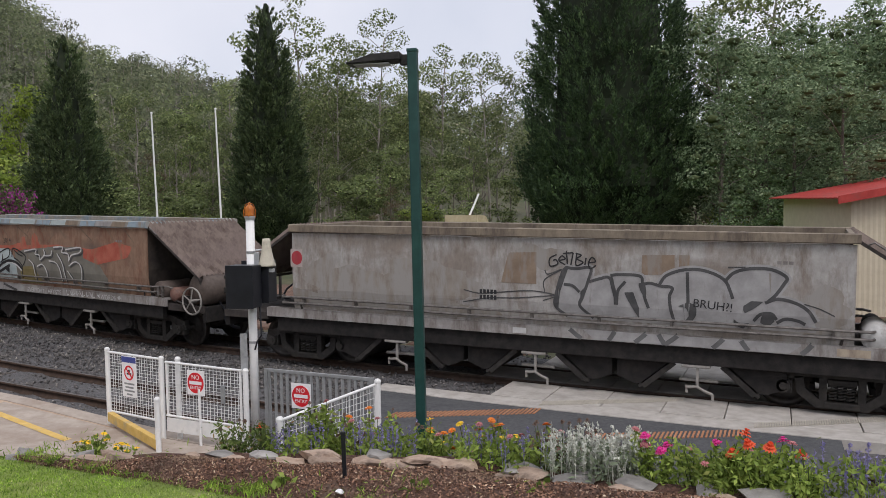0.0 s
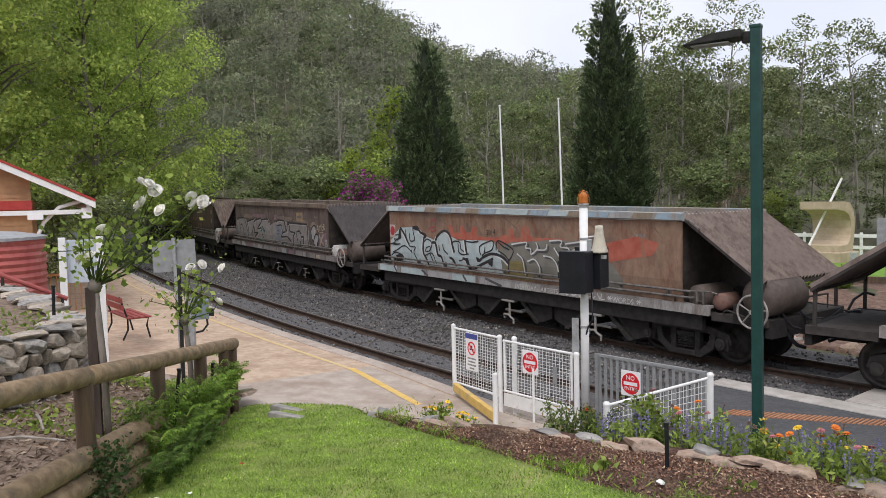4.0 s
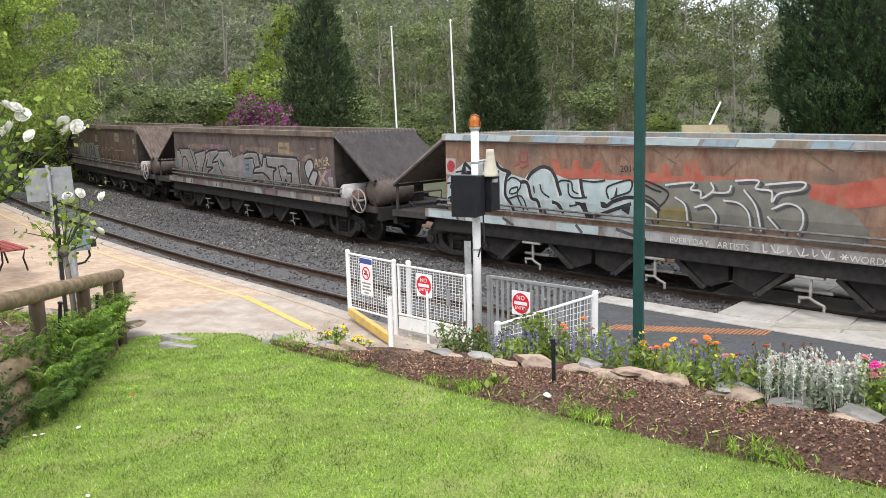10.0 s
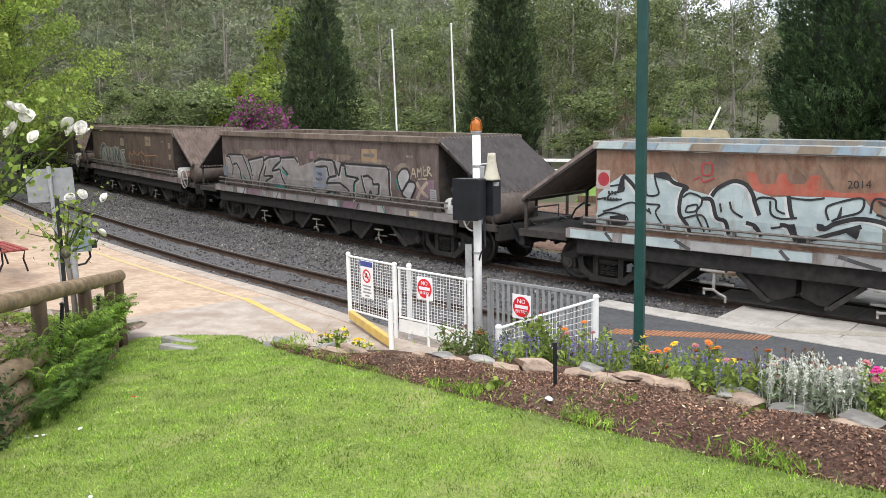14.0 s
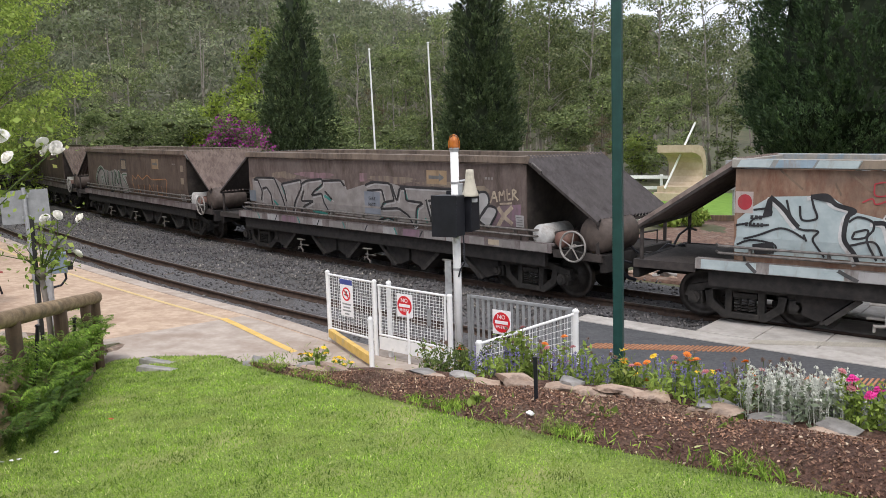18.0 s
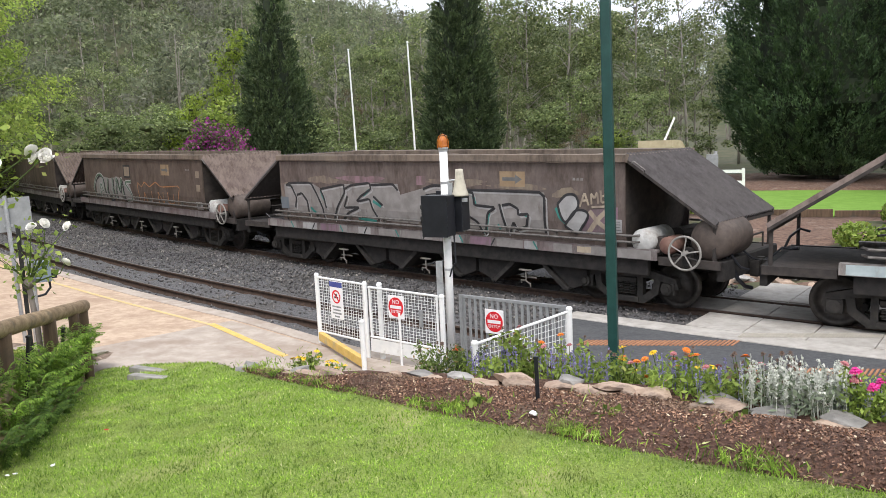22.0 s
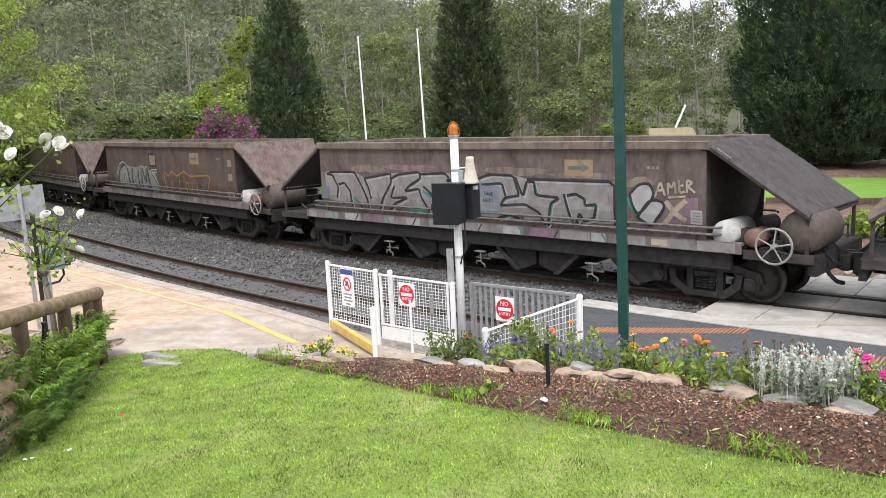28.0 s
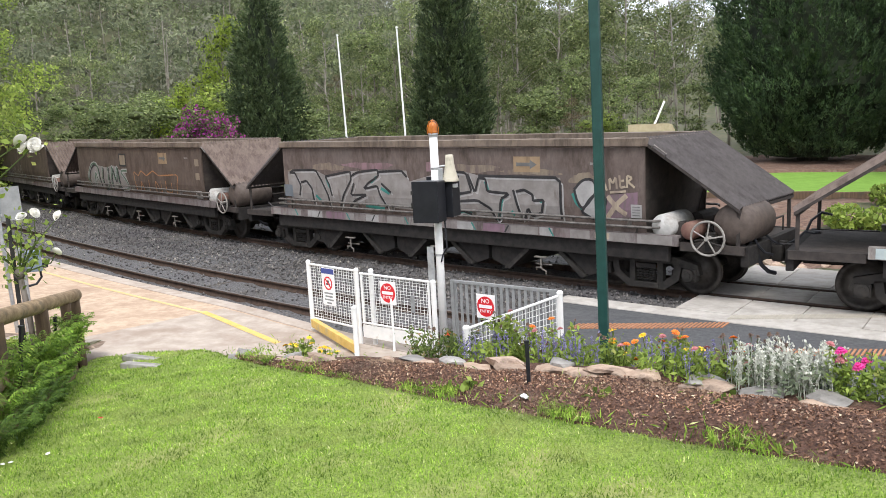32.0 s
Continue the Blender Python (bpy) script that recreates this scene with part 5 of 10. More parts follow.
blob(W0_, "silver_field", ((0.57, 2.14), (0.77, 2.12), (1.02, 2.14), (0.99, 1.9), (1.33, 1.99), (1.39, 2.05), (1.83, 2.04), (1.88, 1.91), (2.14, 1.92), (2.25, 2.06), (2.46, 2.15), (2.71, 2.18), (2.96, 2.13), (3.15, 2.02), (3.45, 2.22), (3.72, 2.23), (4.04, 2.1), (3.78, 1.72), (3.93, 1.77), (4.17, 1.72), (4.45, 1.44), (4.47, 1.28), (0.61, 1.27), (0.45, 1.43), (0.45, 1.66)), M["pt_silver"], 0.0045, "silver spray lettering", step=0.04)
stroke(W0_, "halo_stroke", ((0.58, 2.14), (0.77, 2.12), (1.02, 2.14), (0.97, 1.9), (0.9, 1.69), (0.84, 1.5), (1.07, 1.3)), 0.12, M["pt_silver"], 0.0052, round_=True)
stroke(W0_, "halo_stroke", ((0.97, 1.9), (1.18, 1.97), (1.33, 1.99), (1.42, 1.79), (1.44, 1.55)), 0.12, M["pt_silver"], 0.0052, round_=True)
stroke(W0_, "halo_stroke", ((1.35, 2.03), (1.5, 2.05), (1.83, 2.04), (1.88, 1.91), (1.91, 1.71), (1.98, 1.52)), 0.12, M["pt_silver"], 0.0052, round_=True)
stroke(W0_, "halo_stroke", ((2.15, 1.92), (2.25, 2.06), (2.46, 2.15), (2.71, 2.18), (2.96, 2.13), (3.15, 2.02), (3.23, 1.86), (3.27, 1.74)), 0.12, M["pt_silver"], 0.0052, round_=True)
stroke(W0_, "halo_stroke", ((3.15, 2.01), (3.27, 2.14), (3.45, 2.21), (3.69, 2.23), (3.88, 2.2), (4.04, 2.1), (4, 2), (3.89, 1.83), (3.77, 1.71)), 0.12, M["pt_silver"], 0.0052, round_=True)
stroke(W0_, "halo_stroke", ((3.74, 1.7), (3.93, 1.77), (4.17, 1.72), (4.35, 1.61), (4.46, 1.44)), 0.12, M["pt_silver"], 0.0052, round_=True)
stroke(W0_, "outline_stroke", ((0.61, 2.14), (0.53, 2.05), (0.42, 1.66), (0.42, 1.46), (0.62, 1.31)), 0.05, M["pt_dusk"], 0.009, round_=True)
stroke(W0_, "outline_stroke", ((0.58, 2.14), (0.77, 2.12), (1.02, 2.14), (0.97, 1.9), (0.9, 1.69), (0.84, 1.5), (1.07, 1.3)), 0.05, M["pt_dusk"], 0.009, round_=True)
stroke(W0_, "outline_stroke", ((0.56, 1.85), (0.71, 1.83), (0.83, 1.73)), 0.05, M["pt_dusk"], 0.009, round_=True)
stroke(W0_, "outline_stroke", ((0.97, 1.9), (1.18, 1.97), (1.33, 1.99), (1.42, 1.79), (1.44, 1.55)), 0.05, M["pt_dusk"], 0.009, round_=True)
stroke(W0_, "outline_stroke", ((1.35, 2.03), (1.5, 2.05), (1.83, 2.04), (1.88, 1.91), (1.91, 1.71), (1.98, 1.52)), 0.05, M["pt_dusk"], 0.009, round_=True)
stroke(W0_, "outline_stroke", ((1.46, 1.55), (1.48, 1.78), (1.6, 1.94)), 0.05, M["pt_dusk"], 0.009, round_=True)
stroke(W0_, "outline_stroke", ((1.87, 1.9), (2, 1.93), (2.17, 1.89), (2.35, 1.87), (2.31, 1.73), (2.33, 1.53), (2.39, 1.31)), 0.05, M["pt_dusk"], 0.009, round_=True)
stroke(W0_, "outline_stroke", ((2.15, 1.92), (2.25, 2.06), (2.46, 2.15), (2.71, 2.18), (2.96, 2.13), (3.15, 2.02), (3.23, 1.86), (3.27, 1.74)), 0.05, M["pt_dusk"], 0.009, round_=True)
stroke(W0_, "outline_stroke", ((2.58, 2.13), (2.6, 1.63)), 0.05, M["pt_dusk"], 0.009, round_=True)
stroke(W0_, "outline_stroke", ((3.15, 2.01), (3.27, 2.14), (3.45, 2.21), (3.69, 2.23), (3.88, 2.2), (4.04, 2.1), (4, 2), (3.89, 1.83), (3.77, 1.71)), 0.05, M["pt_dusk"], 0.009, round_=True)
stroke(W0_, "outline_stroke", ((3.74, 1.7), (3.93, 1.77), (4.17, 1.72), (4.35, 1.61), (4.46, 1.44)), 0.05, M["pt_dusk"], 0.009, round_=True)
stroke(W0_, "outline_stroke", ((3.91, 1.4), (4.04, 1.47), (4.21, 1.45), (4.31, 1.4)), 0.05, M["pt_dusk"], 0.009, round_=True)
stroke(W0_, "outline_stroke", ((3.58, 1.41), (3.68, 1.52), (3.83, 1.54), (3.91, 1.45)), 0.05, M["pt_dusk"], 0.009, round_=True)
blob(W0_, "dark_fill", ((1.58, 1.76), (1.73, 1.77), (1.83, 1.51), (1.85, 1.3), (1.64, 1.64)), M["pt_dusk"], 0.0125, step=0.02)
blob(W0_, "dark_fill", ((1.81, 1.92), (1.92, 1.94), (1.96, 1.66), (1.85, 1.78)), M["pt_dusk"], 0.0127, step=0.02)
blob(W0_, "dark_fill", ((2.44, 1.58), (2.6, 1.65), (2.71, 1.62), (2.75, 1.49), (2.67, 1.35), (2.54, 1.32), (2.62, 1.44), (2.58, 1.55)), M["pt_dusk"], 0.0129, step=0.02)
blob(W0_, "dark_fill", ((3.44, 1.52), (3.42, 1.63), (3.54, 1.72), (3.72, 1.72), (3.58, 1.6)), M["pt_dusk"], 0.0131, step=0.02)
blob(W0_, "dark_fill", ((3.67, 1.39), (3.7, 1.51), (3.83, 1.53), (3.9, 1.44), (3.79, 1.33)), M["pt_dusk"], 0.0133, step=0.02)
blob(W0_, "dark_fill", ((3.28, 1.43), (3.39, 1.35), (3.53, 1.38), (3.43, 1.28), (3.29, 1.33)), M["pt_dusk"], 0.0135, step=0.02)
blob(W0_, "dark_fill", ((0.84, 1.73), (0.97, 1.86), (0.91, 1.63), (0.84, 1.49)), M["pt_dusk"], 0.0137, step=0.02)
blob(W0_, "dark_fill", ((1.33, 1.97), (1.39, 2.04), (1.44, 1.76), (1.44, 1.55)), M["pt_dusk"], 0.0139, step=0.02)
blob(W0_, "dark_fill", ((0.55, 2.09), (0.64, 2.14), (0.47, 1.64), (0.49, 1.43), (0.4, 1.47), (0.4, 1.66)), M["pt_dusk"], 0.0141, step=0.02)
stroke(W0_, "tag_stroke", ((0.43, 2.35), (0.31, 2.28), (0.32, 2.15), (0.45, 2.19), (0.42, 2.26), (0.37, 2.25)), 0.024, M["pt_black"], 0.012, round_=True)
stroke(W0_, "tag_stroke", ((0.47, 2.25), (0.58, 2.28), (0.52, 2.33), (0.47, 2.25), (0.58, 2.18)), 0.024, M["pt_black"], 0.012, round_=True)
stroke(W0_, "tag_stroke", ((0.6, 2.42), (0.62, 2.19)), 0.024, M["pt_black"], 0.012, round_=True)
stroke(W0_, "tag_stroke", ((0.54, 2.37), (0.71, 2.39)), 0.024, M["pt_black"], 0.012, round_=True)
stroke(W0_, "tag_stroke", ((0.72, 2.39), (0.68, 2.18)), 0.024, M["pt_black"], 0.012, round_=True)
stroke(W0_, "tag_stroke", ((0.78, 2.38), (0.77, 2.18), (0.89, 2.23), (0.78, 2.29), (0.86, 2.35), (0.76, 2.38)), 0.024, M["pt_black"], 0.012, round_=True)
stroke(W0_, "tag_stroke", ((0.94, 2.31), (0.92, 2.19)), 0.024, M["pt_black"], 0.012, round_=True)
stroke(W0_, "tag_stroke", ((0.99, 2.23), (1.1, 2.25), (1.04, 2.32), (0.98, 2.22), (1.02, 2.13), (1.11, 2.19)), 0.024, M["pt_black"], 0.012, round_=True)
stroke(W0_, "wavy_line", ((-1.29, 1.67), (-0.98, 1.62), (-0.57, 1.66), (-0.02, 1.71), (0.41, 1.65), (0.19, 1.55)), 0.02, M["pt_dusk"], 0.006, round_=True)
stroke(W0_, "wavy_line", ((0.41, 1.65), (-0.32, 1.57), (-0.78, 1.55), (-1.3, 1.45)), 0.02, M["pt_dusk"], 0.006, round_=True)
stroke(W0_, "wavy_line", ((0.22, 2.08), (0.28, 2.01), (0.52, 2.1), (0.22, 1.91), (0.22, 1.7)), 0.02, M["pt_dusk"], 0.006, round_=True)
stroke(W0_, "wavy_line", ((4.29, 1.71), (4.5, 1.65), (4.71, 1.55)), 0.02, M["pt_dusk"], 0.006, round_=True)
stroke(W0_, "wavy_line", ((3.19, 2.23), (3.45, 2.24)), 0.02, M["pt_dusk"], 0.006, round_=True)
word_on(W0_, "tag_word", "BRUH?!", 2.97, 1.56, 0.19, M["pt_black"], 0.02, 5)
for z in (1.62, 1.52):
    stencil(W0_, -0.98, z, 0.34, 0.075, M["pt_black"])
blob(W0_, "sill_silver", ((0.9, 1.105), (4.3, 1.105), (4.1, 0.945), (1.1, 0.945)), M["pt_silver"], 0.002)
for x, d in ((0.66, 0.22), (1.44, -0.1), (1.95, -0.18), (2.45, -0.2), (3.15, -0.16), (3.4, 0.12), (4.42, -0.15), (2.15, 0.1)):
    stroke(W0_, "sill_stroke", ((x, 1.105), (x + d * 0.5, 1.02), (x + d, 0.945)), 0.075, M["pt_grey"], 0.004, round_=True)
rect(W0_, "sill_plate", 4.75, 5.2, 0.96, 1.075, M["pt_cream"], 0.003)
rect(W0_, "sill_plate", -0.35, -0.1, 0.96, 1.06, M["pt_white"], 0.003)

blob(W0_, "soot_patch", ((-4.97, 1.55), (-4.2, 1.42), (-3.1, 1.38), (-1.5, 1.42), (-0.6, 1.3), (-0.5, 1.16), (-4.97, 1.16)), GRIME, 0.0014)

# orange wagon
red_disc(W1_, -4.82, 2.09, 0.115)
blob(W1_, "blue_field", ((-4.94, 1.79), (-4.69, 2.02), (-4.43, 2.19), (-3.86, 2.22), (-3.56, 2.23), (-3.21, 2), (-2.79, 1.91), (-2.42, 2.18), (-2.09, 2.04), (-1.77, 1.94), (-1.48, 1.98), (-0.44, 2.01), (-0.24, 1.78), (0.14, 1.58), (0.12, 1.25), (-4.98, 1.26)), M["pt_blue"], 0.0030, "pale blue spray lettering with black outline", step=0.04)
blob(W1_, "red_field", ((-2.23, 2.33), (-2.05, 2.34), (-2, 2.15), (-1.73, 2.16), (-1.71, 2.33), (-1.56, 2.33), (-1.53, 2.17), (-1.27, 2.18), (-1.25, 2.32), (-1.04, 2.33), (-1.02, 2.12), (-0.81, 2.08), (-0.31, 2.09), (-0.05, 2.16), (0.08, 2.17), (0.11, 2.33), (0.27, 2.33), (0.32, 2.12), (0.55, 2.13), (0.55, 2.35), (0.68, 2.44), (0.81, 2.36), (0.88, 2.15), (1.54, 2.16), (1.56, 1.94), (0.27, 1.87), (-0.44, 2.01), (-1.48, 1.99), (-2.09, 1.98)), M["pt_red"], 0.0022, step=0.04)
blob(W1_, "red_field", ((1.5, 2.17), (3.0, 2.1), (3.9, 2.3), (4.5, 2.2), (4.3, 1.95), (3.2, 1.75), (2.6, 1.6), (2.2, 1.95)), M["pt_red"], 0.0024)
blob(W1_, "grey_field", ((-0.19, 1.91), (0.22, 2.01), (1.06, 2.07), (1.54, 2.13), (2.56, 2.14), (2.69, 2.02), (2.69, 1.31), (-0.15, 1.22)), GREY_FIELD, 0.0035, step=0.04)
blob(W1_, "ochre_field", ((0.0, 1.55), (0.55, 1.6), (0.9, 1.3), (0.95, 1.16), (0.0, 1.16)), OLIVE, 0.0042)
blob(W1_, "grey_field", ((2.6, 1.9), (3.3, 1.72), (3.6, 1.4), (3.5, 1.16), (2.5, 1.16)), GREY_FIELD, 0.0033)
stroke(W1_, "highlight_stroke", ((-3.88, 2.18), (-3.65, 2.2), (-3.51, 2.07), (-3.26, 1.99), (-3.35, 1.89), (-3.38, 1.56), (-3.24, 1.34), (-3.18, 1.17)), 0.06, M["pt_white"], 0.0085, round_=True)
stroke(W1_, "highlight_stroke", ((-4.48, 2.16), (-4.29, 2), (-4.13, 1.8), (-4.04, 1.7)), 0.06, M["pt_white"], 0.0085, round_=True)
stroke(W1_, "highlight_stroke", ((-2.99, 1.82), (-2.82, 1.8), (-2.72, 1.52), (-2.57, 1.46), (-2.51, 1.24)), 0.06, M["pt_white"], 0.0085, round_=True)
stroke(W1_, "highlight_stroke", ((-2.82, 1.87), (-2.72, 2.01), (-2.47, 2.14), (-2.26, 2.1), (-2.14, 1.95), (-2.09, 1.8), (-2.01, 1.61)), 0.06, M["pt_white"], 0.0085, round_=True)
stroke(W1_, "highlight_stroke", ((-2.22, 1.47), (-2.07, 1.42), (-1.97, 1.26)), 0.06, M["pt_white"], 0.0085, round_=True)
stroke(W1_, "highlight_stroke", ((-1.68, 1.48), (-1.55, 1.46), (-1.44, 1.32), (-1.22, 1.28), (-0.93, 1.38), (-0.67, 1.48), (-0.48, 1.55)), 0.06, M["pt_white"], 0.0085, round_=True)
stroke(W1_, "highlight_stroke", ((-1.11, 1.49), (-1.01, 1.47), (-0.84, 1.57), (-0.56, 1.66), (-0.28, 1.65), (-0.07, 1.58), (0.09, 1.46)), 0.06, M["pt_white"], 0.0085, round_=True)
stroke(W1_, "highlight_stroke", ((-1.57, 1.95), (-1.53, 1.73), (-1.49, 1.59)), 0.06, M["pt_white"], 0.0085, round_=True)
stroke(W1_, "outline_stroke", ((-3.83, 2.21), (-3.6, 2.23), (-3.46, 2.1), (-3.21, 2.02), (-3.3, 1.92), (-3.33, 1.59), (-3.19, 1.37), (-3.13, 1.2)), 0.07, M["pt_black"], 0.0105, round_=True)
stroke(W1_, "outline_stroke", ((-4.43, 2.19), (-4.24, 2.03), (-4.08, 1.83), (-3.99, 1.73)), 0.07, M["pt_black"], 0.0105, round_=True)
stroke(W1_, "outline_stroke", ((-2.94, 1.85), (-2.77, 1.83), (-2.67, 1.55), (-2.52, 1.49), (-2.46, 1.27)), 0.07, M["pt_black"], 0.0105, round_=True)
stroke(W1_, "outline_stroke", ((-2.77, 1.9), (-2.67, 2.04), (-2.42, 2.17), (-2.21, 2.13), (-2.09, 1.98), (-2.04, 1.83), (-1.96, 1.64)), 0.07, M["pt_black"], 0.0105, round_=True)
stroke(W1_, "outline_stroke", ((-2.17, 1.5), (-2.02, 1.45), (-1.92, 1.29)), 0.07, M["pt_black"], 0.0105, round_=True)
stroke(W1_, "outline_stroke", ((-1.63, 1.51), (-1.5, 1.49), (-1.39, 1.35), (-1.17, 1.31), (-0.88, 1.41), (-0.62, 1.51), (-0.43, 1.58)), 0.07, M["pt_black"], 0.0105, round_=True)
stroke(W1_, "outline_stroke", ((-1.06, 1.52), (-0.96, 1.5), (-0.79, 1.6), (-0.51, 1.69), (-0.23, 1.68), (-0.02, 1.61), (0.14, 1.49)), 0.07, M["pt_black"], 0.0105, round_=True)
stroke(W1_, "outline_stroke", ((-1.52, 1.98), (-1.48, 1.76), (-1.44, 1.62)), 0.07, M["pt_black"], 0.0105, round_=True)
stroke(W1_, "thin_outline", ((-4.82, 1.49), (-4.58, 1.57), (-4.29, 1.69), (-4.11, 1.67), (-3.89, 1.55)), 0.034, M["pt_black"], 0.0112, round_=True)
stroke(W1_, "thin_outline", ((-4.68, 1.97), (-4.44, 2), (-4.42, 1.9), (-4.66, 1.83), (-4.71, 1.72), (-4.43, 1.74)), 0.034, M["pt_black"], 0.0112, round_=True)
stroke(W1_, "thin_outline", ((-4.18, 2.15), (-4.11, 1.89), (-4.01, 1.73), (-3.91, 1.69), (-3.7, 1.68), (-3.77, 1.54), (-3.6, 1.28)), 0.034, M["pt_black"], 0.0112, round_=True)
stroke(W1_, "thin_outline", ((-3.98, 2.06), (-3.94, 1.85), (-3.73, 1.88), (-3.78, 2.06), (-3.82, 2.21)), 0.034, M["pt_black"], 0.0112, round_=True)
stroke(W1_, "thin_outline", ((-3.28, 1.85), (-3.15, 1.93), (-2.96, 1.87), (-2.94, 1.75), (-3.02, 1.59), (-2.88, 1.28)), 0.034, M["pt_black"], 0.0112, round_=True)
stroke(W1_, "thin_outline", ((-3.25, 1.49), (-2.92, 1.56), (-2.78, 1.29)), 0.034, M["pt_black"], 0.0112, round_=True)
stroke(W1_, "thin_outline", ((-3.19, 1.7), (-3.02, 1.74), (-3.04, 1.63), (-3.21, 1.6), (-3.19, 1.7)), 0.034, M["pt_black"], 0.0112, round_=True)
stroke(W1_, "thin_outline", ((-2.05, 1.87), (-1.94, 1.93), (-1.73, 1.91), (-1.69, 1.75), (-1.56, 1.69)), 0.034, M["pt_black"], 0.0112, round_=True)
stroke(W1_, "thin_outline", ((-1.8, 1.88), (-1.77, 1.67), (-1.61, 1.61), (-1.37, 1.64)), 0.034, M["pt_black"], 0.0112, round_=True)
stroke(W1_, "thin_outline", ((-1.48, 1.95), (-1.21, 1.94), (-0.98, 1.98)), 0.034, M["pt_black"], 0.0112, round_=True)
stroke(W1_, "thin_outline", ((-0.9, 1.64), (-0.95, 1.79), (-0.87, 1.89), (-0.46, 2.01), (-0.46, 1.81), (-0.73, 1.7), (-0.86, 1.63)), 0.034, M["pt_black"], 0.0112, round_=True)
stroke(W1_, "thin_outline", ((-0.32, 1.79), (-0.3, 1.97), (-0.21, 2.02), (0.05, 1.95), (0.29, 1.83), (0.24, 1.68), (0.12, 1.53), (0.1, 1.26)), 0.034, M["pt_black"], 0.0112, round_=True)
stroke(W1_, "thin_outline", ((-0.24, 1.78), (-0.02, 1.7), (0.14, 1.58)), 0.034, M["pt_black"], 0.0112, round_=True)
stroke(W1_, "thin_outline", ((-0.23, 1.98), (-0.03, 1.88), (0.16, 1.83)), 0.034, M["pt_black"], 0.0112, round_=True)
stroke(W1_, "thin_outline", ((-4.95, 1.71), (-4.75, 1.75)), 0.034, M["pt_black"], 0.0112, round_=True)
stroke(W1_, "thin_outline", ((-4.93, 1.39), (-4.69, 1.48), (-4.35, 1.43), (-4.32, 1.31)), 0.034, M["pt_black"], 0.0112, round_=True)
stroke(W1_, "thin_outline", ((-1.77, 1.44), (-1.6, 1.48)), 0.034, M["pt_black"], 0.0112, round_=True)
stroke(W1_, "thin_outline", ((-2.46, 1.83), (-2.4, 1.68), (-2.23, 1.58)), 0.034, M["pt_black"], 0.0112, round_=True)
stroke(W1_, "thin_outline", ((-3.91, 1.62), (-3.86, 1.51)), 0.034, M["pt_black"], 0.0112, round_=True)
stroke(W1_, "thin_outline", ((-2.62, 1.79), (-2.59, 1.64)), 0.034, M["pt_black"], 0.0112, round_=True)
blob(W1_, "black_fill", ((-4.69, 1.41), (-4.36, 1.47), (-4.33, 1.28), (-4.64, 1.24)), M["pt_black"], 0.0145, step=0.02)
blob(W1_, "black_fill", ((-3.83, 2.22), (-3.56, 2.24), (-3.46, 2.09), (-3.56, 2.13), (-3.81, 2.18)), M["pt_black"], 0.0147, step=0.02)
blob(W1_, "black_fill", ((-1.55, 1.52), (-1.4, 1.54), (-1.33, 1.29), (-1.4, 1.24)), M["pt_black"], 0.0149, step=0.02)
blob(W1_, "black_fill", ((-1.08, 1.58), (-0.97, 1.57), (-0.92, 1.5), (-1.04, 1.45)), M["pt_black"], 0.0151, step=0.02)
blob(W1_, "black_fill", ((-0.6, 1.51), (-0.43, 1.58), (-0.48, 1.37), (-0.64, 1.46)), M["pt_black"], 0.0153, step=0.02)
blob(W1_, "black_fill", ((-3.31, 2.01), (-3.21, 2.03), (-3.23, 1.94), (-3.3, 1.91)), M["pt_black"], 0.0155, step=0.02)
blob(W1_, "black_fill", ((-0.74, 1.86), (-0.7, 1.87), (-0.71, 1.74), (-0.79, 1.67)), M["pt_black"], 0.0157, step=0.02)
blob(W1_, "black_fill", ((-1.37, 1.29), (-1.12, 1.34), (-1.21, 1.24), (-1.37, 1.24)), M["pt_black"], 0.0159, step=0.02)
blob(W1_, "black_fill", ((-4.46, 2.18), (-4.38, 2.12), (-4.39, 1.89), (-4.54, 1.86)), M["pt_black"], 0.0161, step=0.02)
blob(W1_, "black_fill", ((-2.08, 1.5), (-1.98, 1.42), (-1.9, 1.29), (-2.05, 1.41)), M["pt_black"], 0.0163, step=0.02)
stroke(W1_, "dark_outline", ((0.29, 1.93), (0.8, 1.99), (0.77, 1.88), (0.94, 1.85), (0.97, 1.74), (1.17, 1.89), (1.11, 2.01)), 0.045, M["pt_dusk"], 0.009, round_=True)
stroke(W1_, "dark_outline", ((0.47, 1.73), (0.68, 1.59), (0.73, 1.24)), 0.045, M["pt_dusk"], 0.009, round_=True)
stroke(W1_, "dark_outline", ((0.84, 1.57), (1.05, 1.62), (1.22, 1.47), (1.2, 1.26)), 0.045, M["pt_dusk"], 0.009, round_=True)
stroke(W1_, "dark_outline", ((1.34, 1.73), (1.61, 1.7), (1.78, 1.54), (1.82, 1.26)), 0.045, M["pt_dusk"], 0.009, round_=True)
stroke(W1_, "dark_outline", ((1.53, 2.06), (1.92, 2.08), (1.89, 1.96), (2.14, 1.93), (2.16, 1.76), (2.27, 1.9), (2.6, 1.97), (2.62, 2.09), (2.04, 2.02)), 0.045, M["pt_dusk"], 0.009, round_=True)
stroke(W1_, "dark_outline", ((1.68, 1.93), (1.91, 1.65), (1.99, 1.26)), 0.045, M["pt_dusk"], 0.009, round_=True)
stroke(W1_, "dark_outline", ((2.16, 1.64), (2.41, 1.75), (2.62, 1.67), (2.66, 1.46), (2.58, 1.26)), 0.045, M["pt_dusk"], 0.009, round_=True)
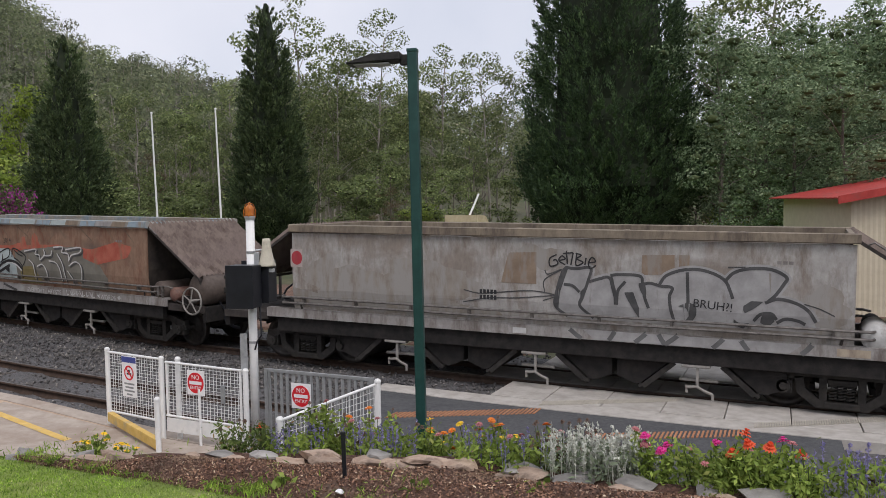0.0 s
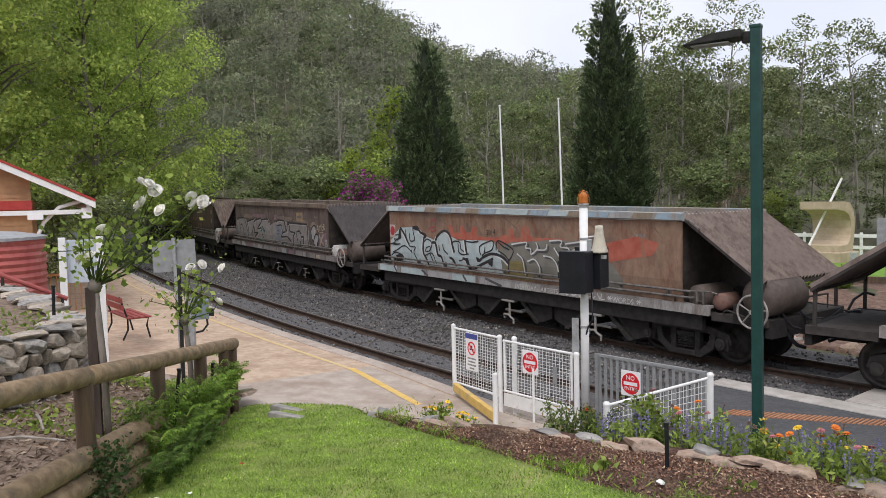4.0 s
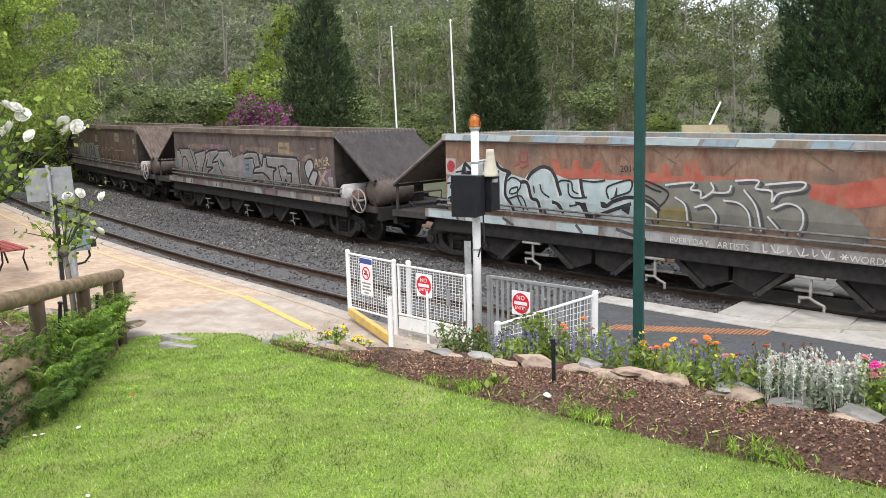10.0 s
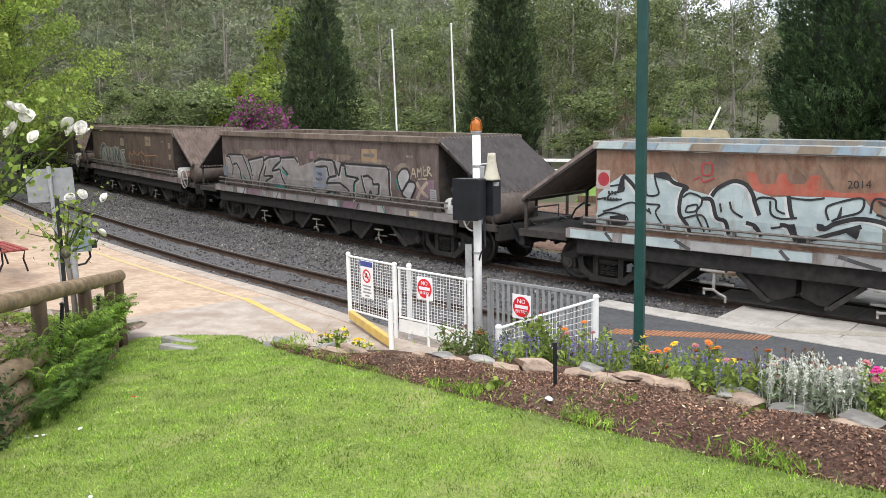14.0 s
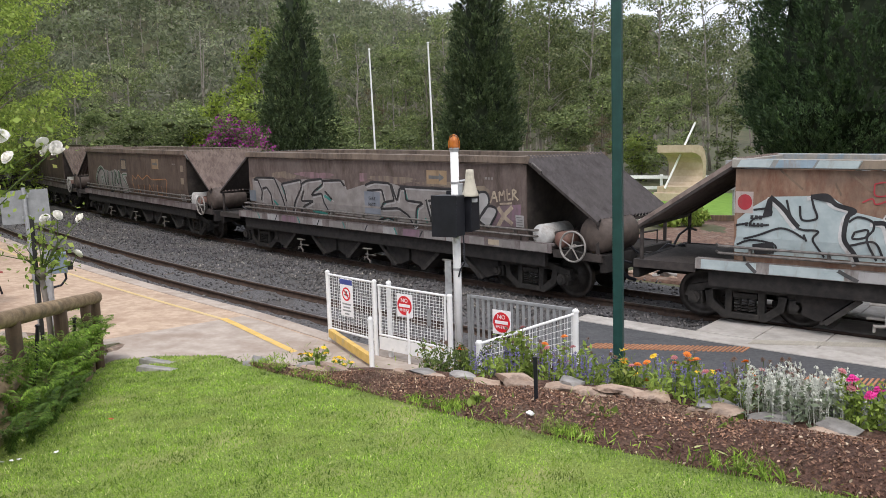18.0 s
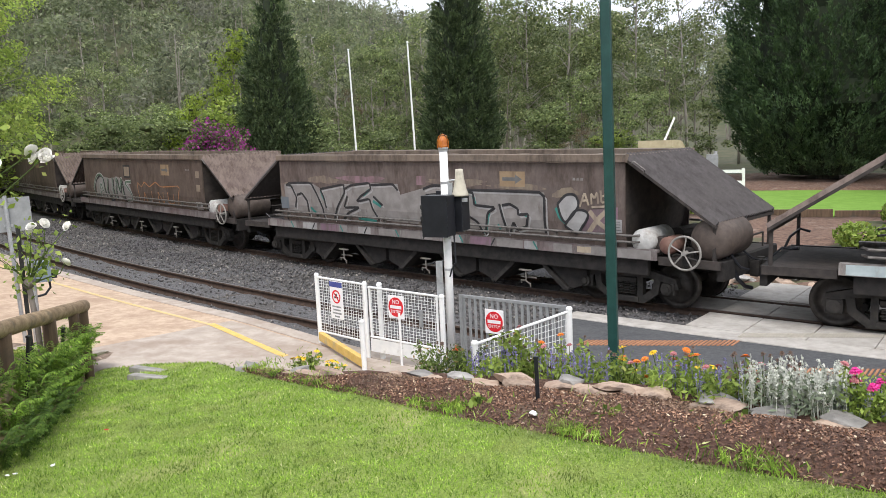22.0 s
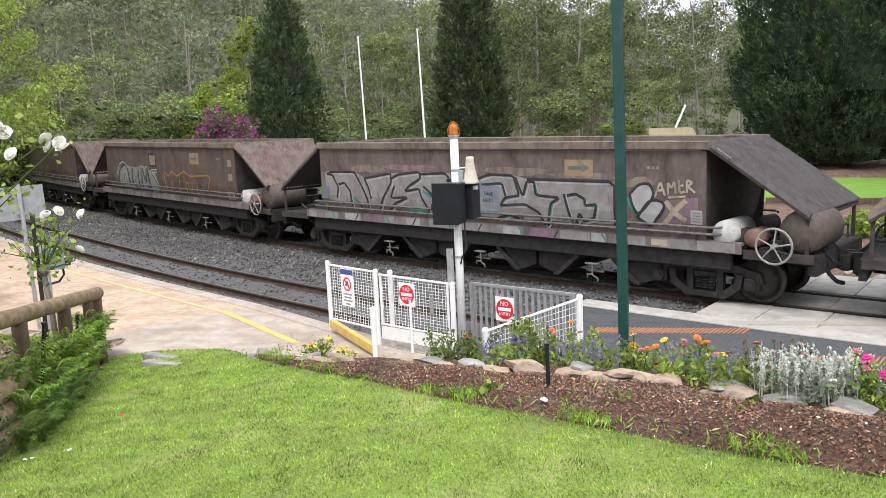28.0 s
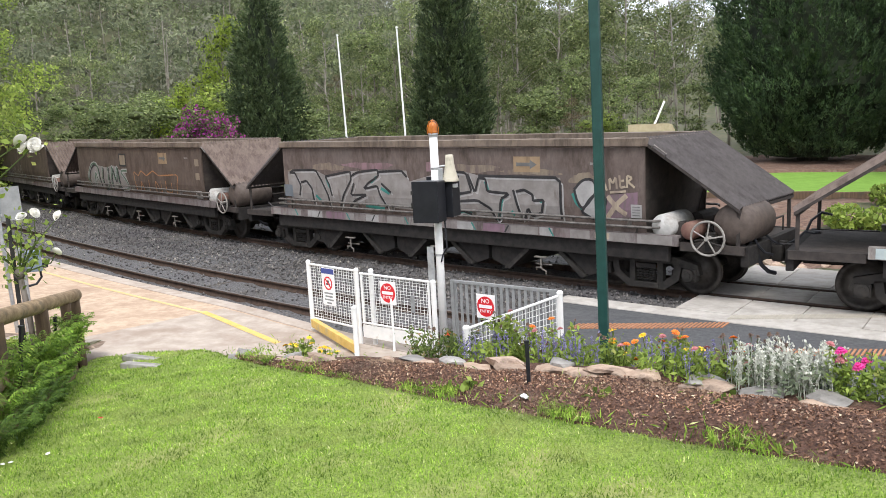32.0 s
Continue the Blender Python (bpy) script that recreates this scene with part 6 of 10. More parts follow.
stroke(W1_, "dark_outline", ((2.1, 1.52), (2.31, 1.29)), 0.045, M["pt_dusk"], 0.009, round_=True)
stroke(W1_, "dark_outline", ((1.15, 1.84), (1.42, 1.86), (1.47, 1.99)), 0.045, M["pt_dusk"], 0.009, round_=True)
stroke(W1_, "white_outline", ((0.23, 1.96), (0.74, 2.03), (0.71, 1.91), (0.88, 1.89), (0.91, 1.77), (1.11, 1.92), (1.06, 2.05)), 0.032, M["pt_white"], 0.0116, round_=True)
stroke(W1_, "white_outline", ((0.42, 1.76), (0.62, 1.62), (0.67, 1.27)), 0.032, M["pt_white"], 0.0116, round_=True)
stroke(W1_, "white_outline", ((0.78, 1.6), (1, 1.66), (1.17, 1.5), (1.15, 1.29)), 0.032, M["pt_white"], 0.0116, round_=True)
stroke(W1_, "white_outline", ((1.29, 1.76), (1.56, 1.73), (1.73, 1.57), (1.77, 1.29)), 0.032, M["pt_white"], 0.0116, round_=True)
stroke(W1_, "white_outline", ((1.48, 2.1), (1.86, 2.12), (1.83, 1.99), (2.08, 1.96), (2.1, 1.79), (2.21, 1.93), (2.54, 2.01), (2.56, 2.13), (1.98, 2.06)), 0.032, M["pt_white"], 0.0116, round_=True)
stroke(W1_, "white_outline", ((1.63, 1.96), (1.85, 1.68), (1.94, 1.29)), 0.032, M["pt_white"], 0.0116, round_=True)
stroke(W1_, "white_outline", ((2.1, 1.67), (2.35, 1.78), (2.56, 1.7), (2.6, 1.49), (2.52, 1.29)), 0.032, M["pt_white"], 0.0116, round_=True)
stroke(W1_, "white_outline", ((2.04, 1.55), (2.25, 1.32)), 0.032, M["pt_white"], 0.0116, round_=True)
stroke(W1_, "white_outline", ((1.09, 1.88), (1.36, 1.9), (1.42, 2.02)), 0.032, M["pt_white"], 0.0116, round_=True)
stroke(W1_, "soot_line", ((-3.5, 2.45), (-3.4, 2.24)), 0.03, STREAK, 0.0045)
stroke(W1_, "soot_line", ((-2.84, 2.48), (-2.79, 2.31)), 0.03, STREAK, 0.0045)
stroke(W1_, "soot_line", ((-1.94, 2.51), (-1.81, 2.31)), 0.03, STREAK, 0.0045)
stroke(W1_, "soot_line", ((-1.46, 2.49), (-1.23, 2.25)), 0.03, STREAK, 0.0045)
stroke(W1_, "soot_line", ((-1.1, 2.49), (-0.87, 2.13)), 0.03, STREAK, 0.0045)
stroke(W1_, "soot_line", ((-0.79, 2.5), (-0.71, 2.27)), 0.03, STREAK, 0.0045)
stroke(W1_, "soot_line", ((-0.04, 2.58), (-0.03, 2.19)), 0.03, STREAK, 0.0045)
stroke(W1_, "soot_line", ((0.55, 2.6), (0.4, 2.43)), 0.03, STREAK, 0.0045)
stroke(W1_, "soot_line", ((1.09, 2.6), (1.02, 2.47)), 0.03, STREAK, 0.0045)
stroke(W1_, "soot_line", ((1.52, 2.43), (1.27, 2.22)), 0.03, STREAK, 0.0045)
for k in range(11):
    stroke(W1_, "soot_streak", [(-4.3 + k * 0.86 + 0.13 * math.sin(k * 2.3), 2.62), (-3.95 + k * 0.86 + 0.1 * math.sin(k * 1.7), 2.32 + 0.05 * math.sin(k * 3.1))], 0.03, STREAK, 0.0012)
word_on(W1_, "year_word", "2014", -0.5, 2.16, 0.17, M["pt_black"], 0.02, -4)
stroke(W1_, "tag_stroke", ((-2.96, 2.43), (-2.8, 2.45), (-2.78, 2.28), (-2.94, 2.26), (-2.96, 2.43)), 0.022, M["pt_disc"], 0.006, round_=True)
stroke(W1_, "tag_stroke", ((-3.11, 2.15), (-2.98, 2.21), (-2.92, 2.13), (-2.73, 2.21)), 0.022, M["pt_disc"], 0.006, round_=True)
word_on(W1_, "sill_word", "EVERYDAY", 0.72, 0.955, 0.15, M["pt_white"], 0.008)
word_on(W1_, "sill_word", "ARTISTS", 1.5, 0.955, 0.15, M["pt_white"], 0.008)
for k in range(9):
    x = 2.0 + k * 0.13
    stroke(W1_, "sill_stroke", [(x, 1.09), (x + (0.02, 0.08, -0.03)[k % 3], 0.96), (x + 0.08, 0.98 + 0.02 * (k % 4))], 0.02, M["pt_white"], 0.004)
word_on(W1_, "sill_word", "WORDS", 3.6, 0.955, 0.15, M["pt_white"], 0.008)
for x in (3.25, 4.0):
    for a in (0, 60, 120):
        c, s_ = math.cos(math.radians(a)) * 0.06, math.sin(math.radians(a)) * 0.06
        stroke(W1_, "star_stroke", [(x - c, 1.02 - s_ * 0.8), (x + c, 1.02 + s_ * 0.8)], 0.018, M["pt_white"], 0.004)
for k, (x0, x1, mt) in enumerate(((-5.5, -4.6, "pt_blue"), (-4.4, -3.3, "pt_blue"), (-3.1, -2.2, "pt_silver"), (-2.05, -1.1, "pt_blue"), (-0.9, 0.2, "pt_silver"))):
    rect(W1_, "sill_paint", x0, x1, 0.945, 1.105, M[mt], 0.002)
for x0, x1 in ((-4.75, -4.6), (-3.4, -3.1), (-1.6, -1.45), (-0.75, -0.1)):
    stroke(W1_, "sill_stroke", ((x0, 1.1), ((x0 + x1) / 2, 1.02), (x1, 0.95)), 0.06, M["pt_dusk"], 0.004)
stencil(W1_, -4.72, 1.82, 0.2, 0.065, M["pt_black"], 0.022, 3)
stencil(W1_, -4.80, 1.70, 0.30, 0.065, M["pt_black"], 0.022)
# flaking blocks of colour along its rim, parted by slanted dark lines
for k in range(17):
    x0 = -4.95 + k * 0.585
    mt = ("pt_blue", "pt_sky", "pt_blue", "pt_tan", "pt_sky", "pt_silver", "pt_tan", "pt_sky", "pt_blue")[k % 9]
    bm = bmesh.new()
    x1 = x0 + 0.5 + 0.05 * (k % 3)
    bm.faces.new([bm.verts.new((x, -1.3735 + 0.005 * (z > 2.7), z)) for x, z in ((x0, 2.655), (x1, 2.655), (x1 + 0.06, 2.772), (x0 + 0.06, 2.772))])
    part("rim_paint", bm, M[mt], W1_)

# sooty wagon with the silver and teal piece
blob(W2_, "pink_haze", ((-0.12, 2.32), (0.19, 2.33), (0.15, 2.13), (-0.13, 2.12)), M["pt_pink"], 0.0020, step=0.04)
blob(W2_, "violet_haze", ((4.25, 1.77), (4.86, 1.84), (4.87, 1.38), (4.04, 1.35)), M["pt_violet"], 0.0025, step=0.04)
blob(W2_, "cream_haze", ((-4.99, 2.06), (-4.64, 2.1), (-4.65, 1.5), (-4.89, 1.52)), OCHRE, 0.0022, step=0.04)
for k, it in enumerate(((-3.3, 2.18, 0.5, 0.10), (-1.9, 2.22, 0.7, 0.09), (1.0, 2.2, 0.9, 0.08), (2.6, 2.16, 0.6, 0.07), (3.75, 2.06, 0.3, 0.09))):
    plain_patch(W2_, "ochre_haze", [(*it, 0.0012 + 0.0002 * k)], M["pt_pink"] if k in (1,) else OCHRE)
blob(W2_, "silver_field", ((-4.83, 2.04), (-3.74, 2.1), (-3.37, 1.96), (-2.51, 2.09), (-1.61, 2.14), (-0.7, 2.13), (-0.64, 1.89), (0.08, 2.06), (0.98, 2.13), (1.32, 2.06), (2.18, 2.06), (3.26, 2.06), (3.32, 1.28), (0.63, 1.24), (-1.45, 1.29), (-4.77, 1.38)), M["pt_silver_dull"], 0.0030, "silver spray lettering edged in black and teal", step=0.04)
stroke(W2_, "highlight_stroke", ((-4.69, 1.97), (-4.54, 2.03), (-3.69, 2.05), (-3.48, 1.78), (-3.28, 1.45), (-3.26, 1.17)), 0.035, M["pt_silver"], 0.0055)
stroke(W2_, "highlight_stroke", ((-4.69, 1.97), (-4.48, 1.96), (-4.28, 1.66), (-4.35, 1.41)), 0.035, M["pt_silver"], 0.0055)
stroke(W2_, "highlight_stroke", ((-4.27, 1.73), (-4.06, 1.78), (-3.85, 1.58), (-3.83, 1.22)), 0.035, M["pt_silver"], 0.0055)
stroke(W2_, "highlight_stroke", ((-3.34, 1.9), (-2.46, 2.04), (-2.44, 1.84), (-2.73, 1.47), (-2.91, 1.16)), 0.035, M["pt_silver"], 0.0055)
stroke(W2_, "highlight_stroke", ((-3.34, 1.9), (-3.21, 1.7), (-3.14, 1.44)), 0.035, M["pt_silver"], 0.0055)
stroke(W2_, "highlight_stroke", ((-2.47, 1.91), (-2.21, 2.02), (-1.56, 2.09), (-1.52, 1.95), (-1.88, 1.77), (-2.03, 1.64), (-1.58, 1.72), (-1.5, 1.52), (-1.31, 1.23)), 0.035, M["pt_silver"], 0.0055)
stroke(W2_, "highlight_stroke", ((-2.35, 1.76), (-2.48, 1.48), (-1.91, 1.51), (-2.35, 1.36), (-2.55, 1.2)), 0.035, M["pt_silver"], 0.0055)
stroke(W2_, "highlight_stroke", ((-1.52, 2.04), (-0.8, 2.08), (-0.64, 1.94)), 0.035, M["pt_silver"], 0.0055)
stroke(W2_, "highlight_stroke", ((-1.45, 1.78), (-1.15, 1.58)), 0.035, M["pt_silver"], 0.0055)
stroke(W2_, "highlight_stroke", ((0.13, 1.99), (0.41, 2.08), (1.03, 2.07), (1.17, 1.68), (0.81, 1.62), (0.69, 1.46)), 0.035, M["pt_silver"], 0.0055)
stroke(W2_, "highlight_stroke", ((0.21, 1.86), (0.74, 1.91), (0.83, 1.65)), 0.035, M["pt_silver"], 0.0055)
stroke(W2_, "highlight_stroke", ((1.08, 2.04), (1.26, 1.66), (1.36, 1.97), (1.54, 1.95), (1.57, 1.7), (2.13, 1.67), (1.92, 1.56), (1.82, 1.12)), 0.035, M["pt_silver"], 0.0055)
stroke(W2_, "highlight_stroke", ((0.69, 1.46), (1.31, 1.51), (1.64, 1.35), (1.76, 1.12)), 0.035, M["pt_silver"], 0.0055)
stroke(W2_, "highlight_stroke", ((1.36, 2.01), (2.23, 2.01), (3.31, 2.01), (3.32, 1.22)), 0.035, M["pt_silver"], 0.0055)
stroke(W2_, "highlight_stroke", ((2.22, 1.75), (2.4, 1.16)), 0.035, M["pt_silver"], 0.0055)
stroke(W2_, "highlight_stroke", ((2.29, 1.72), (2.48, 1.76), (2.68, 1.67), (2.69, 1.55), (2.94, 1.58), (2.87, 1.32), (2.64, 1.25), (2.56, 1.4), (2.47, 1.19)), 0.035, M["pt_silver"], 0.0055)
stroke(W2_, "highlight_stroke", ((0.58, 1.18), (0.9, 1.28), (1.21, 1.19)), 0.035, M["pt_silver"], 0.0055)
stroke(W2_, "teal_edge", ((-1.64, 1.97), (-1.85, 1.84)), 0.07, M["pt_teal"], 0.0075)
stroke(W2_, "teal_edge", ((-3.37, 1.9), (-3.26, 1.69)), 0.07, M["pt_teal"], 0.0075)
stroke(W2_, "teal_edge", ((-2.07, 1.3), (-1.46, 1.25)), 0.07, M["pt_teal"], 0.0075)
stroke(W2_, "teal_edge", ((-1.52, 1.72), (-1.25, 1.61)), 0.07, M["pt_teal"], 0.0075)
stroke(W2_, "teal_edge", ((0.68, 1.6), (0.81, 1.68)), 0.07, M["pt_teal"], 0.0075)
stroke(W2_, "teal_edge", ((1.48, 1.95), (1.55, 1.76)), 0.07, M["pt_teal"], 0.0075)
stroke(W2_, "teal_edge", ((1.9, 1.61), (1.76, 1.17)), 0.07, M["pt_teal"], 0.0075)
stroke(W2_, "teal_edge", ((0.6, 1.26), (0.85, 1.32), (1.1, 1.26)), 0.07, M["pt_teal"], 0.0075)
stroke(W2_, "teal_edge", ((2.78, 1.62), (2.86, 1.59)), 0.07, M["pt_teal"], 0.0075)
stroke(W2_, "teal_edge", ((2.1, 1.37), (2.18, 1.3)), 0.07, M["pt_teal"], 0.0075)
stroke(W2_, "teal_edge", ((-3.79, 1.48), (-3.62, 1.35)), 0.07, M["pt_teal"], 0.0075)
stroke(W2_, "teal_edge", ((3.53, 1.78), (3.61, 1.6), (3.75, 1.49)), 0.07, M["pt_teal"], 0.0075)
stroke(W2_, "outline_stroke", ((-4.74, 2.02), (-4.59, 2.08), (-3.74, 2.1), (-3.53, 1.83), (-3.33, 1.5), (-3.31, 1.22)), 0.055, M["pt_black"], 0.0105)
stroke(W2_, "outline_stroke", ((-4.74, 2.02), (-4.53, 2.01), (-4.33, 1.71), (-4.4, 1.46)), 0.055, M["pt_black"], 0.0105)
stroke(W2_, "outline_stroke", ((-4.32, 1.78), (-4.11, 1.83), (-3.9, 1.63), (-3.88, 1.27)), 0.055, M["pt_black"], 0.0105)
stroke(W2_, "outline_stroke", ((-3.39, 1.95), (-2.51, 2.09), (-2.49, 1.89), (-2.78, 1.52), (-2.96, 1.21)), 0.055, M["pt_black"], 0.0105)
stroke(W2_, "outline_stroke", ((-3.39, 1.95), (-3.26, 1.75), (-3.19, 1.49)), 0.055, M["pt_black"], 0.0105)
stroke(W2_, "outline_stroke", ((-2.52, 1.96), (-2.26, 2.07), (-1.61, 2.14), (-1.57, 2), (-1.93, 1.82), (-2.08, 1.69), (-1.63, 1.77), (-1.55, 1.57), (-1.36, 1.28)), 0.055, M["pt_black"], 0.0105)
stroke(W2_, "outline_stroke", ((-2.4, 1.81), (-2.53, 1.53), (-1.96, 1.56), (-2.4, 1.41), (-2.6, 1.25)), 0.055, M["pt_black"], 0.0105)
stroke(W2_, "outline_stroke", ((-1.57, 2.09), (-0.85, 2.13), (-0.69, 1.99)), 0.055, M["pt_black"], 0.0105)
stroke(W2_, "outline_stroke", ((-1.5, 1.83), (-1.2, 1.63)), 0.055, M["pt_black"], 0.0105)
stroke(W2_, "outline_stroke", ((0.08, 2.04), (0.36, 2.13), (0.98, 2.12), (1.12, 1.73), (0.76, 1.67), (0.64, 1.51)), 0.055, M["pt_black"], 0.0105)
stroke(W2_, "outline_stroke", ((0.16, 1.91), (0.69, 1.96), (0.78, 1.7)), 0.055, M["pt_black"], 0.0105)
stroke(W2_, "outline_stroke", ((1.03, 2.09), (1.21, 1.71), (1.31, 2.02), (1.49, 2), (1.52, 1.75), (2.08, 1.72), (1.87, 1.61), (1.77, 1.17)), 0.055, M["pt_black"], 0.0105)
stroke(W2_, "outline_stroke", ((0.64, 1.51), (1.26, 1.56), (1.59, 1.4), (1.71, 1.17)), 0.055, M["pt_black"], 0.0105)
stroke(W2_, "outline_stroke", ((1.31, 2.06), (2.18, 2.06), (3.26, 2.06), (3.27, 1.27)), 0.055, M["pt_black"], 0.0105)
stroke(W2_, "outline_stroke", ((2.17, 1.8), (2.35, 1.21)), 0.055, M["pt_black"], 0.0105)
stroke(W2_, "outline_stroke", ((2.24, 1.77), (2.43, 1.81), (2.63, 1.72), (2.64, 1.6), (2.89, 1.63), (2.82, 1.37), (2.59, 1.3), (2.51, 1.45), (2.42, 1.24)), 0.055, M["pt_black"], 0.0105)
stroke(W2_, "outline_stroke", ((0.53, 1.23), (0.85, 1.33), (1.16, 1.24)), 0.055, M["pt_black"], 0.0105)
blob(W2_, "bubble_fill", ((3.57, 1.85), (3.75, 2.02), (3.95, 2.03), (4.03, 1.87), (3.95, 1.71), (3.75, 1.52), (3.63, 1.65), (3.57, 1.85)), M["pt_silver"], 0.0135, step=0.02)
blob(W2_, "bubble_fill", ((3.72, 1.44), (3.95, 1.73), (4.18, 1.74), (4.23, 1.63), (4.1, 1.44), (3.97, 1.32), (3.72, 1.44)), M["pt_silver"], 0.0137, step=0.02)
stroke(W2_, "bubble_outline", ((3.57, 1.85), (3.75, 2.02), (3.95, 2.03), (4.03, 1.87), (3.95, 1.71), (3.75, 1.52), (3.63, 1.65), (3.57, 1.85)), 0.05, M["pt_black"], 0.015, round_=True)
stroke(W2_, "bubble_outline", ((3.72, 1.44), (3.95, 1.73), (4.18, 1.74), (4.23, 1.63), (4.1, 1.44), (3.97, 1.32), (3.72, 1.44)), 0.05, M["pt_black"], 0.015, round_=True)
stroke(W2_, "tag_stroke", ((4.06, 1.82), (4.16, 2.09), (4.25, 1.85)), 0.04, M["pt_cream"], 0.012)
stroke(W2_, "tag_stroke", ((4.1, 1.93), (4.24, 1.95)), 0.04, M["pt_cream"], 0.012)
stroke(W2_, "tag_stroke", ((4.31, 1.87), (4.3, 2.08), (4.37, 1.98), (4.43, 2.1), (4.45, 1.89)), 0.04, M["pt_cream"], 0.012)
stroke(W2_, "tag_stroke", ((4.5, 2.13), (4.52, 1.91), (4.62, 1.93)), 0.04, M["pt_cream"], 0.012)
stroke(W2_, "tag_stroke", ((4.5, 2.02), (4.59, 2.04)), 0.04, M["pt_cream"], 0.012)
stroke(W2_, "tag_stroke", ((4.65, 1.91), (4.65, 2.13), (4.75, 2.09), (4.67, 2.02), (4.8, 1.92)), 0.04, M["pt_cream"], 0.012)
stroke(W2_, "tag_stroke", ((4.31, 1.82), (4.54, 1.84), (4.63, 1.85)), 0.04, M["pt_cream"], 0.012)
stroke(W2_, "cream_cross", ((4.26, 1.75), (4.45, 1.55), (4.63, 1.43)), 0.09, M["pt_cream"], 0.007, round_=True)
stroke(W2_, "cream_cross", ((4.64, 1.78), (4.44, 1.6), (4.22, 1.33)), 0.09, M["pt_cream"], 0.007, round_=True)
arrow(W2_, 2.5, 2.3, 0.62, 0.3)
rect(W2_, "blue_grey_panel", 0.05, 0.62, 1.37, 1.9, paint("blue_grey_panel", (0.15, 0.17, 0.20), (0.20, 0.22, 0.25), (0.14, 0.14, 0.15)), 0.017)
word_on(W2_, "panel_word", "TARE", 0.34, 1.70, 0.11, M["pt_black"], 0.024)
word_on(W2_, "panel_word", "NETT", 0.34, 1.56, 0.11, M["pt_black"], 0.028)
rect(W2_, "notice", 4.72, 4.93, 1.38, 1.62, M["pt_silver"], 0.012)
for z in (1.42, 1.47, 1.52, 1.57):
    rect(W2_, "notice_line", 4.75, 4.9, z, z + 0.012, M["pt_grey"], 0.016)
rect(W2_, "blue_square", -4.98, -4.66, 1.42, 1.72, paint("blue_square", (0.12, 0.14, 0.16), (0.16, 0.18, 0.2), (0.1, 0.1, 0.1)), 0.0165)
SILL_MIX = ("pt_silver_dull", "pt_silver_dull", "pt_silver", "pt_violet", "pt_silver_dull", "pt_silver", "pt_silver_dull")
for k in range(16):
    x = -5.5 + k * 0.69
    rect(W2_, "sill_paint", x, x + 0.3 + 0.12 * (k % 4), 0.945, 1.105, M[SILL_MIX[k % 7]], 0.002)
for k in range(9):
    x = -4.6 + k * 0.95
    stroke(W2_, "sill_stroke", [(x, 1.1), (x + 0.1 - 0.2 * (k % 2), 0.95)], 0.035, M["pt_black"] if k % 2 else M["pt_teal"], 0.004)
rect(W2_, "sill_plate", 4.0, 4.3, 0.97, 1.08, M["pt_cream"], 0.0045)

# the next ones
blob(W3_, "grey_field", [(-3.9, 1.2), (-3.75, 1.8), (-3.2, 2.0), (-2.4, 1.92), (-1.6, 2.0), (-0.6, 1.75), (-0.3, 1.2)], M["pt_silver_dull"], 0.003, "faded spray lettering outlined in green")
piece_of(W3_, (((-3.9, 1.2), (-4.0, 1.6), (-3.6, 2.0), (-3.1, 1.95), (-2.9, 1.25)), ((-3.4, 1.25), (-3.3, 1.7), (-3.1, 1.45)), ((-2.6, 1.95), (-2.65, 1.35), (-2.2, 1.25), (-2.1, 1.95)), ((-1.9, 1.2), (-1.75, 1.95), (-1.5, 1.5), (-1.3, 1.95), (-1.15, 1.2)), ((-0.45, 1.85), (-0.95, 1.8), (-0.55, 1.5), (-0.5, 1.25), (-1.0, 1.2))),
         M["pt_green"], 0.06, M["pt_black"], M["pt_silver"], True)
for s in (((0.2, 1.2), (0.1, 1.85), (0.45, 1.7), (0.7, 1.88), (1.1, 1.72), (1.6, 1.9), (2.0, 1.75), (3.4, 1.82), (3.15, 1.2)), ((0.5, 1.2), (0.65, 1.55), (0.8, 1.2)), ((1.2, 1.2), (1.25, 1.6)), ((1.7, 1.2), (1.75, 1.6), (2.1, 1.2), (2.15, 1.6)), ((2.5, 1.6), (2.45, 1.25), (2.85, 1.25), (2.9, 1.55))):
    stroke(W3_, "orange_outline", s, 0.04, M["pt_orange"], 0.006)
arrow(W3_, 2.4, 2.3)
rect(W3_, "dark_square", -1.05, -0.45, 1.98, 2.42, M["pt_black"], 0.004)
rect(W3_, "orange_square", -0.98, -0.52, 2.04, 2.36, M["pt_tan"], 0.007)
rect(W3_, "notice", 4.55, 4.8, 2.1, 2.3, M["pt_tan"], 0.003)
rect(W3_, "notice", 4.55, 4.8, 1.7, 1.9, M["pt_tan"], 0.003)
rect(W3_, "notice_plate", 4.45, 4.84, 1.15, 1.38, M["pt_silver"], 0.016)
for k in range(7):
    x = -3 + 0.55 * k
    stroke(W4_, "faint_stroke", [(x, 1.25), (x + 0.2, 1.75 - 0.1 * (k % 3)), (x + 0.4, 1.3 + 0.1 * (k % 2))], 0.05, M["pt_silver_dull"], 0.005, round_=True)
arrow(W4_, 2.2, 2.32)
for w in WAGONS:
    stencil(w, 3.9, 2.3, 0.25, 0.05, M["pt_silver_dull"], 0.003, 3)

# ---- trees, shrubs and the wooded hill ----
def az_at(az, d):
    a = math.radians(az)
    return -math.sin(a) * d, math.cos(a) * d


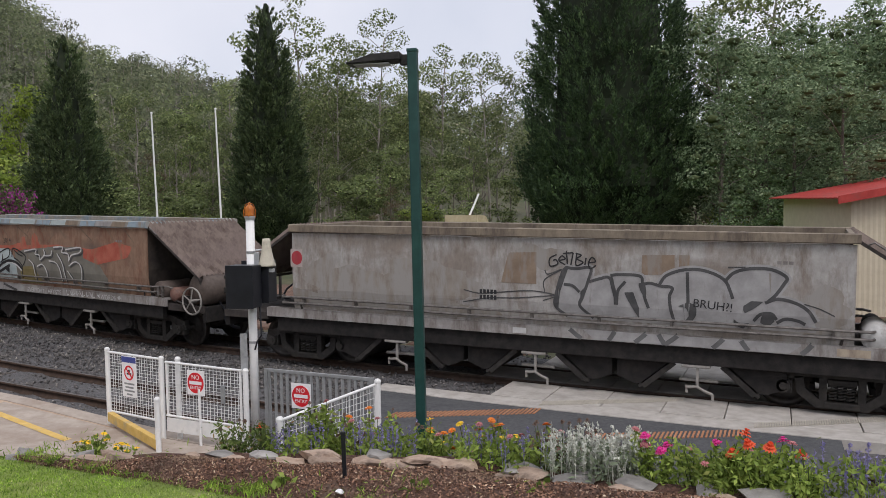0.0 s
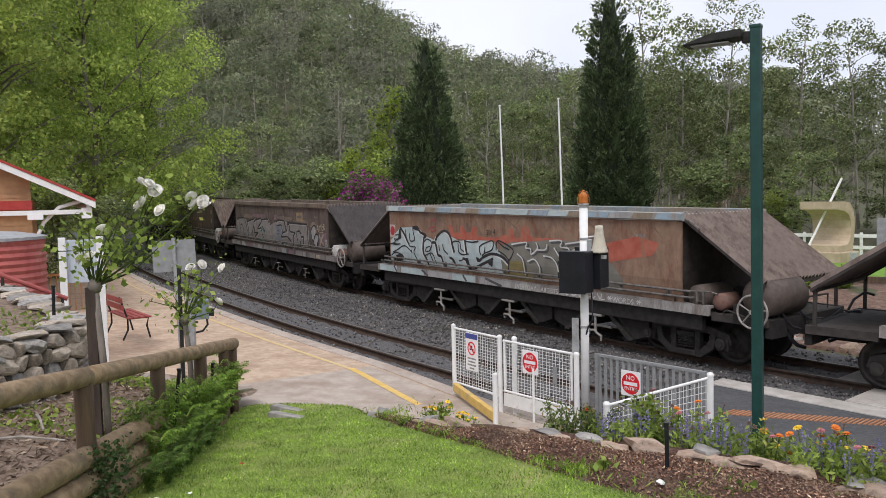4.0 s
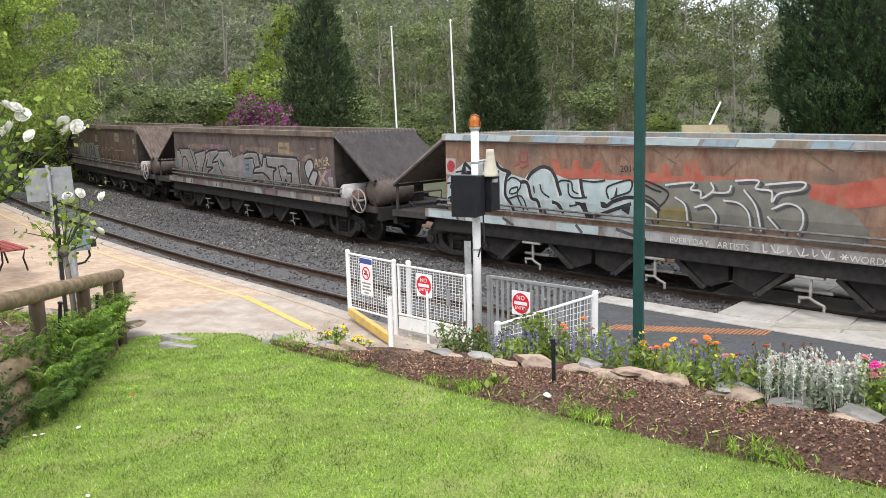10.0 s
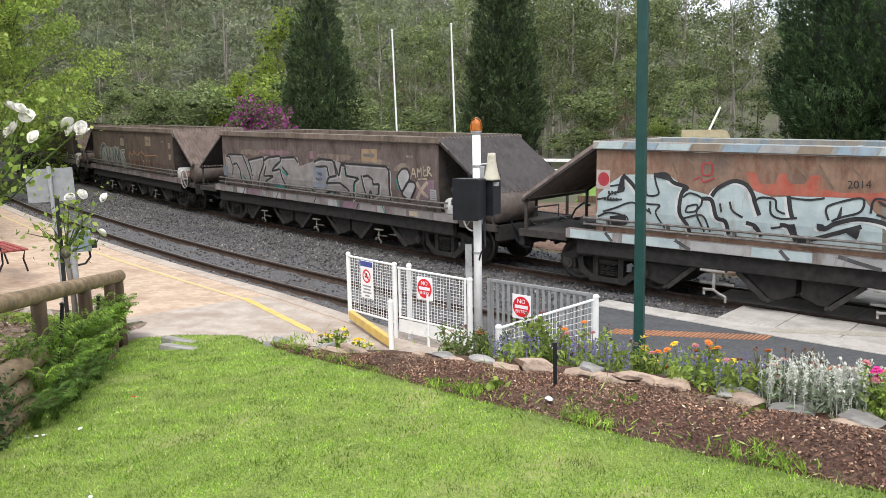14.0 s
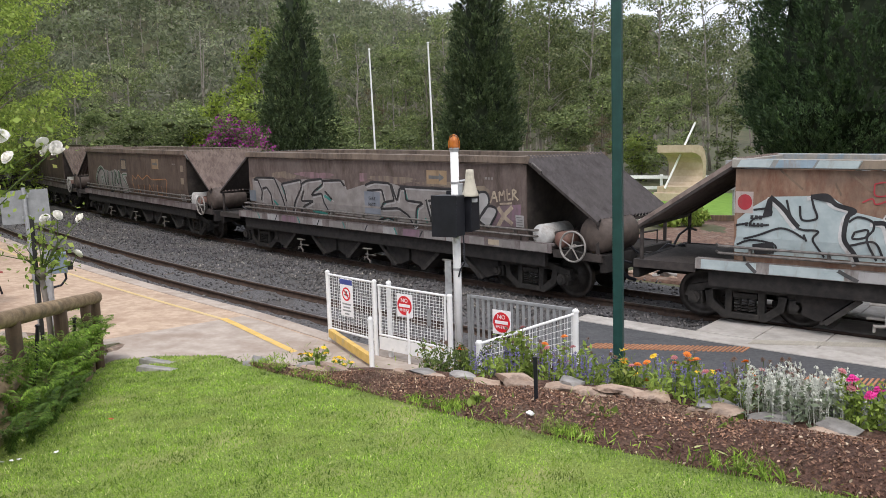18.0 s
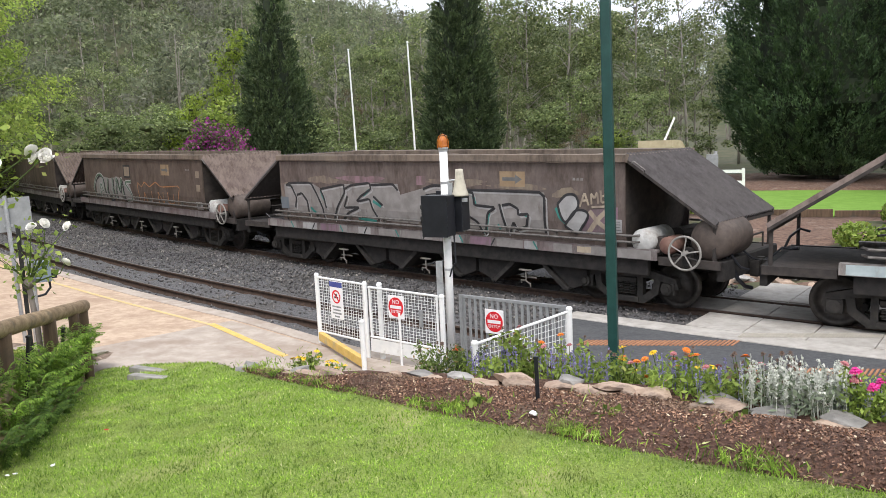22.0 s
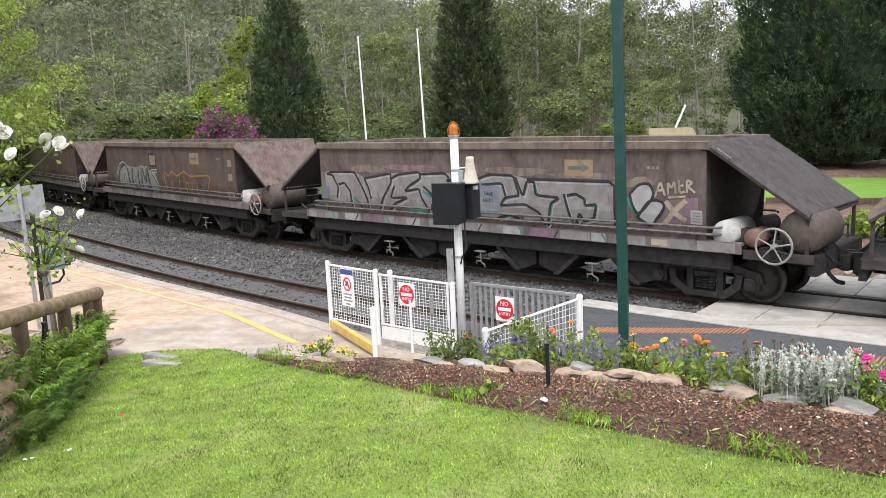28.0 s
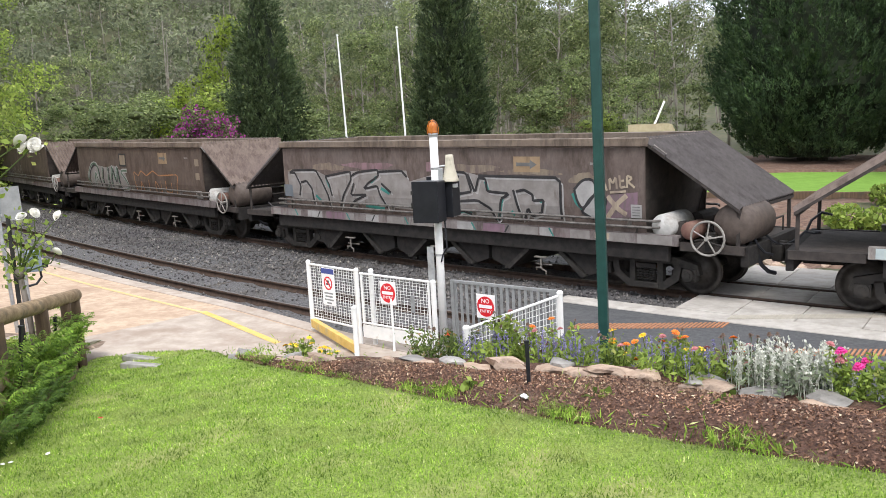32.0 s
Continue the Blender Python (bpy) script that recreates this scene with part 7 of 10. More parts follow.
def trunk_mesh(rng, height, r0, limbs, lean=0.06, crown_from=0.35):
    """A tapered trunk with limbs. Returns the bmesh and the limb tips."""
    bm = bmesh.new()
    n = 7
    dx, dy = rng.normal(0, lean, 2)
    spine = [Vector((dx * height * (k / n) ** 1.5 + rng.normal(0, 0.012) * height * 0.5, dy * height * (k / n) ** 1.5 + rng.normal(0, 0.012) * height * 0.5, height * k / n - (0.3 if k == 0 else 0))) for k in range(n + 1)]
    tube(bm, spine, r0, 7, r0 * 0.2)
    tips = [spine[-1]]
    for k in range(limbs):
        f = crown_from + (1 - crown_from) * (k + rng.uniform(0, 1)) / limbs
        i = min(int(f * n), n - 1)
        p = spine[i].lerp(spine[i + 1], f * n - i)
        a = rng.uniform(0, math.tau)
        ln = height * rng.uniform(0.12, 0.26) * (1.25 - 0.7 * f)
        q = p + Vector((math.cos(a) * ln, math.sin(a) * ln, ln * rng.uniform(0.35, 1.0)))
        mid = p.lerp(q, 0.5) + Vector((0, 0, ln * 0.1))
        tube(bm, [p, mid, q], r0 * 0.34 * (1.15 - 0.6 * f), 5, r0 * 0.1)
        tips += [q, mid]
    return bm, tips


def ico_unit():
    bm = bmesh.new()
    bmesh.ops.create_icosphere(bm, subdivisions=1, radius=1.0)
    v = np.array([q.co[:] for q in bm.verts])
    bm.verts.index_update()
    f = np.array([[q.index for q in p.verts] for p in bm.faces])
    bm.free()
    return v, f


ICO_V, ICO_F = ico_unit()


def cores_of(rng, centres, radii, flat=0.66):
    """Dark cores that stand in for shade inside the leaf clumps: uneven small solids, as arrays."""
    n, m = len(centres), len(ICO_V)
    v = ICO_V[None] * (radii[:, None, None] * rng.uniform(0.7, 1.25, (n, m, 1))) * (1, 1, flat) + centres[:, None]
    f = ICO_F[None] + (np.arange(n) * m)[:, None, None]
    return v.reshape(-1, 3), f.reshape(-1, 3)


def tree(name, seed, height, crown_r, leaf, bark, n_leaf, size, limbs=12, crown_from=0.35, clump=0.13, droop=0.2, r0=None, label="", category="tree", per=None, group="", core=0.0, jitter=0.26):
    """A trunk with limbs, leaf clumps at the limbs' tips and, for dense trees, dark shade cores inside the clumps."""
    rng = np.random.RandomState(seed)
    base = tagged(empty(name), label, category, group)
    bm, tips = trunk_mesh(rng, height, r0 or height * 0.014, limbs, 0.05, crown_from)
    part("trunk", bm, bark, base, smooth=True)
    cs, rs = [], []
    for t in tips:
        for _ in range(per or 2):
            cs.append(np.array(t[:]) + rng.normal(0, crown_r * jitter, 3) * (1, 1, 0.7))
            rs.append(height * clump * rng.uniform(0.5, 1.25))
    cs, rs = np.array(cs), np.array(rs)
    pick = rng.choice(len(cs), n_leaf, p=rs**2 / (rs**2).sum())
    out = ball_points(rng, n_leaf, 0.6 if core else 0.45)
    pts = cs[pick] + out * rs[pick][:, None] * (1, 1, 0.66)
    v, f = leaves_of(rng, pts, out, size, 1.7, 0.55, 0.35 - droop)
    raw("crown", v, f, leaf, base)
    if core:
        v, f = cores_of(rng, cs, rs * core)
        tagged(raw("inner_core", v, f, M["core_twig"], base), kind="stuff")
    return base


TREE_LABEL = {"gum": "slender gum tree with pale trunk and thin olive crown", "wattle": "leafy mid-green tree with a dense rounded crown", "brown": "thin forest tree with sparse brownish crown", "shrub": "rounded green shrub with dense small leaves",
              "lush": "tall lush tree with bright green leaves", "deep": "dense deep green broadleaf tree", "yellow": "upright tree with yellow-green leaves"}
GUMS = [tree("gum_tree", 20 + k, 12.0 + k % 3, 3.0, M["leaf_gum"], M["pale_bark"], 4600, 0.19, 17, 0.24, 0.066, 0.25, r0=0.13, label=TREE_LABEL["gum"], group="forest trees", per=1, jitter=0.34) for k in range(5)]
WATTLES = [tree("wattle_tree", 40 + k, 9.0, 3.4, M["leaf_mid"], M["bark"], 5200, 0.2, 15, 0.14, 0.105, 0.0, label=TREE_LABEL["wattle"], group="forest trees", per=1, core=0.3, jitter=0.3) for k in range(3)]
BROWNS = [tree("forest_tree", 60 + k, 10.5, 2.6, M["leaf_brown"] if k == 0 else M["leaf_gum"], M["bark"], 2800, 0.17, 18, 0.15, 0.06, 0.2, r0=0.11, label=TREE_LABEL["brown"], group="forest trees", per=1, jitter=0.34) for k in range(2)]
SHRUBS = [tree("shrub", 80 + k, 3.4, 2.1, M["leaf_mid"] if k else M["leaf_lush"], M["bark"], 5000, 0.12, 12, 0.05, 0.2, 0.0, label=TREE_LABEL["shrub"], category="shrub", group="shrubs", per=1, core=0.3) for k in range(2)]
LUSH = [tree("lush_tree", 90 + k, 15.5, 5.0, M["leaf_lush"], M["bark"], 19000, 0.2, 26, 0.08, 0.07, 0.35, label=TREE_LABEL["lush"], group="trees behind the station", jitter=0.32) for k in range(2)]
DEEP = [tree("broadleaf_tree", 95 + k, 9.0, 3.4, M["leaf_deep"], M["bark"], 13000, 0.125, 17, 0.06, 0.085, 0.1, label=TREE_LABEL["deep"], group="trees behind the shed", core=0.3) for k in range(2)]
YELLOW = [tree("yellow_green_tree", 99, 8.6, 1.2, M["leaf_bright"], M["bark"], 5000, 0.17, 18, 0.08, 0.075, 0.0, label=TREE_LABEL["yellow"], core=0.3)]
USED = set()


def plant(pool, k, x, y, scale=1.0, turn=0.0, label="", group="", wide=1.0):
    src = pool[k % len(pool)]
    z = float(land(x, y)[0]) - 0.1
    m = pose(x, y, z, 0, 0, turn) @ Matrix.Diagonal((scale * wide, scale * wide, scale, 1))
    if src.name in USED:
        ob = copy_thing(src, m)
    else:
        ob = src
        ob.matrix_basis = m
        USED.add(src.name)
    if label:
        tagged(ob, label)
    if group:
        tagged(ob, group=group)
    return ob


_rt = np.random.RandomState(7)
# belt of slender forest behind the garden, ending where the hill comes down to the line
for k in range(78):
    az = -42 + 67 * (k + _rt.uniform(-0.4, 0.4)) / 78
    d = _rt.uniform(47, 68)
    if -18 < az < -5:
        d = _rt.uniform(56, 68)
    if -6 < az < 3 and k % 3 == 0:
        continue
    x, y = az_at(az, d)
    pool = GUMS if _rt.uniform() < 0.55 else (WATTLES if _rt.uniform() < 0.62 else BROWNS)
    plant(pool, int(_rt.randint(0, 9)), x, y, _rt.uniform(0.72, 1.0) * (0.80 if az > 15 else 0.95) * d / 56 * (0.86 if pool is WATTLES else 1), _rt.uniform(0, 360))
# lower understorey in front of it
for k in range(34):
    az = -36 + 61 * (k + _rt.uniform(-0.4, 0.4)) / 34
    d = _rt.uniform(43, 50)
    if -19 < az < -4:
        continue
    x, y = az_at(az, d)
    plant(BROWNS if k % 3 == 1 else (WATTLES if k % 3 else SHRUBS), int(_rt.randint(0, 9)), x, y, _rt.uniform(0.36, 0.58) if k % 3 else _rt.uniform(0.6, 1.1), _rt.uniform(0, 360), wide=1.15)
# dense dark green trees behind the cream shed
for k in range(9):
    x, y = az_at(-21.3 - 2.2 * k + _rt.uniform(-0.6, 0.6), _rt.uniform(32, 38))
    plant(DEEP, k, x, y, _rt.uniform(0.74, 0.96), _rt.uniform(0, 360), wide=1.15)
# tall leafy trees over them
for k in range(7):
    x, y = az_at(-18.8 - 2.1 * k, 43 + 3 * (k % 3))
    plant(DEEP, k, x, y, (1.35, 1.5, 1.42)[k % 3], 50 * k, wide=0.95)
# tall gums that stand above the belt
for az, d, sc in ((14.4, 58, 1.25), (9.4, 58, 1.15), (7.2, 56, 1.0), (4.8, 57, 1.1), (2.4, 58, 1.02), (0.2, 58, 0.98), (-3.4, 58, 0.95), (-18.6, 54, 1.2), (-21.5, 52, 1.25), (-24.5, 53, 1.3), (-28.5, 52, 1.3), (17.0, 56, 0.98), (20.4, 52, 0.74)):
    x, y = az_at(az, d)
    plant(WATTLES if az == 17.0 else GUMS, int(az * 3) % 4, x, y, sc * (1.25 if az == 17.0 else 1), az * 20)
# tall lush trees along the left of the line
for az, d, sc in ((43.4, 47, 0.92), (46.5, 42, 1.0), (50.0, 46, 1.1), (52.5, 37, 0.95), (57, 36, 1.0), (62, 40, 1.1), (47.5, 56, 1.15), (43.5, 60, 1.1)):
    x, y = az_at(az, d)
    plant(LUSH, int(az), x, y, sc, az * 31)
for az, d, sc, pool in ((39.0, 62, 0.62, WATTLES), (35.5, 66, 0.66, GUMS), (31.5, 60, 0.6, WATTLES), (29.0, 58, 0.62, WATTLES), (26.4, 55, 0.66, WATTLES), (45, 36, 0.55, WATTLES), (49, 32, 0.5, WATTLES)):
    x, y = az_at(az, d)
    plant(pool, int(az), x, y, sc, az * 31, wide=1.15)
# rounded masses beside the line
for az, d, sc in ((31.8, 47, 0.64), (34.2, 48, 0.72), (36.9, 49, 0.72), (39.4, 50, 0.6)):
    x, y = az_at(az, d)
    plant(WATTLES, int(az * 7), x, y, sc, az * 17, wide=1.35)
for az, d, sc in ((21.2, 43, 0.9), (17.5, 42, 0.8), (28.5, 49, 1.5), (40.2, 46, 1.1), (32.5, 43, 1.2), (35.5, 44, 1.2)):
    x, y = az_at(az, d)
    plant(SHRUBS, 0 if az in (28.5, 40.2) else 1, x, y, sc, az * 17, wide=1.15)
for az, d, sc in ((27.5, 50, 1.0), (30.6, 43, 0.6)):
    x, y = az_at(az, d)
    plant(YELLOW, 0, x, y, sc, az * 9, wide=0.8 if az == 27.5 else 1.1)


def cypress(x, y, height, radius, seed, n_leaf, label, blunt=0.0, leaf="leaf_dark", size=0.135):
    """A dense conical conifer: an added core coloured as inner shade, and overlapping upright sprays."""
    rng = np.random.RandomState(seed)
    base = tagged(empty("cypress", pose(x, y, float(land(x, y)[0]) - 0.1)), label, "conifer")
    bm = bmesh.new()
    rod(bm, (0, 0, -0.3), (0, 0, height * 0.3), radius * 0.16, 9, radius * 0.1)
    part("trunk", bm, M["bark"], base)

    def r_at(f):
        return radius * np.minimum(1.0, 0.55 + 3.2 * f) * (1 - f) ** (0.72 - 0.45 * blunt) * 1.08

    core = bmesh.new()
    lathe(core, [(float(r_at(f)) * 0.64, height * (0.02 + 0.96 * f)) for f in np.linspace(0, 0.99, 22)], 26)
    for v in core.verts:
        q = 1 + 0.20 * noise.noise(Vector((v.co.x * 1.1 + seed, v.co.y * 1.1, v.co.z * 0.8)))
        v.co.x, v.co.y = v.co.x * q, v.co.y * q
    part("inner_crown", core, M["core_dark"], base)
    # upswept plumes on the flanks, each of many flat sprays
    per = 40
    nt = n_leaf // per
    f = 1 - np.sqrt(rng.uniform(0.0004, 1, nt))
    a = rng.uniform(0, math.tau, nt)
    lump = np.array([noise.noise(Vector((math.cos(q) * 2.0 + seed, math.sin(q) * 2.0, h * height * 0.45))) for q, h in zip(a, f)])
    rr = r_at(f) * (0.83 + 0.24 * lump + rng.normal(0, 0.06, nt)) + 0.02
    c = np.stack([rr * np.cos(a), rr * np.sin(a), height * (0.02 + 0.94 * f)], 1)
    axis = np.stack([np.cos(a) * 0.62, np.sin(a) * 0.62, np.full(nt, 0.8)], 1) + rng.normal(0, 0.16, (nt, 3))
    axis /= np.linalg.norm(axis, axis=1, keepdims=True)
    ln = rng.uniform(0.45, 1.0, nt) * (0.55 + 0.45 * np.minimum(1, r_at(f) / 1.2)) * size / 0.135
    k = np.repeat(np.arange(nt), per)
    u = rng.uniform(0, 1, len(k)) ** 0.8
    side = np.cross(axis[k], rng.normal(size=(len(k), 3)))
    side /= np.linalg.norm(side, axis=1, keepdims=True)
    wide = (ln[k] * 0.26 * np.sin(np.pi * (0.12 + 0.86 * u)) * rng.uniform(0.6, 1.0, len(k)))[:, None]
    pts = c[k] + axis[k] * (u * ln[k])[:, None] + side * wide
    e = axis[k] + side * 0.45 + rng.normal(0, 0.3, (len(k), 3))
    e /= np.linalg.norm(e, axis=1, keepdims=True)
    w = np.cross(side + rng.normal(0, 0.5, (len(k), 3)), e)
    w /= np.linalg.norm(w, axis=1, keepdims=True)
    half = (size * rng.uniform(0.5, 1.3, len(k)) * 0.62)[:, None]
    v = np.stack([pts - e * half + w * half * 0.4, pts - e * half - w * half * 0.4, pts + e * half], 1).reshape(-1, 3)
    raw("crown", v, np.arange(len(v)).reshape(-1, 3), M[leaf], base)
    return base


cx_, cy_ = az_at(24.5, 43)
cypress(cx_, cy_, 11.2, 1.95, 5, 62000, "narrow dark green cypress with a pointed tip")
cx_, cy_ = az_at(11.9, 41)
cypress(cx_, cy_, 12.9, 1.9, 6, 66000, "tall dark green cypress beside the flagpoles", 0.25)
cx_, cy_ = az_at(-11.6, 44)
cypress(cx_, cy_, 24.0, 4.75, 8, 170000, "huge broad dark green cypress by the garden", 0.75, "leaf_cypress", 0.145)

# bougainvillea
bx_, by_ = az_at(28.8, 40)
rng = np.random.RandomState(11)
boug = tagged(empty("bougainvillea", pose(bx_, by_, float(land(bx_, by_)[0]))), "bougainvillea bush covered with magenta blossom", "flowering bush")
bm, tips = trunk_mesh(rng, 2.6, 0.06, 10, 0.1, 0.1)
part("trunk", bm, M["bark"], boug)
_c = np.stack([rng.uniform(-1.6, 1.6, 40), rng.uniform(-1.2, 1.2, 40), rng.uniform(0.5, 3.2, 40)], 1)
_c[:, 2] = 0.9 + 3.1 * np.exp(-(_c[:, 0] / 1.9) ** 2) * rng.uniform(0.35, 1.0, 40)
for nm, mt, n in (("leaves", M["leaf_gum"], 4200), ("blossom", M["petal_mag"], 2600)):
    k = rng.randint(0, 40, n)
    v, f = quads_of(rng, _c[k] + ball_points(rng, n, 0.3 if nm == "leaves" else 0.75) * 0.55, 0.14, 1.6)
    raw(nm, v, f, mt, boug)

# the wooded hill: leafy lumps over pale trunks, too many to count
rng = np.random.RandomState(17)
chunks, trunks = ([], [], []), []
n_h = 1750
az = rng.uniform(-32, 66, n_h)
d = 68 + 195 * rng.uniform(0, 1, n_h) ** 0.8
for a, dd in zip(az, d):
    if (dd < 76 and a < 24) or (a < 0 and rng.uniform() < 0.6):
        continue
    x, y = az_at(a, dd)
    z = float(land(x, y)[0])
    hgt = rng.uniform(7, 13.5)
    cr = hgt * rng.uniform(0.25, 0.40)
    nl = int(520 if dd < 130 else 330)
    nc = rng.randint(4, 8)
    cc = np.stack([rng.normal(0, cr * 0.6, nc), rng.normal(0, cr * 0.6, nc), hgt * rng.uniform(0.42, 1.0, nc)], 1) + (x, y, z)
    cr_k = cr * rng.uniform(0.36, 0.72, nc)
    k = rng.choice(nc, nl, p=cr_k**2 / (cr_k**2).sum())
    out = ball_points(rng, nl, 0.35)
    pts = cc[k] + out * cr_k[k][:, None] * (1, 1, 0.66)
    v, _ = leaves_of(rng, pts, out, 0.34 + dd * 0.0021, 1.3, 0.5, 0.3)
    v = v.reshape(-1, 4, 3)[:, :3].reshape(-1, 3)
    chunks[rng.choice(3, p=(0.4, 0.42, 0.18))].append((v, np.arange(len(v)).reshape(-1, 3)))
    t0, t1 = np.array((x, y, z - 0.5)), np.array((x + rng.normal(0, 0.5), y, z + hgt * 0.9))
    w = 0.075 + 0.0003 * dd
    trunks.append((np.array([t0 - (w, 0, 0), t0 + (w, 0, 0), t1 + (w * 0.4, 0, 0), t1 - (w * 0.4, 0, 0), t0 - (0, w, 0), t0 + (0, w, 0), t1 + (0, w * 0.4, 0), t1 - (0, w * 0.4, 0)]), np.array([(0, 1, 2, 3), (4, 5, 6, 7)])))
hillwood = tagged(empty("hillside_forest"), "eucalypt forest covering the hillside", "forest", kind="stuff")
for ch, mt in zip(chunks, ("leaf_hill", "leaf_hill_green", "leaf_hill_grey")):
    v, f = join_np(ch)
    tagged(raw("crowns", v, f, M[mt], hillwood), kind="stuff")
v, f = join_np(trunks)
tagged(raw("trunks", v, f, M["pale_bark"], hillwood), kind="stuff")

# ---- fences, posts and signs at the crossing ----
def text_mesh(name, words, size, material, parent, m, depth=0.001):
    cu = bpy.data.curves.new(name, 'FONT')
    cu.body, cu.size, cu.align_x, cu.align_y, cu.extrude, cu.resolution_u = words, size, 'CENTER', 'CENTER', depth, 2
    tmp = bpy.data.objects.new(name, cu)
    me = bpy.data.meshes.new_from_object(tmp)
    bpy.data.objects.remove(tmp)
    me.materials.clear()
    ob = link_mesh(name, me, material, parent)
    ob.matrix_basis = m
    return ob


def disc(bm, r, y, n=32, z=0.0, x=0.0, th=0.002):
    vs = lathe(bm, [(r, 0), (r, th)], n, pose(x, y, z, 90))
    return vs


def no_entry(parent, m):
    """A square white plate with a red disc, a white bar and the words above and below; faces -y."""
    p = empty("no_entry_sign", m)
    p.parent = parent
    bm = bmesh.new()
    bx(bm, -0.15, 0.15, -0.004, 0.004, -0.165, 0.165, 0.003)
    part("plate", bm, M["sign_white"], p)
    bm = bmesh.new()
    disc(bm, 0.138, -0.005)
    part("red_disc", bm, M["sign_red"], p)
    bm = bmesh.new()
    bx(bm, -0.105, 0.105, -0.0105, -0.0075, -0.022, 0.022)
    part("bar", bm, M["sign_white"], p)
    text_mesh("word_no", "NO", 0.085, M["sign_white"], p, pose(0, -0.009, 0.072, 90))
    text_mesh("word_entry", "ENTRY", 0.062, M["sign_white"], p, pose(0, -0.009, -0.066, 90))
    return p


def post(bm, x, y, z0, z1, r=0.033):
    rod(bm, (x, y, z0), (x, y, z1 - 0.02), r, 14)
    lathe(bm, [(r * 1.12, z1 - 0.03), (r * 1.12, z1 - 0.01), (r * 0.8, z1 + 0.01), (0, z1 + 0.018)], 14, pose(x, y, 0))


def mesh_panel(name, a, b, z0, z1, parent=None, gap=0.05, frame=True, slope=(0, 0), r=0.0033, rows=None):
    """A framed panel of woven white wires between two ground points; slope raises the top ends."""
    a, b = Vector(a), Vector(b)
    L = (b - a).length
    ang = math.degrees(math.atan2(b.y - a.y, b.x - a.x))
    base = pose(a.x, a.y, 0, 0, 0, ang)
    p = empty(name, base)
    if parent:
        p.parent = parent

    def lo(x):
        return a.z + (b.z - a.z) * x / L + z0

    def hi(x):
        return a.z + (b.z - a.z) * x / L + z1 + slope[0] + (slope[1] - slope[0]) * x / L

    if frame:
        for nm, q in (("top_rail", [(0, 0, hi(0)), (L, 0, hi(L))]), ("bottom_rail", [(0, 0, lo(0)), (L, 0, lo(L))]), ("side_rail", [(0.02, 0, lo(0)), (0.02, 0, hi(0))]), ("side_rail", [(L - 0.02, 0, lo(L)), (L - 0.02, 0, hi(L))])):
            bm = bmesh.new()
            rod(bm, q[0], q[1], 0.017, 10)
            part(nm, bm, M["white"], p)
    bm = bmesh.new()
    n = int(L / gap * 0.86)
    for k in range(1, n):
        x = L * k / n
        rod(bm, (x, 0.004 * (-1) ** k, lo(x)), (x, 0.004 * (-1) ** k, hi(x)), r, 4, cap=False)
    h = z1 - z0
    n = rows or int(h / gap * 1.1)
    for k in range(1, n):
        f = k / n
        rod(bm, (0, 0, lo(0) + (hi(0) - lo(0)) * f), (L, 0, lo(L) + (hi(L) - lo(L)) * f), r, 4, cap=False)
    part("wire_mesh", bm, M["white"], p)
    return p


F1, F4, F5 = Vector((-4.95, 11.73, 0.12)), Vector((-2.65, 10.43, 0.10)), Vector((-0.90, 9.70, 0.0))
F3 = Vector((-3.79, 10.42, 0.08))
F2 = Vector((-3.72, 11.06, 0.1))

# panel from the platform edge with the smoking sign
fence_a = tagged(empty("mesh_fence_panel"), "white wire mesh fence panel with a prohibition sign", "fence")
bm = bmesh.new()
post(bm, F1.x, F1.y, 0.0, 1.15)
part("fence_post", bm, M["white"], fence_a)
F1b = Vector((-3.95, 11.08, 0.12))
bm = bmesh.new()
post(bm, F1b.x, F1b.y, 0.0, 1.13)
part("fence_post", bm, M["white"], fence_a)
mesh_panel("wire_panel", F1, F1b, 0.12, 0.98, fence_a)
ang_a = math.degrees(math.atan2(F1b.y - F1.y, F1b.x - F1.x))
mid = F1.lerp(F1b, 0.46)
s0 = empty("prohibition_sign", pose(mid.x - 0.02, mid.y - 0.04, 0.80, 0, 0, ang_a))
s0.parent = fence_a
bm = bmesh.new()
bx(bm, -0.16, 0.16, -0.004, 0.004, -0.29, 0.29, 0.003)
part("plate", bm, M["sign_white"], s0)
bm = bmesh.new()
bx(bm, -0.155, 0.155, -0.007, -0.0045, 0.20, 0.28)
part("header_band", bm, M["sign_blue"], s0)
bm = bmesh.new()
for k in range(24):
    a0, a1 = k * math.tau / 24, (k + 1) * math.tau / 24
    q = [(r * math.cos(a), -0.0065, 0.055 + r * math.sin(a)) for r, a in ((0.105, a0), (0.105, a1), (0.08, a1), (0.08, a0))]
    bm.faces.new([bm.verts.new(v) for v in q])
bx(bm, -0.09, 0.09, -0.0075, -0.006, -0.012, 0.012, 0, pose(0, 0, 0.055, 0, 45, 0))
part("red_ring", bm, M["sign_red"], s0)
bm = bmesh.new()
bx(bm, -0.05, 0.05, -0.006, -0.0048, 0.03, 0.055)
bx(bm, -0.02, 0.02, -0.006, -0.0048, 0.055, 0.10)
part("pictogram", bm, M["ink"], s0)
for z, w in ((-0.10, 0.11), (-0.15, 0.09), (-0.20, 0.11), (-0.25, 0.06)):
    bm = bmesh.new()
    bx(bm, -w, w, -0.006, -0.0046, z - 0.012, z + 0.012)
    part("text_bar", bm, M["grey_paint"], s0)

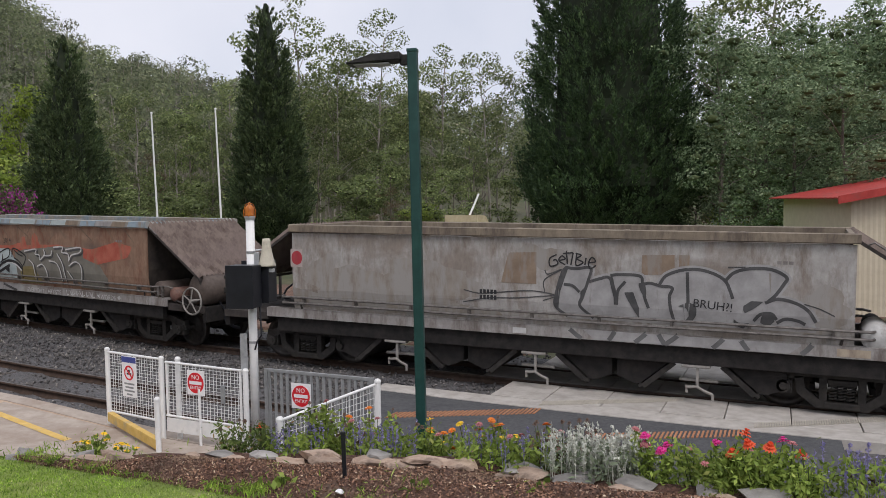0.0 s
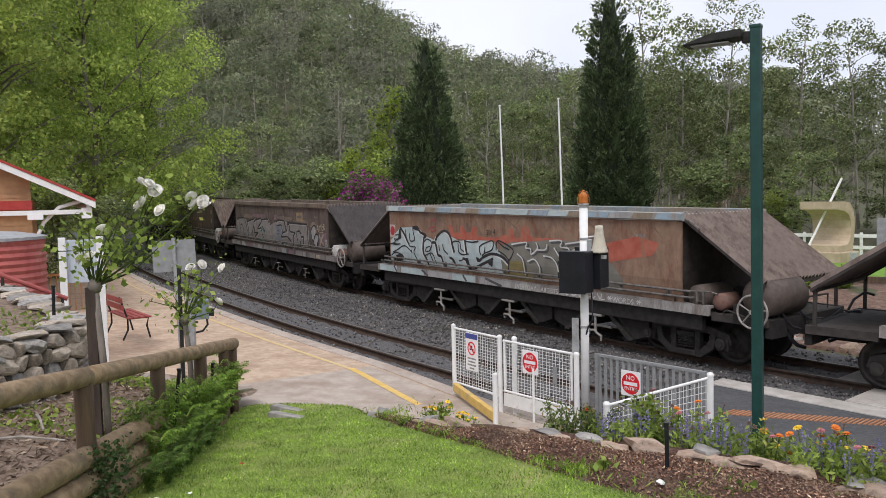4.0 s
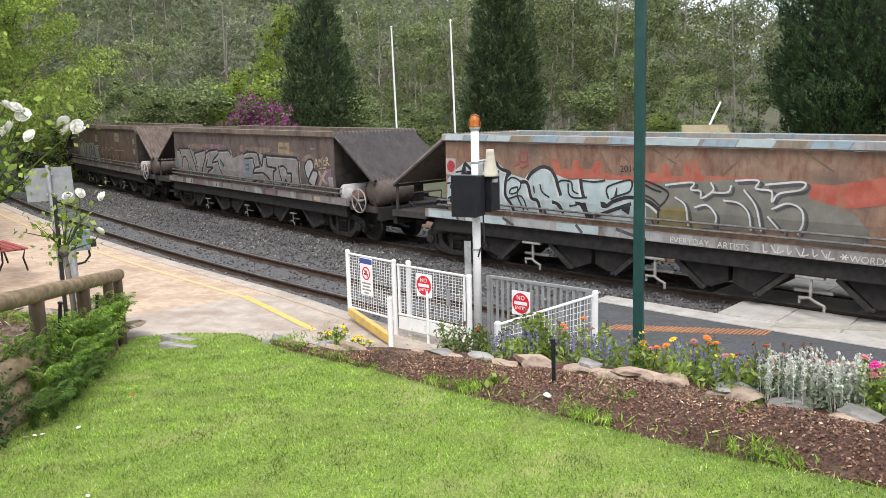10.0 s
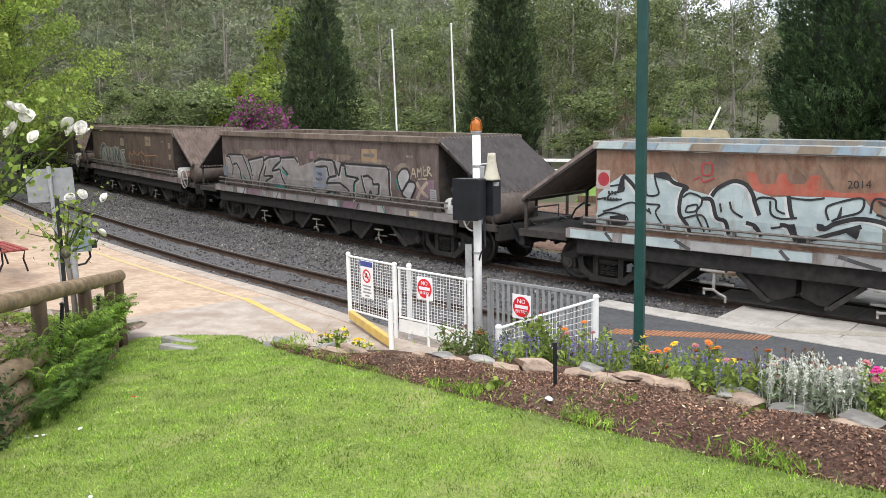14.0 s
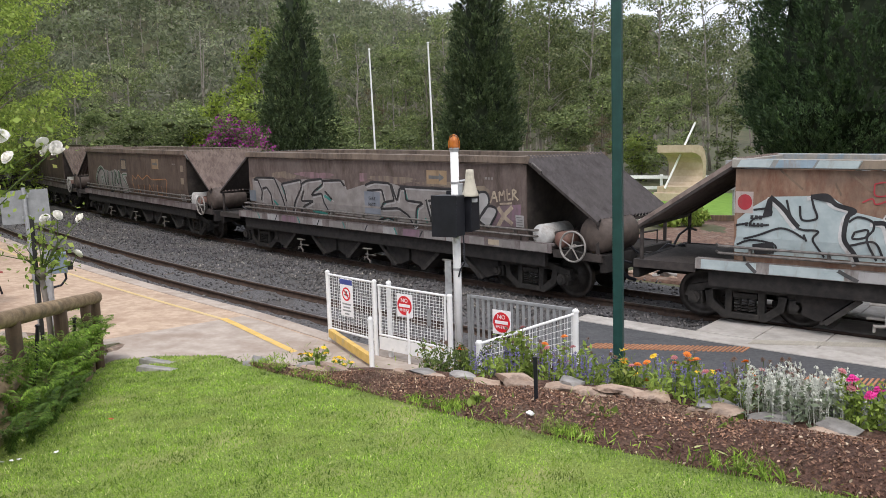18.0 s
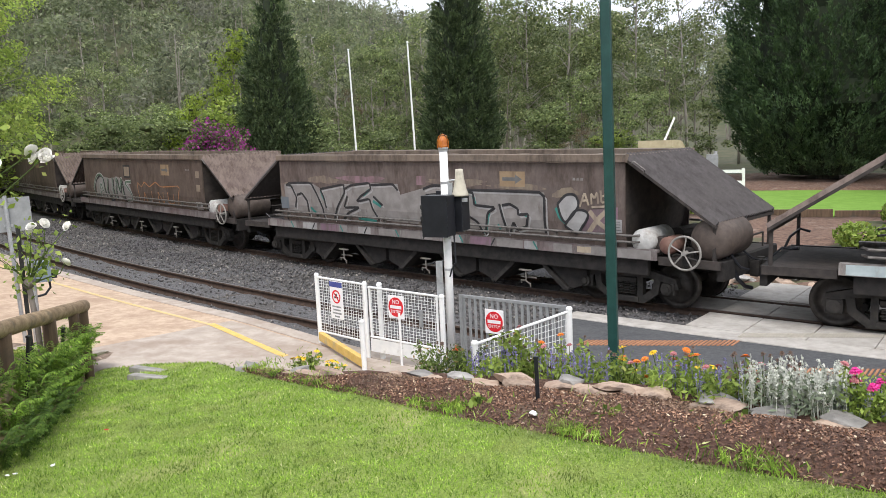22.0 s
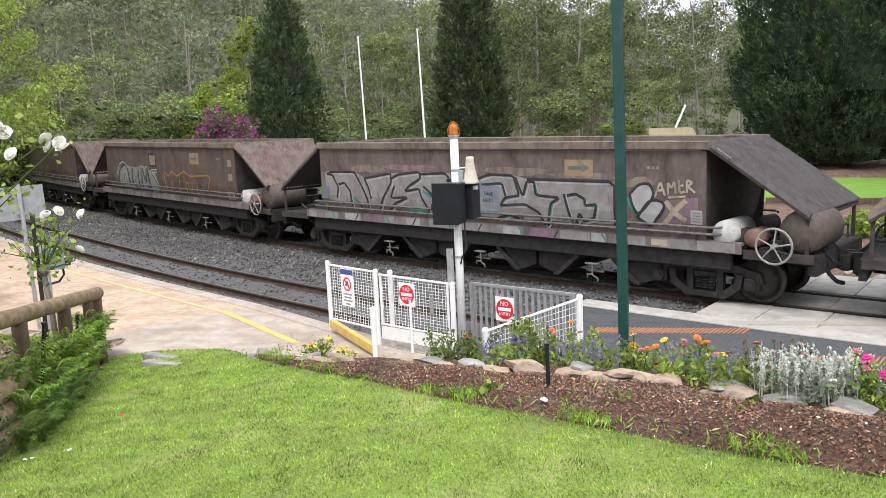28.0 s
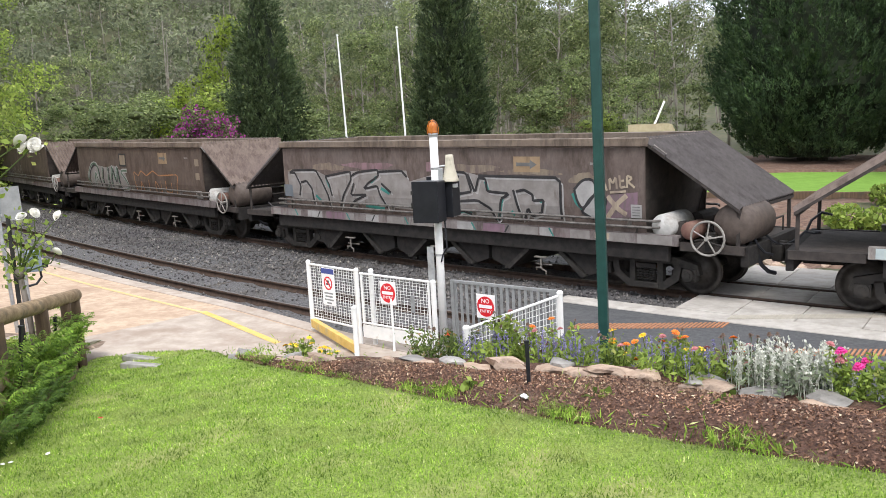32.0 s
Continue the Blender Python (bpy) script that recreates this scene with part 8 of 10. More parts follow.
# the gate with its no-entry sign
gate = tagged(empty("mesh_gate"), "white wire mesh pedestrian gate with a no entry sign", "gate")
G0 = Vector((F1b.x + 0.07, F1b.y - 0.04, 0.12))
G1 = Vector((F4.x - 0.06, F4.y + 0.035, 0.10))
mesh_panel("wire_panel", G0, G1, 0.22, 0.95, gate, 0.05)
ang_g = math.degrees(math.atan2(G1.y - G0.y, G1.x - G0.x))
bm = bmesh.new()
bx(bm, 0.0, (G1 - G0).length, -0.008, 0.008, 0.02, 0.21, 0.002)
kp = part("kick_plate", bm, M["white"], gate)
kp.matrix_basis = pose(G0.x, G0.y, 0.10, 0, 0, ang_g)
gm = G0.lerp(G1, 0.44)
no_entry(gate, pose(gm.x - 0.02, gm.y - 0.04, 0.84, 0, 0, ang_g))
bm = bmesh.new()
bx(bm, -0.025, 0.025, -0.025, 0.01, -0.12, 0.12, 0.004)
latch = part("gate_latch", bm, M["grey_paint"], gate)
lm = G0.lerp(G1, 0.77)
latch.matrix_basis = pose(lm.x, lm.y - 0.03, 0.72, 0, 0, ang_g)
bm = bmesh.new()
post(bm, 0, 0, -0.1, 0.7, 0.018)
stay = part("gate_stay", bm, M["white"], gate)
stay.matrix_basis = pose(gm.x + 0.03, gm.y - 0.07, 0.05)

for p, top, lab in ((F4, 1.07, "white steel fence post with a rounded cap"), (F3, 0.72, "short white steel fence post"), (F2, 1.12, "white steel gate post with a rounded cap")):
    bm = bmesh.new()
    post(bm, p.x, p.y, -0.1, top, 0.036)
    tagged(part("fence_post", bm, M["white"]), lab, "fence post", "crossing posts")
# low yellow-edged kerb rail between the platform end and the short post
bm = bmesh.new()
a, b = Vector((F1.x + 0.05, F1.y - 0.1, 0.12)), Vector((F3.x, F3.y, 0.06))
L = (b - a).length
bx(bm, 0, L, -0.04, 0.04, 0.0, 0.13, 0.01)
yk = tagged(part("yellow_kerb", bm, M["yellow"]), "low yellow painted kerb under the fence", "kerb")
yk.matrix_basis = Matrix.Translation(a) @ pose(0, 0, 0, 0, math.degrees(math.asin((a.z - b.z) / L)), math.degrees(math.atan2(b.y - a.y, b.x - a.x)))

# grey picket barrier beyond, with the second sign
P0_, P1_ = Vector((-2.45, 10.75, 0.0)), Vector((-1.0, 10.05, 0.0))
pk = tagged(empty("picket_barrier"), "grey steel picket barrier with a no entry sign", "fence")
L = (P1_ - P0_).length
ang_p = math.degrees(math.atan2(P1_.y - P0_.y, P1_.x - P0_.x))
pm = pose(P0_.x, P0_.y, 0, 0, 0, ang_p)
for z in (0.18, 1.0):
    bm = bmesh.new()
    bx(bm, -0.02, L, -0.018, 0.018, z - 0.02, z + 0.02, 0.004)
    part("picket_rail", bm, M["grey_paint"], pk).matrix_basis = pm
for k in range(17):
    bm = bmesh.new()
    x = L * (k + 0.5) / 17
    bx(bm, x - 0.018, x + 0.018, -0.009, 0.009, 0.19, 0.99)
    part("picket", bm, M["grey_paint"], pk).matrix_basis = pm
for x in (0, L):
    bm = bmesh.new()
    bx(bm, x - 0.025, x + 0.025, -0.025, 0.025, -0.1, 1.02, 0.004)
    part("picket_post", bm, M["grey_paint"], pk).matrix_basis = pm
sm = P0_.lerp(P1_, 0.36)
no_entry(pk, pose(sm.x - 0.02, sm.y - 0.045, 0.71, 0, 0, ang_p))

# panel running back from the short post to the tall one
F6 = Vector((-1.83, 8.49, 0.30))
fence_b = tagged(empty("mesh_fence_panel"), "white wire mesh fence panel among the flowers", "fence")
mesh_panel("wire_panel", F6, Vector((F5.x - 0.03, F5.y - 0.02, 0.0)), 0.05, 0.62, fence_b, 0.05, True, (0, 0.40))
for p, top in ((F6, 0.95), (F5, 1.07)):
    bm = bmesh.new()
    post(bm, p.x, p.y, -0.15, top, 0.036)
    part("fence_post", bm, M["white"], fence_b)

# signal post with bell, twin black lamp boxes and amber beacon
SX, SY = -2.58, 10.62
sg = tagged(empty("crossing_signal", pose(SX, SY, 0)), "white crossing signal post with black lamp boxes, bell and amber beacon", "signal")
bm = bmesh.new()
rod(bm, (0, 0, -0.2), (0, 0, 2.98), 0.055, 20)
part("post", bm, M["white"], sg, smooth=True)
for z in (1.38, 2.55, 2.36):
    bm = bmesh.new()
    rod(bm, (0, 0, z), (0, 0, z + 0.03), 0.06, 20)
    part("clamp_band", bm, M["galv"], sg)
bm = bmesh.new()
lathe(bm, [(0.06, 2.98), (0.062, 3.0), (0.07, 3.01), (0.07, 3.03)], 20)
part("beacon_base", bm, M["galv"], sg)
bm = bmesh.new()
lathe(bm, [(0.062, 3.03), (0.066, 3.05), (0.06, 3.06), (0.066, 3.08), (0.06, 3.095), (0.064, 3.11), (0.05, 3.15), (0.028, 3.175), (0, 3.185)], 20)
part("amber_beacon", bm, M["amber"], sg, "ribbed amber beacon lens", True)
bm = bmesh.new()
for k in range(4):
    a = k * math.tau / 4
    tube(bm, [(0.075 * math.cos(a), 0.075 * math.sin(a), 3.02), (0.078 * math.cos(a), 0.078 * math.sin(a), 3.1), (0.05 * math.cos(a), 0.05 * math.sin(a), 3.18), (0, 0, 3.205)], 0.005, 5)
part("beacon_guard", bm, M["amber"], sg)
bm = bmesh.new()
lathe(bm, [(0.0, 2.60), (0.05, 2.595), (0.055, 2.55), (0.062, 2.47), (0.09, 2.33), (0.115, 2.26), (0.118, 2.24), (0.10, 2.24), (0.06, 2.42), (0, 2.5)], 22, pose(0.20, 0.02, 0.14))
part("bell", bm, M["cream"], sg, "cream bell", True)
bm = bmesh.new()
bx(bm, 0.03, 0.11, -0.03, 0.03, 2.38, 2.56, 0.008)
rod(bm, (0.0, 0, 2.58), (0.2, 0.02, 2.6), 0.014, 8)
rod(bm, (0.0, 0, 2.33), (0.16, 0.0, 2.33), 0.014, 8)
part("bell_bracket", bm, M["galv"], sg)
for nm, m, lab in (("lamp_box", pose(-0.06, -0.16, 2.14, 0, 0, -14), "black signal lamp box seen from behind"), ("lamp_box", pose(0.08, 0.12, 2.18, 0, 0, -14), "black signal lamp box seen from behind")):
    bm = bmesh.new()
    bx(bm, -0.185, 0.185, -0.12, 0.12, -0.27, 0.27, 0.015)
    b_ = part(nm, bm, M["black"], sg, lab)
    b_.matrix_basis = m
    bm = bmesh.new()
    bx(bm, -0.19, 0.19, -0.135, -0.12, -0.275, 0.275, 0.006)
    part("box_lid", bm, M["black"], b_)
    bm = bmesh.new()
    bx(bm, -0.205, -0.175, -0.14, -0.08, -0.08, 0.0, 0.004)
    bx(bm, -0.205, -0.175, -0.14, -0.08, 0.1, 0.15, 0.004)
    part("hasp", bm, M["dark_metal"], b_)
bm = bmesh.new()
bx(bm, -0.3, 0.3, -0.03, 0.03, 2.30, 2.35, 0.006)
bx(bm, -0.04, 0.04, -0.12, 0.12, 2.29, 2.37, 0.006)
part("crossarm", bm, M["galv"], sg)
bm = bmesh.new()
bx(bm, -0.15, -0.06, -0.10, -0.08, 0.98, 1.52, 0.004)
part("side_plate", bm, M["galv"], sg, "back of a narrow galvanised plate")
bm = bmesh.new()
tube(bm, [(0.1, -0.02, 1.9), (0.13, -0.1, 1.5), (0.06, -0.06, 1.4), (0.03, -0.05, 1.3)], 0.012, 6)
part("cable", bm, M["black"], sg)

# street lamp
lp = tagged(empty("street_lamp", pose(-0.37, 9.33, 0.05, 0, -0.4, -9)), "dark green square street lamp with a flat lantern", "street lamp")
bm = bmesh.new()
bx(bm, -0.055, 0.055, -0.055, 0.055, -0.3, 4.82, 0.012)
part("post", bm, M["post_green"], lp)
bm = bmesh.new()
bx(bm, -0.06, 0.06, -0.06, 0.06, 4.80, 4.84, 0.01)
part("cap", bm, M["post_green"], lp)
bm = bmesh.new()
bx(bm, -0.14, -0.05, -0.035, 0.035, 4.66, 4.78, 0.012)
part("bracket", bm, M["dark_metal"], lp)
bm = bmesh.new()
extrude(bm, [(-0.12, 4.80), (-0.45, 4.785), (-0.74, 4.70), (-0.74, 4.685), (-0.45, 4.695), (-0.12, 4.71)], 'y', -0.14, 0.14)
bmesh.ops.bevel(bm, geom=list(bm.edges), offset=0.01, segments=2, affect='EDGES')
lant = part("lantern", bm, M["dark_metal"], lp, "flat dark LED lantern")
bm = bmesh.new()
bx(bm, -0.66, -0.26, -0.10, 0.10, 4.676, 4.69)
part("lens", bm, M["galv"], lant)

# ---- flower bank: rocks, plants, stake ----
def rock_mesh(seed, sx, sy, sz):
    """A broken stone: a lumpy ball cut by a few flat planes."""
    rng = np.random.RandomState(seed)
    bm = bmesh.new()
    bmesh.ops.create_icosphere(bm, subdivisions=2, radius=1.0)
    o = Vector(rng.uniform(-9, 9, 3))
    cuts = [(Vector(rng.normal(size=3)).normalized(), rng.uniform(0.42, 0.8)) for _ in range(9)] + [(Vector((0, 0, 1)), 0.6), (Vector((0, 0, -1)), 0.6)]
    for v in bm.verts:
        c = v.co * (1 + 0.5 * noise.noise(v.co * 1.5 + o))
        for d, h in cuts:
            e = c.dot(d) - h
            if e > 0:
                c = c - d * e * 0.92
        v.co = Vector((c.x * sx, c.y * sy, c.z * sz)) * (1 + 0.06 * noise.noise(v.co * 4 + o))
    return bm


def ground_at(x, y):
    """Height of lawn, bed or bank."""
    r, k = float(rock_y(x)), float(kerb_y(x)) - 0.05
    if y <= r:
        return lawn_z(x, y)
    v = min(1.0, (y - r) / max(0.1, k - r))
    return bank_z(x, v)


rng = np.random.RandomState(2)
k = 0
# a low row of tan slabs with thinner grey slabs lying behind and over them
for row, (step, x_a) in enumerate(((1.45, -4.7), (2.5, -4.5))):
    x = x_a
    while x < 4.6:
        ln = rng.uniform(0.14, 0.32)
        y = float(rock_y(x)) + rng.uniform(-0.05, 0.03) + 0.12 * row
        slope = math.degrees(math.atan((float(rock_y(x + 0.2)) - float(rock_y(x - 0.2))) / 0.4))
        grey = rng.uniform() < (0.16, 0.75)[row]
        ob = part("edging_stone", rock_mesh(100 + k, ln, rng.uniform(0.10, 0.17), rng.uniform(0.045, 0.085)), M["slate"] if grey else M["rock"])
        ob.matrix_basis = pose(x, y, ground_at(x, min(y - 0.02, float(rock_y(x)))) + rng.uniform(-0.05, -0.02) + 0.03 * row, rng.uniform(-4, 8), rng.uniform(-9, 9), slope + rng.uniform(-14, 14))
        tagged(ob, "grey slate edging stone of the flower bed" if grey else "tan sandstone edging stone of the flower bed", "stone", "edging stones")
        x += ln * step * rng.uniform(0.9, 1.25) * math.cos(math.radians(slope))
        k += 1
# litter of bark, twigs and clods over the bed
n = 34000
bxs = rng.uniform(-5.0, 5.5, n)
fy = rng.uniform(0, 1, n)
by0, by1 = np.array([bed_y(q) for q in bxs]), np.array([max(float(rock_y(q)), bed_y(q) + 0.05) for q in bxs])
bys = by0 + (by1 - by0) * fy
pts = np.stack([bxs, bys, np.array([lawn_z(a, b) - 0.03 + (0.09 * math.sin(math.pi * f) + wobble(a, b, 0.09)) * float(smooth01(a, -5.0, -4.2)) - 0.16 * (1 - float(smooth01(a, -5.0, -4.4))) for a, b, f in zip(bxs, bys, fy)]) + 0.012], 1)
nz = np.zeros((n, 3))
a_ = rng.uniform(0, math.tau, n)
nz[:, 0], nz[:, 1] = np.cos(a_), np.sin(a_)
M["chip_mix"] = foliage("mulch_litter", (0.05, 0.028, 0.02), (0.31, 0.185, 0.132), c=(0.56, 0.48, 0.37), through_light=0.0, scale=1.6, uneven=(0.6, 1.6), dry=(0.36, 0.27, 0.19))
v, f = quads_of(rng, pts, 0.026, 2.2, nz, 0.7)
tagged(raw("mulch_litter", v, f, M["chip_mix"]), "bark chips and clods strewn over the bed", "mulch", kind="stuff")
# bits of dry weed and grass along the lawn edge of the bed
n = 3600
bxs = rng.uniform(-4.8, 5.0, n)
bxs = bxs + 0.35 * np.sin(bxs * 5.3) + 0.2 * np.sin(bxs * 11.7)
bys = np.array([bed_y(q) for q in bxs]) + np.abs(rng.normal(0, 0.2, n)) * rng.choice((1, 1, 1, 3), n)
pts = np.stack([bxs, bys, np.array([lawn_z(a, b) for a, b in zip(bxs, bys)]) + 0.03], 1)
up = np.zeros((n, 3))
up[:, 2] = 1
v, f = quads_of(rng, pts, 0.075, 8.0, up, 0.8)
tagged(raw("edge_weeds", v, f, M["grass"]), "straggling grass at the edge of the bed", "grass", kind="stuff")

# stake
bm = bmesh.new()
bx(bm, -0.016, 0.016, -0.012, 0.012, -0.15, 0.36, 0.003)
bx(bm, -0.021, 0.021, -0.016, 0.016, 0.352, 0.37, 0.003)
stk = tagged(part("garden_stake", bm, M["black"]), "short black garden stake in the mulch", "stake")
stk.matrix_basis = pose(-0.90, 6.40, lawn_z(-0.90, 6.40) + 0.03, 0, -1)


def petals_mesh(name, r, rows, n, dome, mat_):
    bm = bmesh.new()
    for q in range(rows):
        rr, z0 = r * (1 - 0.28 * q), dome * q * 0.5
        for k in range(n):
            a = (k + 0.5 * (q % 2)) * math.tau / n
            w = math.tau / n * 0.62
            vs = [(0.0, 0.0, 0.0), (0.7 * rr * math.cos(a - w), 0.7 * rr * math.sin(a - w), z0 + dome * 0.25), (rr * math.cos(a), rr * math.sin(a), z0 - dome * 0.1 * (1 - q * 0.5)), (0.7 * rr * math.cos(a + w), 0.7 * rr * math.sin(a + w), z0 + dome * 0.25)]
            bm.faces.new([bm.verts.new(p) for p in vs])
    lathe(bm, [(0, 0), (r * 0.2, 0.0), (r * 0.2, dome * 0.6), (r * 0.1, dome * 0.9), (0, dome)], 8)
    bmesh.ops.remove_doubles(bm, verts=bm.verts, dist=1e-5)
    me = bpy.data.meshes.new(name)
    bm.to_mesh(me)
    bm.free()
    me.materials.append(mat_)
    return me


def rose_mesh(name, r, mat_):
    """A full rose: rings of cupped, rounded, overlapping petals, tighter towards the heart."""
    bm = bmesh.new()
    for ring, (n, rr, cup) in enumerate(((7, 1.0, 0.3), (6, 0.86, 0.6), (6, 0.68, 0.9), (5, 0.48, 1.15), (4, 0.28, 1.35))):
        for k in range(n):
            a = (k + 0.4 * ring) * math.tau / n
            half = math.tau / n * 0.78
            grid = []
            for u in (0.0, 0.55, 0.85, 1.0):
                rad = r * rr * u * math.cos(cup * u * 0.75)
                z = r * (0.15 * ring * min(1, u * 3) + rr * math.sin(cup * u) * 0.85 * u)
                w = half * {0.0: 0.45, 0.55: 1.0, 0.85: 0.9, 1.0: 0.5}[u]
                grid.append([bm.verts.new((rad * math.cos(a + w * q), rad * math.sin(a + w * q), z + (0.06 * r * u if q else 0))) for q in (-1, 0, 1)])
            for p, q in zip(grid, grid[1:]):
                for i in range(2):
                    bm.faces.new((p[i], p[i + 1], q[i + 1], q[i]))
    lathe(bm, [(0, 0), (r * 0.4, r * 0.12), (r * 0.5, r * 0.45), (r * 0.34, r * 0.72), (0, r * 0.8)], 10)
    bmesh.ops.remove_doubles(bm, verts=bm.verts, dist=1e-5)
    me = bpy.data.meshes.new(name)
    bm.to_mesh(me)
    bm.free()
    me.polygons.foreach_set("use_smooth", [True] * len(me.polygons))
    me.materials.append(mat_)
    return me


def petal_mat(name, a, b):
    return surface(name, a, b, 30, 0.6, bump=0.1, each=0.15)


P_ORANGE = petals_mesh("bloom", 0.042, 2, 11, 0.02, petal_mat("orange_petals", (0.70, 0.17, 0.02), (0.80, 0.26, 0.03)))
P_YELLOW = petals_mesh("bloom", 0.040, 1, 10, 0.02, petal_mat("yellow_petals", (0.75, 0.48, 0.02), (0.85, 0.58, 0.04)))
P_RED = petals_mesh("bloom", 0.05, 3, 13, 0.04, petal_mat("scarlet_petals", (0.62, 0.06, 0.02), (0.75, 0.11, 0.03)))
P_PINK = petals_mesh("bloom", 0.048, 3, 12, 0.026, petal_mat("magenta_petals", (0.60, 0.02, 0.22), (0.72, 0.06, 0.32)))
P_DUSK = petals_mesh("bloom", 0.036, 2, 11, 0.02, petal_mat("dusky_pink_petals", (0.42, 0.14, 0.15), (0.52, 0.22, 0.22)))
P_BROWN = petals_mesh("seed_head", 0.026, 2, 10, 0.03, petal_mat("dry_heads", (0.10, 0.06, 0.04), (0.17, 0.11, 0.08)))
P_WHITE = rose_mesh("bloom", 0.06, petal_mat("white_rose_petals", (0.76, 0.74, 0.68), (0.86, 0.84, 0.80)))
M["salvia"] = foliage("salvia_spikes", (0.20, 0.19, 0.40), (0.38, 0.36, 0.62))
M["silver"] = foliage("silver_leaves", (0.50, 0.54, 0.49), (0.76, 0.79, 0.74), through_light=0.25)
M["silver_leaf"] = foliage("grey_green_leaves", (0.16, 0.22, 0.14), (0.36, 0.43, 0.31))
M["leaf_garden"] = foliage("garden_leaves", (0.13, 0.21, 0.04), (0.35, 0.47, 0.105), c=(0.48, 0.50, 0.16))
M["leaf_rose"] = foliage("rose_leaves", (0.08, 0.14, 0.035), (0.20, 0.27, 0.08), c=(0.34, 0.20, 0.09))
M["spent"] = foliage("spent_stems", (0.09, 0.06, 0.04), (0.2, 0.14, 0.09))


def plant_clump(name, x, y, spread, height, leaf, n_leaf, blooms, label, seed, size=0.06, stems=None, z=None, aspect=2.4):
    """A garden plant: stems, leaves, and each bloom as a part."""
    rng = np.random.RandomState(seed)
    z = ground_at(x, y) if z is None else z
    base = tagged(empty(name, pose(x, y, z)), label, "flowering plant" if blooms else "garden plant", "garden flowers")
    ns = stems or max(4, len(blooms))
    tips = np.stack([rng.uniform(-spread, spread, ns), rng.uniform(-spread * 0.8, spread * 0.8, ns), height * rng.uniform(0.65, 1.05, ns)], 1)
    for t in tips:
        bm = bmesh.new()
        tube(bm, [(t[0] * 0.5, t[1] * 0.5, -0.03), (t[0] * 0.72, t[1] * 0.72, t[2] * 0.5), tuple(t)], 0.005, 4, 0.003)
        part("stem", bm, M["stem"], base)
    k = rng.randint(0, ns, n_leaf)
    fr = rng.uniform(0.05, 0.92, n_leaf)[:, None]
    pts = tips[k] * np.concatenate([0.5 + 0.5 * fr, 0.5 + 0.5 * fr, fr], 1) + rng.normal(0, 0.05, (n_leaf, 3)) * (1, 1, 0.5)
    v, f = quads_of(rng, pts, size, aspect)
    raw("leaves", v, f, leaf, base)
    for q, me in enumerate(blooms):
        ob = new("bloom", me)
        ob.parent = base
        t = tips[q % ns]
        ob.matrix_basis = pose(t[0], t[1], t[2] + 0.005, rng.uniform(-35, 10), rng.uniform(-25, 25), rng.uniform(0, 360))
    return base


def at_row(x, back):
    return x, float(rock_y(x)) + back


SPIKES = {}


def spikes(name, x, y, spread, height, n, mat_, label, seed, leaf_mat, n_leaf=260):
    rng = np.random.RandomState(seed)
    base = tagged(empty(name, pose(x, y, ground_at(x, y))), label, "flowering plant", "garden flowers")
    sx, sy = rng.uniform(-spread, spread, n), rng.uniform(-spread, spread, n)
    hh = height * rng.uniform(0.7, 1.1, n)
    for q, (a, b, h) in enumerate(zip(sx, sy, hh)):
        if (mat_.name, q % 4) not in SPIKES:
            m = 30
            pts = np.stack([rng.normal(0, 0.009, m), rng.normal(0, 0.009, m), rng.uniform(0.42, 1.0, m) * 0.4], 1)
            st = np.array([(-0.003, 0, -0.02), (0.003, 0, -0.02), (0.002, 0, 0.41), (-0.002, 0, 0.41), (0, -0.003, -0.02), (0, 0.003, -0.02), (0, 0.002, 0.41), (0, -0.002, 0.41)])
            v, f = join_np([quads_of(rng, pts, 0.024, 1.5), (st, np.arange(8).reshape(2, 4))])
            ob = raw("flower_spike", v, f, mat_, base)
            SPIKES[(mat_.name, q % 4)] = ob.data
        else:
            ob = new("flower_spike", SPIKES[(mat_.name, q % 4)])
            ob.parent = base
        ob.matrix_basis = pose(a, b, 0, rng.uniform(-7, 7), rng.uniform(-7, 7), rng.uniform(0, 360)) @ Matrix.Scale(h / 0.4, 4)
    pts = np.stack([rng.uniform(-spread, spread, n_leaf) * 1.1, rng.uniform(-spread, spread, n_leaf) * 1.1, rng.uniform(0.0, height * 0.72, n_leaf)], 1)
    v, f = quads_of(rng, pts, 0.06, 2.6)
    raw("leaves", v, f, leaf_mat, base)
    return base


rs = np.random.RandomState(9)
G = M["leaf_garden"]
# rose bushes and gerberas by the gate
for x, y, b, lab in ((-3.9, 9.6, [P_YELLOW] * 7, "yellow gerbera clump by the ramp"), (-4.3, 9.5, [P_YELLOW] * 5, "yellow gerbera clump by the ramp"), (-4.05, 9.0, [P_YELLOW] * 2, "low yellow flowers at the bed's end")):
    plant_clump("gerbera", x, y, 0.16, 0.30, G, 120, b, lab, int(-x * 37), 0.07)
for x, y in (at_row(-2.18, 0.5), at_row(-1.98, 0.6), at_row(-1.78, 0.5)):
    plant_clump("rose_bush", x, y, 0.20, 0.45, M["leaf_rose"], 420, [P_RED] if x > -1.9 else [P_BROWN, P_BROWN], "small rose bush with bronze-green leaves", int(-x * 51), 0.05, 7)
